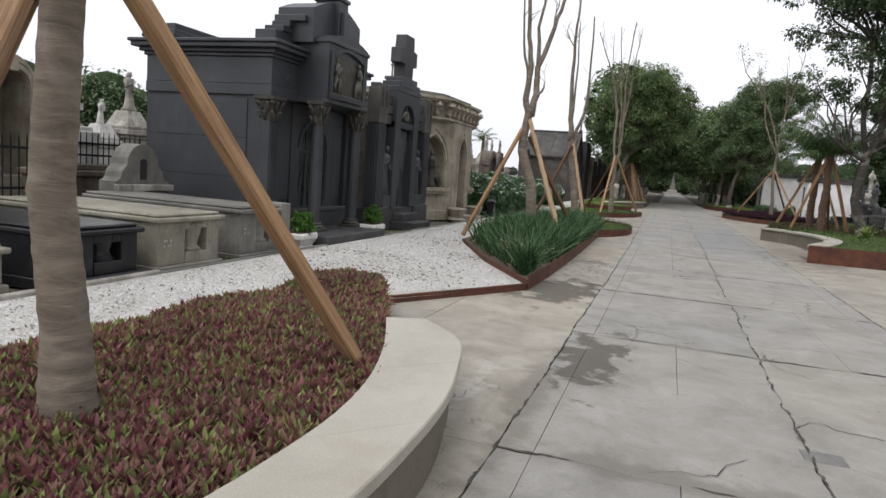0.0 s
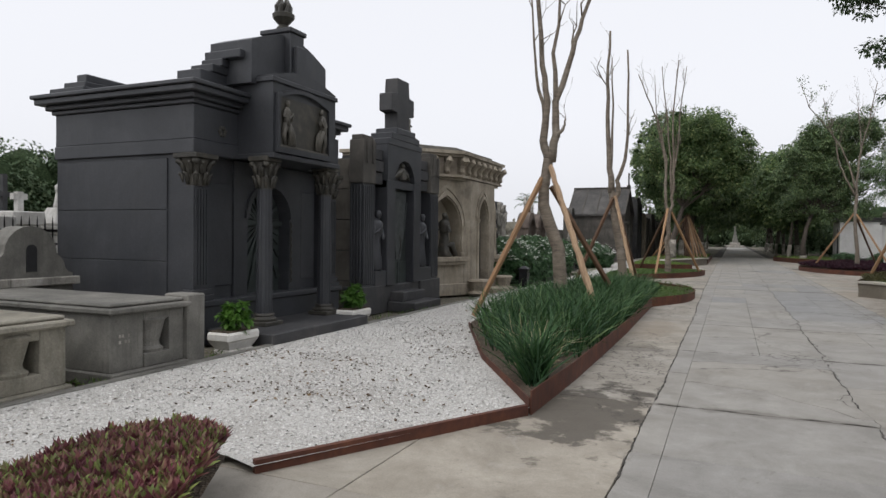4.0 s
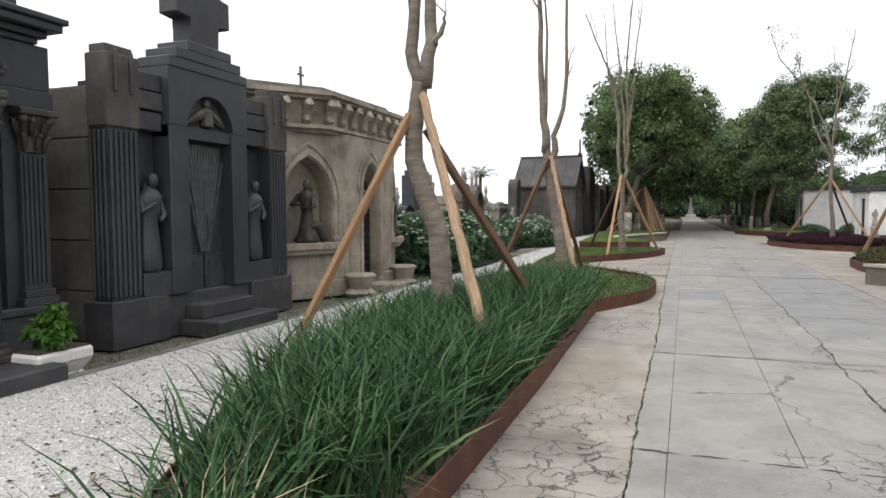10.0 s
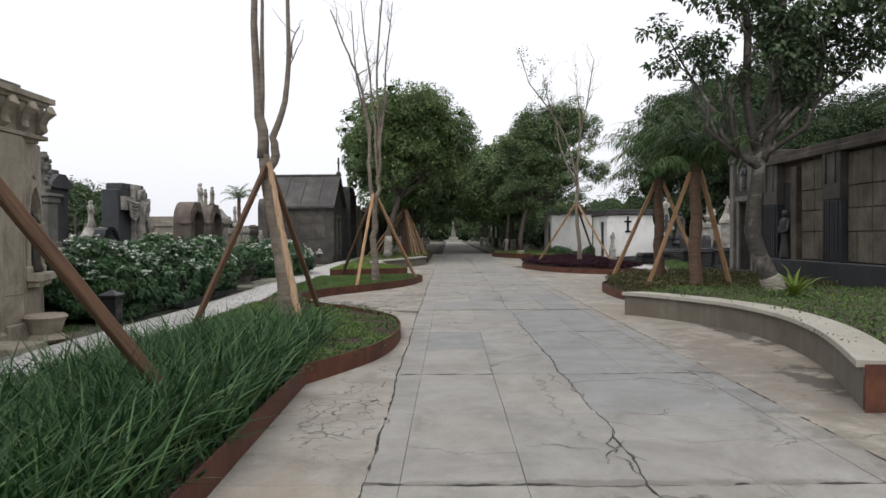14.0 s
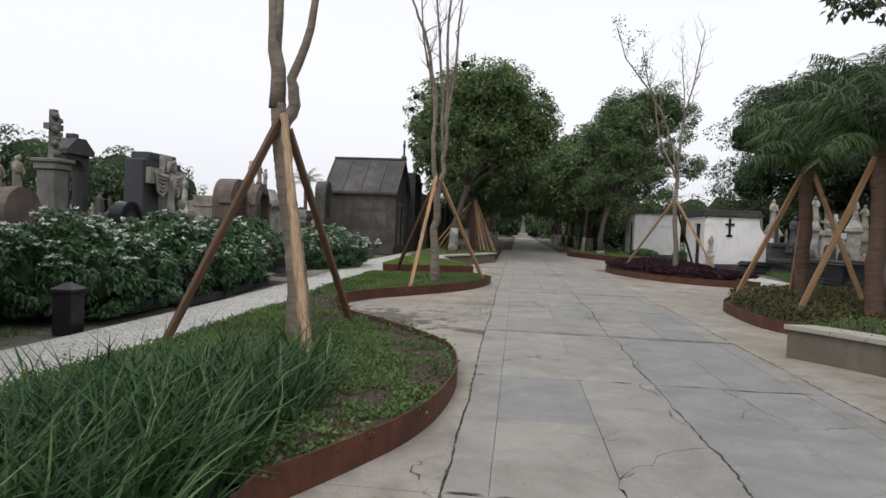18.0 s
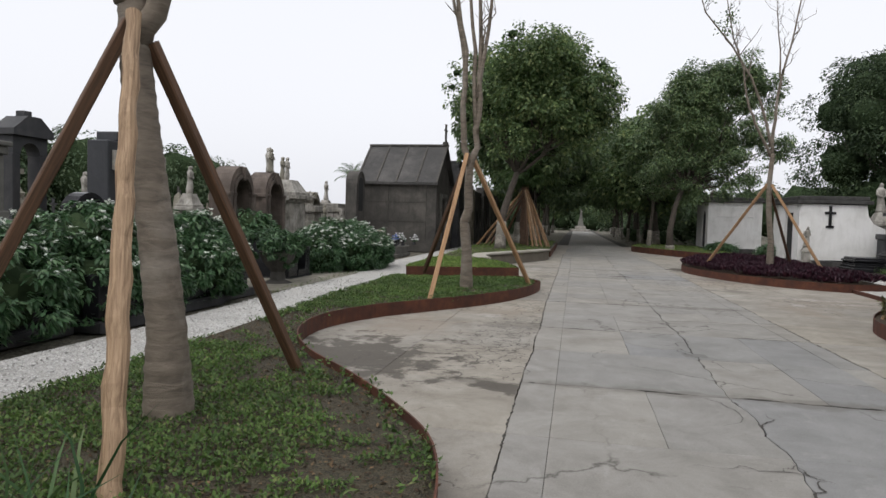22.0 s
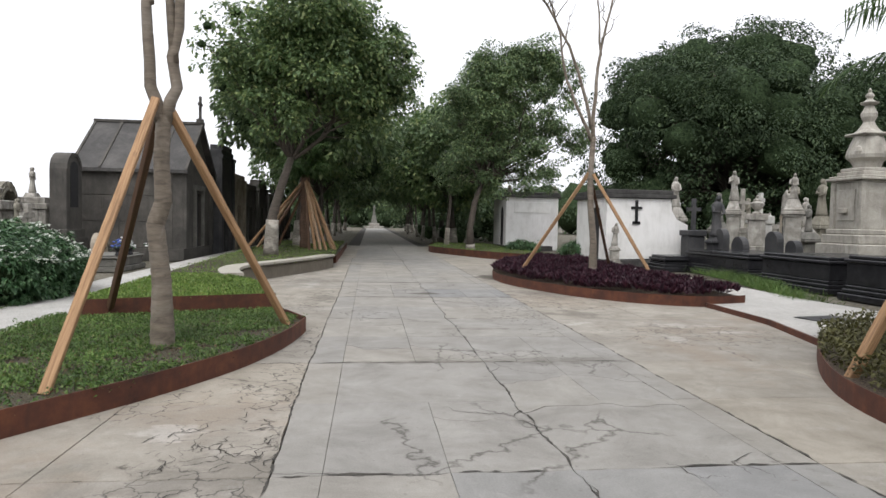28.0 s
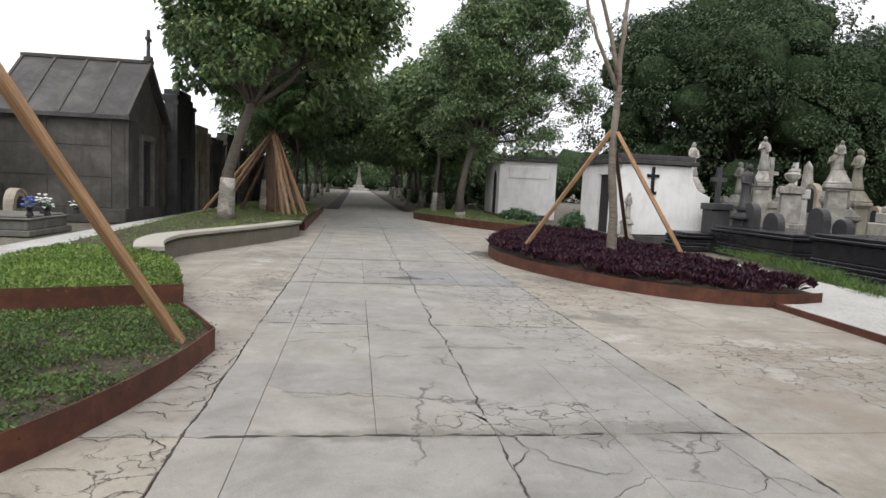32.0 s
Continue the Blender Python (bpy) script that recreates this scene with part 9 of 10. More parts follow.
def stone_tower():
    t = thing("monument", RIGHT(41.15, 12.9), "tall weathered limestone tower monument with tiers and a finial", "monument")
    y = 0.8
    for a, z0, z1 in ((0.86, 0.0, 1.1), (0.76, 1.1, 1.36), (0.68, 1.36, 1.52)):
        part("base_course", boxes((-a, y - a, z0, a, y + a, z1), bev=0.03), TOWERSTONE, t)
    part("die", boxes((-0.56, y - 0.56, 1.52, 0.56, y + 0.56, 2.83), bev=0.02), TOWERSTONE, t)
    for sx in (-1, 1):
        for sy in (-1, 1):
            part("corner_pilaster", boxes((sx * 0.53 - 0.09, y + sy * 0.53 - 0.09, 1.52, sx * 0.53 + 0.09, y + sy * 0.53 + 0.09, 2.83), bev=0.015), TOWERSTONE, t)
    part("panel", boxes((-0.32, y - 0.6, 1.75, 0.32, y - 0.55, 2.62), bev=0.012), TOWERSTONE, t)
    part("panel", boxes((-0.6, y - 0.32, 1.75, -0.55, y + 0.32, 2.62), bev=0.012), TOWERSTONE, t)
    part("bracket", boxes((-0.12, y - 0.76, 1.95, 0.12, y - 0.6, 2.12), bev=0.03), TOWERSTONE, t)
    for a, z0, z1 in ((0.62, 2.83, 2.88), (0.72, 2.88, 2.96), (0.66, 2.96, 3.02), (0.52, 3.02, 3.14), (0.46, 3.14, 3.24)):
        part("cornice_course", boxes((-a, y - a, z0, a, y + a, z1), bev=0.02), TOWERSTONE, t)
    part("bulging_tier", lathe(B(), [(0.34, 3.24), (0.37, 3.36), (0.40, 3.42), (0.52, 3.52), (0.54, 3.62), (0.50, 3.78), (0.42, 3.98), (0.37, 4.12), (0.38, 4.16)], 0, y, 8), TOWERSTONE, t)
    for k in range(4):
        a = k * math.pi / 2 + math.pi / 8
        part("scroll_relief", lathe(B(), [(0.02, 0), (0.10, 0.04), (0.12, 0.14), (0.08, 0.26), (0.02, 0.3)], 0.44 * math.cos(a), y + 0.44 * math.sin(a), 7, 0, 3.56), TOWERSTONE, t)
    part("cap", boxes((-0.42, y - 0.42, 4.16, 0.42, y + 0.42, 4.23), bev=0.025), TOWERSTONE, t)
    part("spire", lathe(B(), [(0.38, 4.23), (0.27, 4.32), (0.19, 4.44), (0.14, 4.54), (0.15, 4.58), (0.2, 4.68), (0.21, 4.78), (0.14, 4.92), (0.11, 5.0), (0.22, 5.05), (0.24, 5.09), (0.12, 5.14), (0.07, 5.2), (0.11, 5.27), (0.1, 5.32), (0.04, 5.38), (0.05, 5.44), (0.01, 5.5)], 0, y, 14), TOWERSTONE, t)


stone_tower()
crowd(14.6, 25, 47, 64, 34, 11, -90, 1.8, 3.2, [MARBLE, MARBLE, TOMB, TOMB, GREYST, BEIGE])
crowd(15.2, 19, 41.6, 47, 6, 12, -90, 1.8, 2.8, [MARBLE, MARBLE, GREYST, TOMB])
crowd(14.5, 22, 30, 39, 9, 13, -90, 1.8, 3.0, [GREYST, BLACKROUGH, MARBLE])
statue_stone(pose(13.1, 46.9, 0.5, 0, 0, -30), 3.1, MARBLE, "pale monument with a standing draped figure", 0.36, 1.0, 0.32)
statue_stone(pose(13.4, 43.9, 0.5, 0, 0, -30), 2.8, MARBLE, "pale monument with a stone bust", 0.3, 1.2, 0.36)
statue_stone(pose(14.6, 45.6, 0, 0, 0, -40), 3.2, TOMB, "stained monument with a standing figure", 0.34, 1.0, 0.34)
statue_stone(pose(15.6, 43.6, 0, 0, 0, -30), 3.3, MARBLE, "pale monument with a standing figure", 0.36, 1.1, 0.34)
urn_stone(pose(13.1, 45.4, 0.5, 0, 0, -30), 2.4, MARBLE, "pale tiered pedestal with a stone urn", 0.33)
cross_stone(pose(14.0, 47.8, 0), 3.0, MARBLE, "pale stone cross on a pedestal")
cross_stone(pose(11.2, 46.2, 0), 2.5, BLACKROUGH, "black granite cross with a draped figure", 0.55)
statue_stone(pose(11.6, 45.3, 0.3), 2.3, BLACKROUGH, "black stone monument with a draped figure", 0.62, 1.2, 0.35)
for y, x, w, h in ((45.0, 11.5, 0.62, 1.45), (44.2, 11.7, 0.7, 1.2), (42.4, 11.7, 0.6, 1.4), (41.9, 12.0, 0.5, 1.15)):
    headstone(RIGHT(y, x), w, h, BLACKROUGH, "black granite headstone before pale monuments", 0.22, False)
cross_stone(RIGHT(46.0, 13.6), 2.75, PALE, "thin pale cross on a pedestal among graves", 0.7, 0.34)
t = thing("manhole_cover", pose(7.05, 33.7, 0.06, 0, 0, 12), "dark steel cover plate set in gravel", "manhole cover")
part("plate", boxes((-0.4, -0.28, 0, 0.4, 0.28, 0.012), bev=0.004), IRON, t)


def side_tomb(y, w, h, mat, label, x=10.2):
    t = thing("mausoleum", RIGHT(y, x), label, "mausoleum", "family tombs")
    part("wall", boxes((-w / 2, 0.3, 0, w / 2, 3.2, h), bev=0.02), mat, t)
    for k in range(4):
        x0 = -w / 2 + k * (w - 0.4) / 3
        part("pilaster", boxes((x0, 0.1, 0.3, x0 + 0.4, 0.3, h - 0.3), bev=0.015), mat, t)
    part("plinth", boxes((-w / 2 - 0.08, 0.0, -0.03, w / 2 + 0.08, 3.2, 0.35), bev=0.015), mat, t)
    part("cornice", cornice(B(), -w / 2, 0.3, w / 2, 3.2, h - 0.1, [(0.06, 0.08), (0.14, 0.1)]), mat, t)
    part("door", boxes((-0.45, 0.24, 0.35, 0.45, 0.3, 2.3)), SHADOW, t)
    return t




def portal_tomb():
    t = thing("mausoleum", RIGHT(32.5, 9.2), "tall dark granite tomb with a round gable over its door", "mausoleum")
    top = [(-1.05 * math.cos(math.pi * k / 12), 4.0 + 0.62 * math.sin(math.pi * k / 12)) for k in range(13)]
    part("front_wall", slab(B(), [(-1.05, 0.3)] + top + [(1.05, 0.3), (0.42, 0.3), (0.42, 2.45), (-0.42, 2.45), (-0.42, 0.3)], 0, 0.35), DARKST, t)
    part("body", boxes((-1.05, 0.36, 0, 1.05, 3.2, 4.0), bev=0.02), DARKST, t)
    part("plinth", boxes((-1.15, -0.12, -0.03, 1.15, 0.36, 0.3), bev=0.02), BLACKROUGH, t)
    part("door", boxes((-0.42, 0.2, 0.3, 0.42, 0.26, 2.45)), SHADOW, t, "black closed iron door")
    parts("door_jamb", [(-0.56, -0.07, 0.3, -0.42, 0.0, 2.5), (0.42, -0.07, 0.3, 0.56, 0.0, 2.5), (-0.62, -0.09, 2.5, 0.62, 0.0, 2.66)], GREYST, t, 0.012)
    part("tympanum", arch_panel(B(), 0, 2.85, 3.4, 0.42, -0.03, 0.0), GREYST, t)
    part("tympanum_moulding", arch_band(B(), 0, 3.4, 0.44, 0.09, -0.08, 0.0), GREYST, t)
    part("relief", figure(B(), 0, -0.06, 2.88, 0.8, 0.1, 1.0, 0.9), BLACKROUGH, t, smooth=True)
    for s in (-1, 1):
        part("pilaster", boxes((s * 0.88 - 0.13, -0.1, 0.3, s * 0.88 + 0.13, 0.0, 3.75), (s * 0.88 - 0.17, -0.14, 3.75, s * 0.88 + 0.17, 0.0, 3.95), bev=0.012), GREYST, t)
    part("gable_coping", slab(B(), [(x * 1.06, z + 0.02) for x, z in top] + [(x * 0.94, z - 0.12) for x, z in top[::-1]], -0.1, 0.4), DARKST, t)


def stained_tomb():
    t = thing("mausoleum", RIGHT(28.4, 9.3), "soot-streaked cream stone tomb with black fluted piers", "mausoleum")
    part("plinth", boxes((-2.95, -0.15, -0.03, 2.95, 3.0, 0.75), bev=0.02), BLACK, t)
    part("wall", boxes((-2.9, 0.1, 0.75, 2.9, 3.0, 3.45)), TOMBDARK, t)
    for x0 in (-2.9, 0.15):
        py = part("pier", boxes((x0, -0.1, 0.75, x0 + 0.75, 0.1, 2.3), bev=0.01), BLACK, t)
        parts("flute", [(x0 + 0.04 + 0.11 * k, -0.14, 0.8, x0 + 0.11 + 0.11 * k, -0.1, 2.26) for k in range(6)], BLACK, py, 0.008)
        parts("pier_head", [(x0 - 0.02, -0.13, 2.3, x0 + 0.77, 0.1, 3.5), (x0 + 0.1, -0.17, 2.7, x0 + 0.2, -0.13, 3.55), (x0 + 0.5, -0.17, 2.7, x0 + 0.6, -0.13, 3.55)], SIDESTONE, py, 0.012)
    part("niche_pier", boxes((-1.5, -0.06, 0.75, -1.2, 0.1, 3.3), bev=0.012), TOMBDARK, t)
    # plate on the wall, painted near-black as the niche's shade
    part("niche", boxes((-2.1, 0.06, 0.75, -1.5, 0.1, 2.9)), SHADOW, t)
    solo("statue", figure(B(), 0, 0, 0, 1.4, 0.1, 1.0, 0.9), BLACKROUGH, RIGHT(28.4, 9.3) @ pose(-1.8, -0.02, 0.75), "dark figure in a niche of the stained tomb", "statue", "tomb statues", smooth=True)
    for k, (z0, z1) in enumerate(((0.78, 1.5), (1.52, 2.06), (2.08, 2.6), (2.62, 3.4))):
        for x0, x1 in ((-1.12, -0.5), (-0.48, 0.12), (0.95, 1.85), (1.87, 2.88)):
            part("stone_block", boxes((x0, 0.05 - 0.01 * (k % 2), z0, x1, 0.11, z1), bev=0.01), STAINED, t)
    pieces("cornice_course", boxes((-3.0, -0.2, 3.45, 3.0, 3.0, 3.6), (-2.9, -0.1, 3.6, 2.9, 2.9, 3.75), bev=0.015), TOMBDARK, t)


STAINED = stone("soot_streaked_cream_stone", (0.0620, 0.0510, 0.0383), (0.1364, 0.1170, 0.0899), (0.2232, 0.1950, 0.1537), 1.1, 0.85, 0.25, streak=0.9, streak_col=(0.0186, 0.0156, 0.0128))
portal_tomb(), stained_tomb()
granite_bed(8.95, 24.1, 1.9, 1.9, 0.95, "low polished black granite tomb beside the east lawn")
slab_tomb(RIGHT(34.95, 10.75), 1.2, 1.6, 1.12, TOMBDARK, "brown soot-stained slab tomb beside the gravel strip")
side_tomb(23.6, 3.4, 3.3, TOMBDARK, "soot-stained limestone family tomb with pilasters", 10.6)
side_tomb(19.4, 3.6, 3.4, DARKST, "dark weathered family tomb with pilasters", 10.6)
side_tomb(15.0, 3.6, 3.6, GREYST, "grey granite family tomb with pilasters", 10.6)

# the monument that closes the avenue
t = thing("monument", pose(0.6, 150, 0), "pale stone monument closing the avenue", "monument")
part("base", boxes((-1.9, -1.9, 0, 1.9, 1.9, 0.4), (-1.0, -1.0, 0.4, 1.0, 1.0, 1.0), bev=0.05), MARBLE, t)
part("shaft", frustum(frustum(B(), 0, 0, 1.0, 2.6, 0.6, 0.6, 0.3, 0.3), 0, 0, 2.6, 4.4, 0.25, 0.25, 0.15, 0.15), GREYST, t)


# ---- slabs of the avenue ----
road = tagged(new("road"), "old cracked concrete avenue in cast slabs", "road", "", "structure")
XL0, XL1, XA, XB, XC, XR1, XR = -0.80, -0.55, 0.22, 0.95, 1.70, 2.36, 2.62
ROWS_Y = [-13.0, -8.0, -2.8, 0.35, 3.42, 6.50, 9.38, 12.50, 15.53, 18.62, 21.66, 24.62, 27.86, 30.94, 34.05, 36.95, 40.0, 43.1, 46.2, 49.3, 52.4, 57, 63, 70, 80, 92, 108, 130, 188]
JAG = {XL0: 0.03, XL1: 0.003, XA: 0.006, XB: 0.085, XC: 0.004, XR1: 0.003, XR: 0.03}
OPEN = {XL0: 0.009, XL1: 0.0022, XA: 0.003, XB: 0.0062, XC: 0.002, XR1: 0.002, XR: 0.008}


def line_x(x, y):
    """A long joint's place at y: the western one leans a little."""
    return x + JAG[x] * rough(x * 3 + 1, y) + (0.04 - 0.10 * min(1.0, max(0.0, (y - 15.0) / 9.0)) - 0.003 * max(0.0, y - 24.0) if x == XL0 and y < 50 else -0.04 if x == XL0 else 0.0)


def rough(seed, u):
    """Ragged noise from broad bends down to chips."""
    return sum(a * noise.noise(Vector((seed * 7.3 + 0.17, u * f, f))) for f, a in ((0.6, 0.7), (1.7, 0.55), (5.5, 0.32), (16, 0.2), (40, 0.1)))


def split(seed, u, most):
    """Half the width of a joint: closed to a hairline in places, chipped open in others."""
    k = 0.5 + 0.9 * noise.noise(Vector((seed * 5.1, u * 1.3, 2.2))) + 0.5 * noise.noise(Vector((seed * 2.7, u * 6.0, 7.7)))
    return max(0.0012, most * max(0.12, k))


def column(x, y0, y1, side, k):
    """An edge of a column of slabs, along the avenue; side +1 is the slab to its right."""
    out = []
    for i in range(k + 1):
        y = y0 + (y1 - y0) * i / k
        out.append((line_x(x, y) + side * split(x, y, OPEN[x]), y))
    return out


def across(xa, xb, y, side, main, k=8):
    """Points along a cross joint from xa to xb, without its ends."""
    out = []
    for i in range(1, k):
        x = xa + (xb - xa) * i / k
        out.append((x, y + (0.05 if main else 0.002) * rough(y * 0.37, x * 1.6) + side * split(y * 0.73, x * 1.7, 0.011 if main else 0.0022)))
    return out


def slab_piece(name, pts, material, parent, drop=0.0):
    """A slab within an outline, a little rounded at its rim."""
    cx, cy = sum(p[0] for p in pts) / len(pts), sum(p[1] for p in pts) / len(pts)
    n = len(pts)
    inn = []
    for x, y in pts:
        s = max(0.3, math.hypot(x - cx, y - cy))
        inn.append((x - (x - cx) / s * 0.004, y - (y - cy) / s * 0.004))
    V = [(x, y, -0.025) for x, y in pts] + [(x, y, drop - 0.003) for x, y in pts] + [(x, y, drop) for x, y in inn]
    F = []
    for i in range(n):
        j = (i + 1) % n
        F += [(j, i, n + i, n + j), (n + j, n + i, 2 * n + i, 2 * n + j)]
    F.append(tuple(range(3 * n - 1, 2 * n - 1, -1)))
    me = bpy.data.meshes.new(name)
    me.from_pydata(V, [], F)
    me.materials.append(material)
    ob = new(name, me)
    ob.parent = parent
    return ob


def ragged(a, b, r, amp, depth=4):
    """A crack from a to b by halving, bent a little at each step."""
    pts = [a, b]
    for _ in range(depth):
        q = [pts[0]]
        for p0, p1 in zip(pts, pts[1:]):
            L = math.hypot(p1[0] - p0[0], p1[1] - p0[1])
            q += [((p0[0] + p1[0]) / 2 + r.uniform(-amp, amp) * L, (p0[1] + p1[1]) / 2 + r.uniform(-amp, amp) * L), p1]
        pts = q
    return pts


def cracked(L, top, R, low, material, drop, r):
    """A slab split by a ragged crack from its left edge to its right edge."""
    i, j = r.randint(3, len(L) - 4), r.randint(3, len(R) - 4)
    line = ragged(L[i], R[j], r, 0.22)
    wide = [r.uniform(0.0012, 0.004) for _ in line]
    lo = [(x, y - w) for (x, y), w in zip(line, wide)]
    hi = [(x, y + w) for (x, y), w in zip(line, wide)]
    slab_piece("slab", L[:i] + lo + R[:j][::-1] + low[::-1], material, road, drop)
    slab_piece("slab", hi[::-1] + L[i + 1:] + top + R[j + 1:][::-1], material, road, drop + 0.002)


rr = random.Random(5)
for i, (y0, y1) in enumerate(zip(ROWS_Y, ROWS_Y[1:])):
    near = -3 < y0 < 47
    halves = [y0, (y0 + y1) / 2, y1] if near else [y0, y1]
    for h, (c0, c1) in enumerate(zip(halves, halves[1:])):
        xs = [XL0, XL1, XB, XR1, XR]
        if near and rr.random() < 0.62:
            xs.insert(2, XA)
        if near and rr.random() < 0.5:
            xs.insert(-2, XC)
        grey = 17 < c0 < 38 and rr.random() < 0.5
        for a, b in zip(xs, xs[1:]):
            k = 26 if near and JAG[a] + JAG[b] > 0.02 else 8
            e0, e1 = 0.004 if c0 == y0 else 0.0022, 0.004 if c1 == y1 else 0.0022
            L, R = column(a, c0 + e0, c1 - e1, 1, k), column(b, c0 + e0, c1 - e1, -1, k)
            kk = max(3, int((b - a) / 0.07)) if near else 2
            top = across(L[-1][0], R[-1][0], c1, -1, c1 == y1, kk)
            low = across(L[0][0], R[0][0], c0, 1, c0 == y0, kk)
            m = PAVEGREY if a >= XB and grey or (18 < c0 < 27 and a > -0.6 and rr.random() < 0.4) else PAVE
            drop = rr.uniform(-0.002, 0.002)
            if near and b - a > 0.5 and rr.random() < 0.3:
                cracked(L, top, R, low, m, drop, rr)
            else:
                slab_piece("slab", L + top + R[::-1] + low[::-1], m, road, drop)
    # aprons to the beds
    if y0 < 60:
        def strip(xa, xb, c0, c1):
            L = column(xa, c0, c1, 1, 26) if xa in JAG else [(xa + 0.003, c0), (xa + 0.003, c1)]
            R = column(xb, c0, c1, -1, 26) if xb in JAG else [(xb - 0.003, c0), (xb - 0.003, c1)]
            top, low = across(xa, xb, c1, -1, False, 10), across(xa, xb, c0, 1, False, 10)
            slab_piece("slab", L + top + R[::-1] + low[::-1], APRON, road, rr.uniform(-0.003, 0.001))
        g = 0.003
        cut = (y0 + y1) / 2 if y0 > 15 else y1
        for c0, c1 in ([(y0, cut), (cut, y1)] if cut < y1 else [(y0, y1)]):
            strip(-2.2, XL0, c0 + g, c1 - g)
            strip(XR, 4.2, c0 + g, c1 - g)
        strip(-4.6, -2.2, y0 + g, y1 - g)
        strip(4.2, 7.4, y0 + g, y1 - g)


def dirt_along(line, r, share, wide, V, F):
    """Ragged flat smears of dirt along a joint."""
    u = 0
    while u < len(line) - 4:
        n = r.randint(3, 14)
        if r.random() < share:
            seg = line[u:u + n]
            k = len(seg)
            base = len(V)
            for i, (x, y) in enumerate(seg):
                q = math.sin(math.pi * i / max(1, k - 1)) * r.uniform(0.25, 1.0) * wide
                p = math.sin(math.pi * i / max(1, k - 1)) * r.uniform(0.25, 1.0) * wide
                (ax, ay), (bx, by) = seg[max(0, i - 1)], seg[min(k - 1, i + 1)]
                L = math.hypot(bx - ax, by - ay) or 1
                nx, ny = -(by - ay) / L, (bx - ax) / L
                V += [(x + nx * q, y + ny * q, 0.0052), (x - nx * p, y - ny * p, 0.0052)]
            for i in range(k - 1):
                F.append((base + 2 * i, base + 2 * i + 1, base + 2 * i + 3, base + 2 * i + 2))
        u += n


dr = random.Random(9)
DV, DF = [], []
for y in ROWS_Y[3:22]:
    pts = [(XL0 + (XR - XL0) * k / 90, 0) for k in range(91)]
    dirt_along([(x, y + 0.05 * rough(y * 0.37, x * 1.6)) for x, _ in pts], dr, 0.75, 0.022, DV, DF)
for x, share, wide in ((XL0, 0.75, 0.015), (XB, 0.55, 0.014), (XR, 0.7, 0.016)):
    ys = [0.4 + 0.025 * k for k in range(2000)]
    dirt_along([(line_x(x, y), y) for y in ys], dr, share, wide, DV, DF)


def crack(a, b, wide, r, V, F, bend=0.2):
    """A dirt-filled crack from a to b, open in the middle and closing at its ends."""
    line = ragged(a, b, r, bend, 4)
    base, n = len(V), len(line)
    for i, (x, y) in enumerate(line):
        w = wide * (0.25 + math.sin(math.pi * i / (n - 1))) * r.uniform(0.5, 1.1)
        (ax, ay), (bx, by) = line[max(0, i - 1)], line[min(n - 1, i + 1)]
        L = math.hypot(bx - ax, by - ay) or 1
        nx, ny = -(by - ay) / L * w, (bx - ax) / L * w
        V += [(x + nx, y + ny, 0.0056), (x - nx, y - ny, 0.0056)]
    F += [(base + 2 * i, base + 2 * i + 1, base + 2 * i + 3, base + 2 * i + 2) for i in range(n - 1)]
    return line


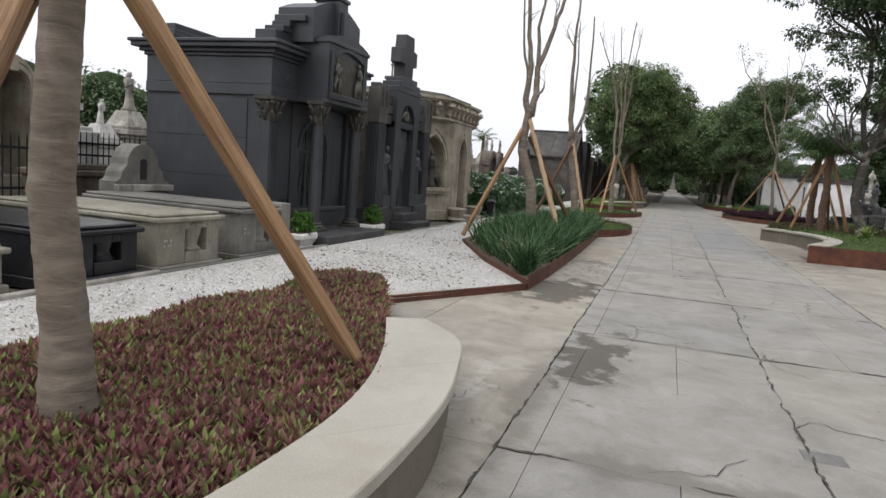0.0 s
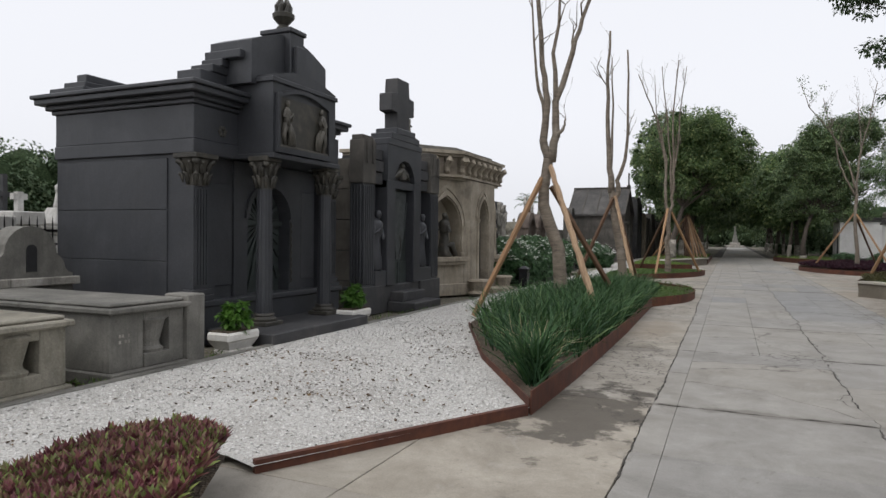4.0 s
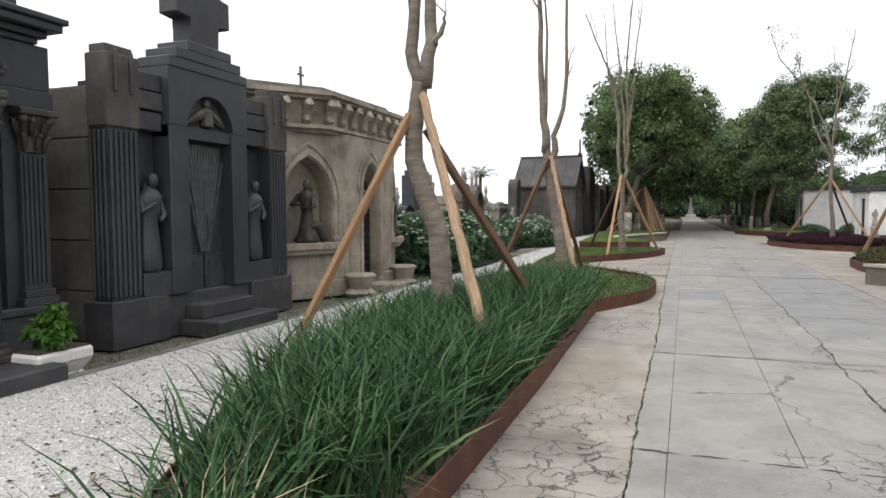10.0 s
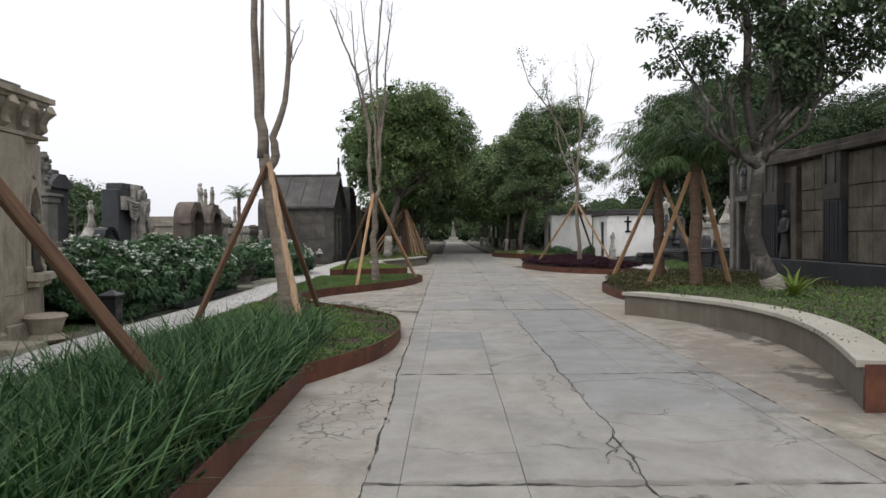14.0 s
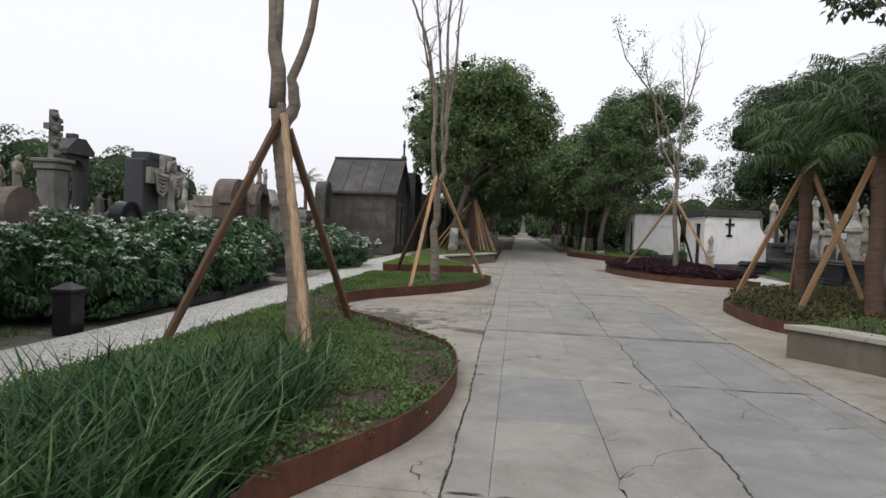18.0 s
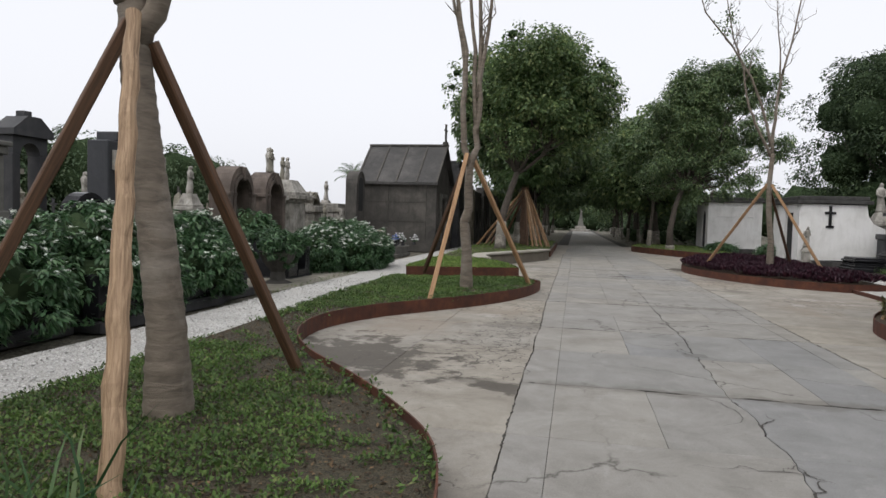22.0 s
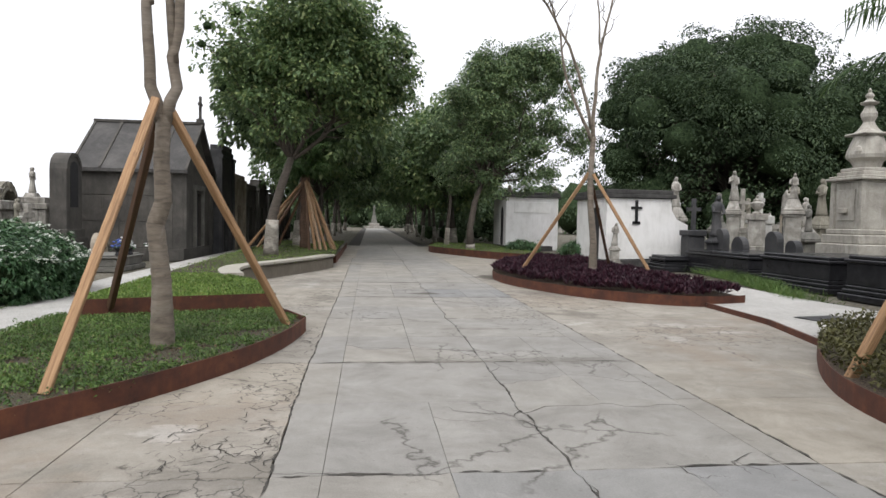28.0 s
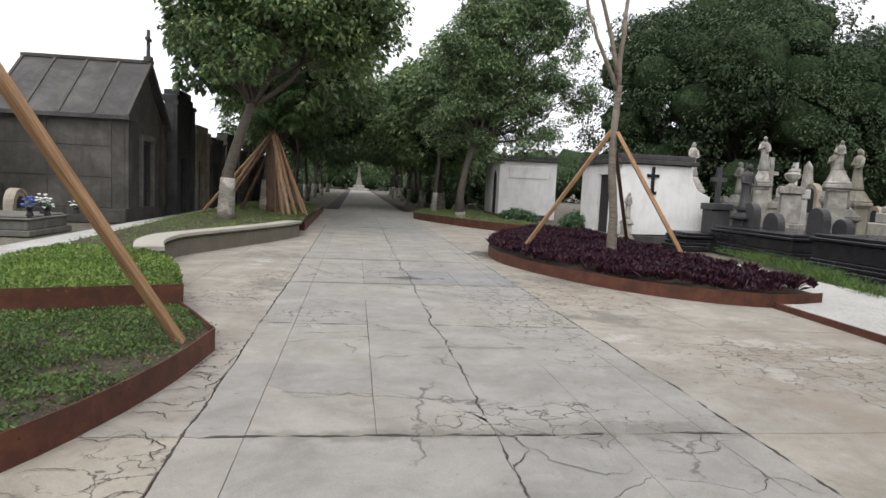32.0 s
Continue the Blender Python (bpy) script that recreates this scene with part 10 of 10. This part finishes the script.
# loops and side cracks that leave the long middle crack and rejoin it
y = 1.5
while y < 46:
    q = dr.uniform(0.35, 1.3)
    s = dr.choice((-1, 1))
    x0, x1 = line_x(XB, y), line_x(XB, y + q)
    mid = ((x0 + x1) / 2 + s * dr.uniform(0.05, 0.16), y + q * dr.uniform(0.35, 0.65))
    crack((x0, y), mid, 0.005, dr, DV, DF)
    if dr.random() < 0.7:
        crack(mid, (x1, y + q), 0.005, dr, DV, DF)
    if dr.random() < 0.5:
        crack(mid, (mid[0] + s * dr.uniform(0.2, 0.7), mid[1] + dr.uniform(-0.4, 0.4)), 0.0038, dr, DV, DF, 0.28)
    y += q + dr.uniform(0.3, 1.4)
# broken ground of the west apron beside its joint: x reach, from, to, cracks
for reach, ya, yb, n in ((0.62, 8.6, 13.6, 46), (0.3, 15.5, 19.0, 10), (0.95, 24.6, 28.6, 60), (0.7, 28.6, 33.8, 44), (0.6, 34.5, 38.5, 20)):
    for _ in range(n):
        y = dr.uniform(ya, yb)
        x = line_x(XL0, y) - 0.03 - reach * dr.random() ** 1.5
        a = dr.choice((0.15, 1.45, 1.7, 0.9, 2.6)) + dr.uniform(-0.35, 0.35)
        q = dr.uniform(0.12, 0.42)
        dx = min(q * math.cos(a), line_x(XL0, y) - 0.02 - x)
        crack((x, y), (x + dx, y + q * math.sin(a)), dr.uniform(0.0028, 0.0055), dr, DV, DF, 0.3)
# stray cracks across the slabs
for _ in range(34):
    x, y = dr.uniform(-0.4, 2.4), dr.uniform(3, 42)
    a = dr.uniform(0, 6.28)
    e = crack((x, y), (x + dr.uniform(0.3, 0.8) * math.cos(a), y + dr.uniform(0.3, 0.8) * math.sin(a)), 0.0034, dr, DV, DF, 0.26)
    if dr.random() < 0.5:
        p = e[len(e) // 2]
        crack(p, (p[0] + 0.3 * math.cos(a + 1.1), p[1] + 0.3 * math.sin(a + 1.1)), 0.0028, dr, DV, DF, 0.26)
me = bpy.data.meshes.new("joint_dirt")
me.from_pydata(DV, [], DF)
me.materials.append(JOINT)
tagged(new("joint_dirt", me), "dark dirt in the joints and cracks of the paving", "dirt", "", "stuff")
t = thing("drain_cover", pose(1.02, 4.2, -0.002, 0, 0, 3), "small square dark drain cover in the paving", "drain cover")
part("plate", boxes((-0.12, -0.09, -0.02, 0.12, 0.09, 0.004), bev=0.004), COVERST, t)
t = thing("drain_cover", pose(0.95, 26.45, -0.002, 0, 0, 3), "small worn drain cover in the paving", "drain cover")
part("plate", boxes((-0.13, -0.1, -0.02, 0.13, 0.1, 0.004), bev=0.004), COVERST, t)
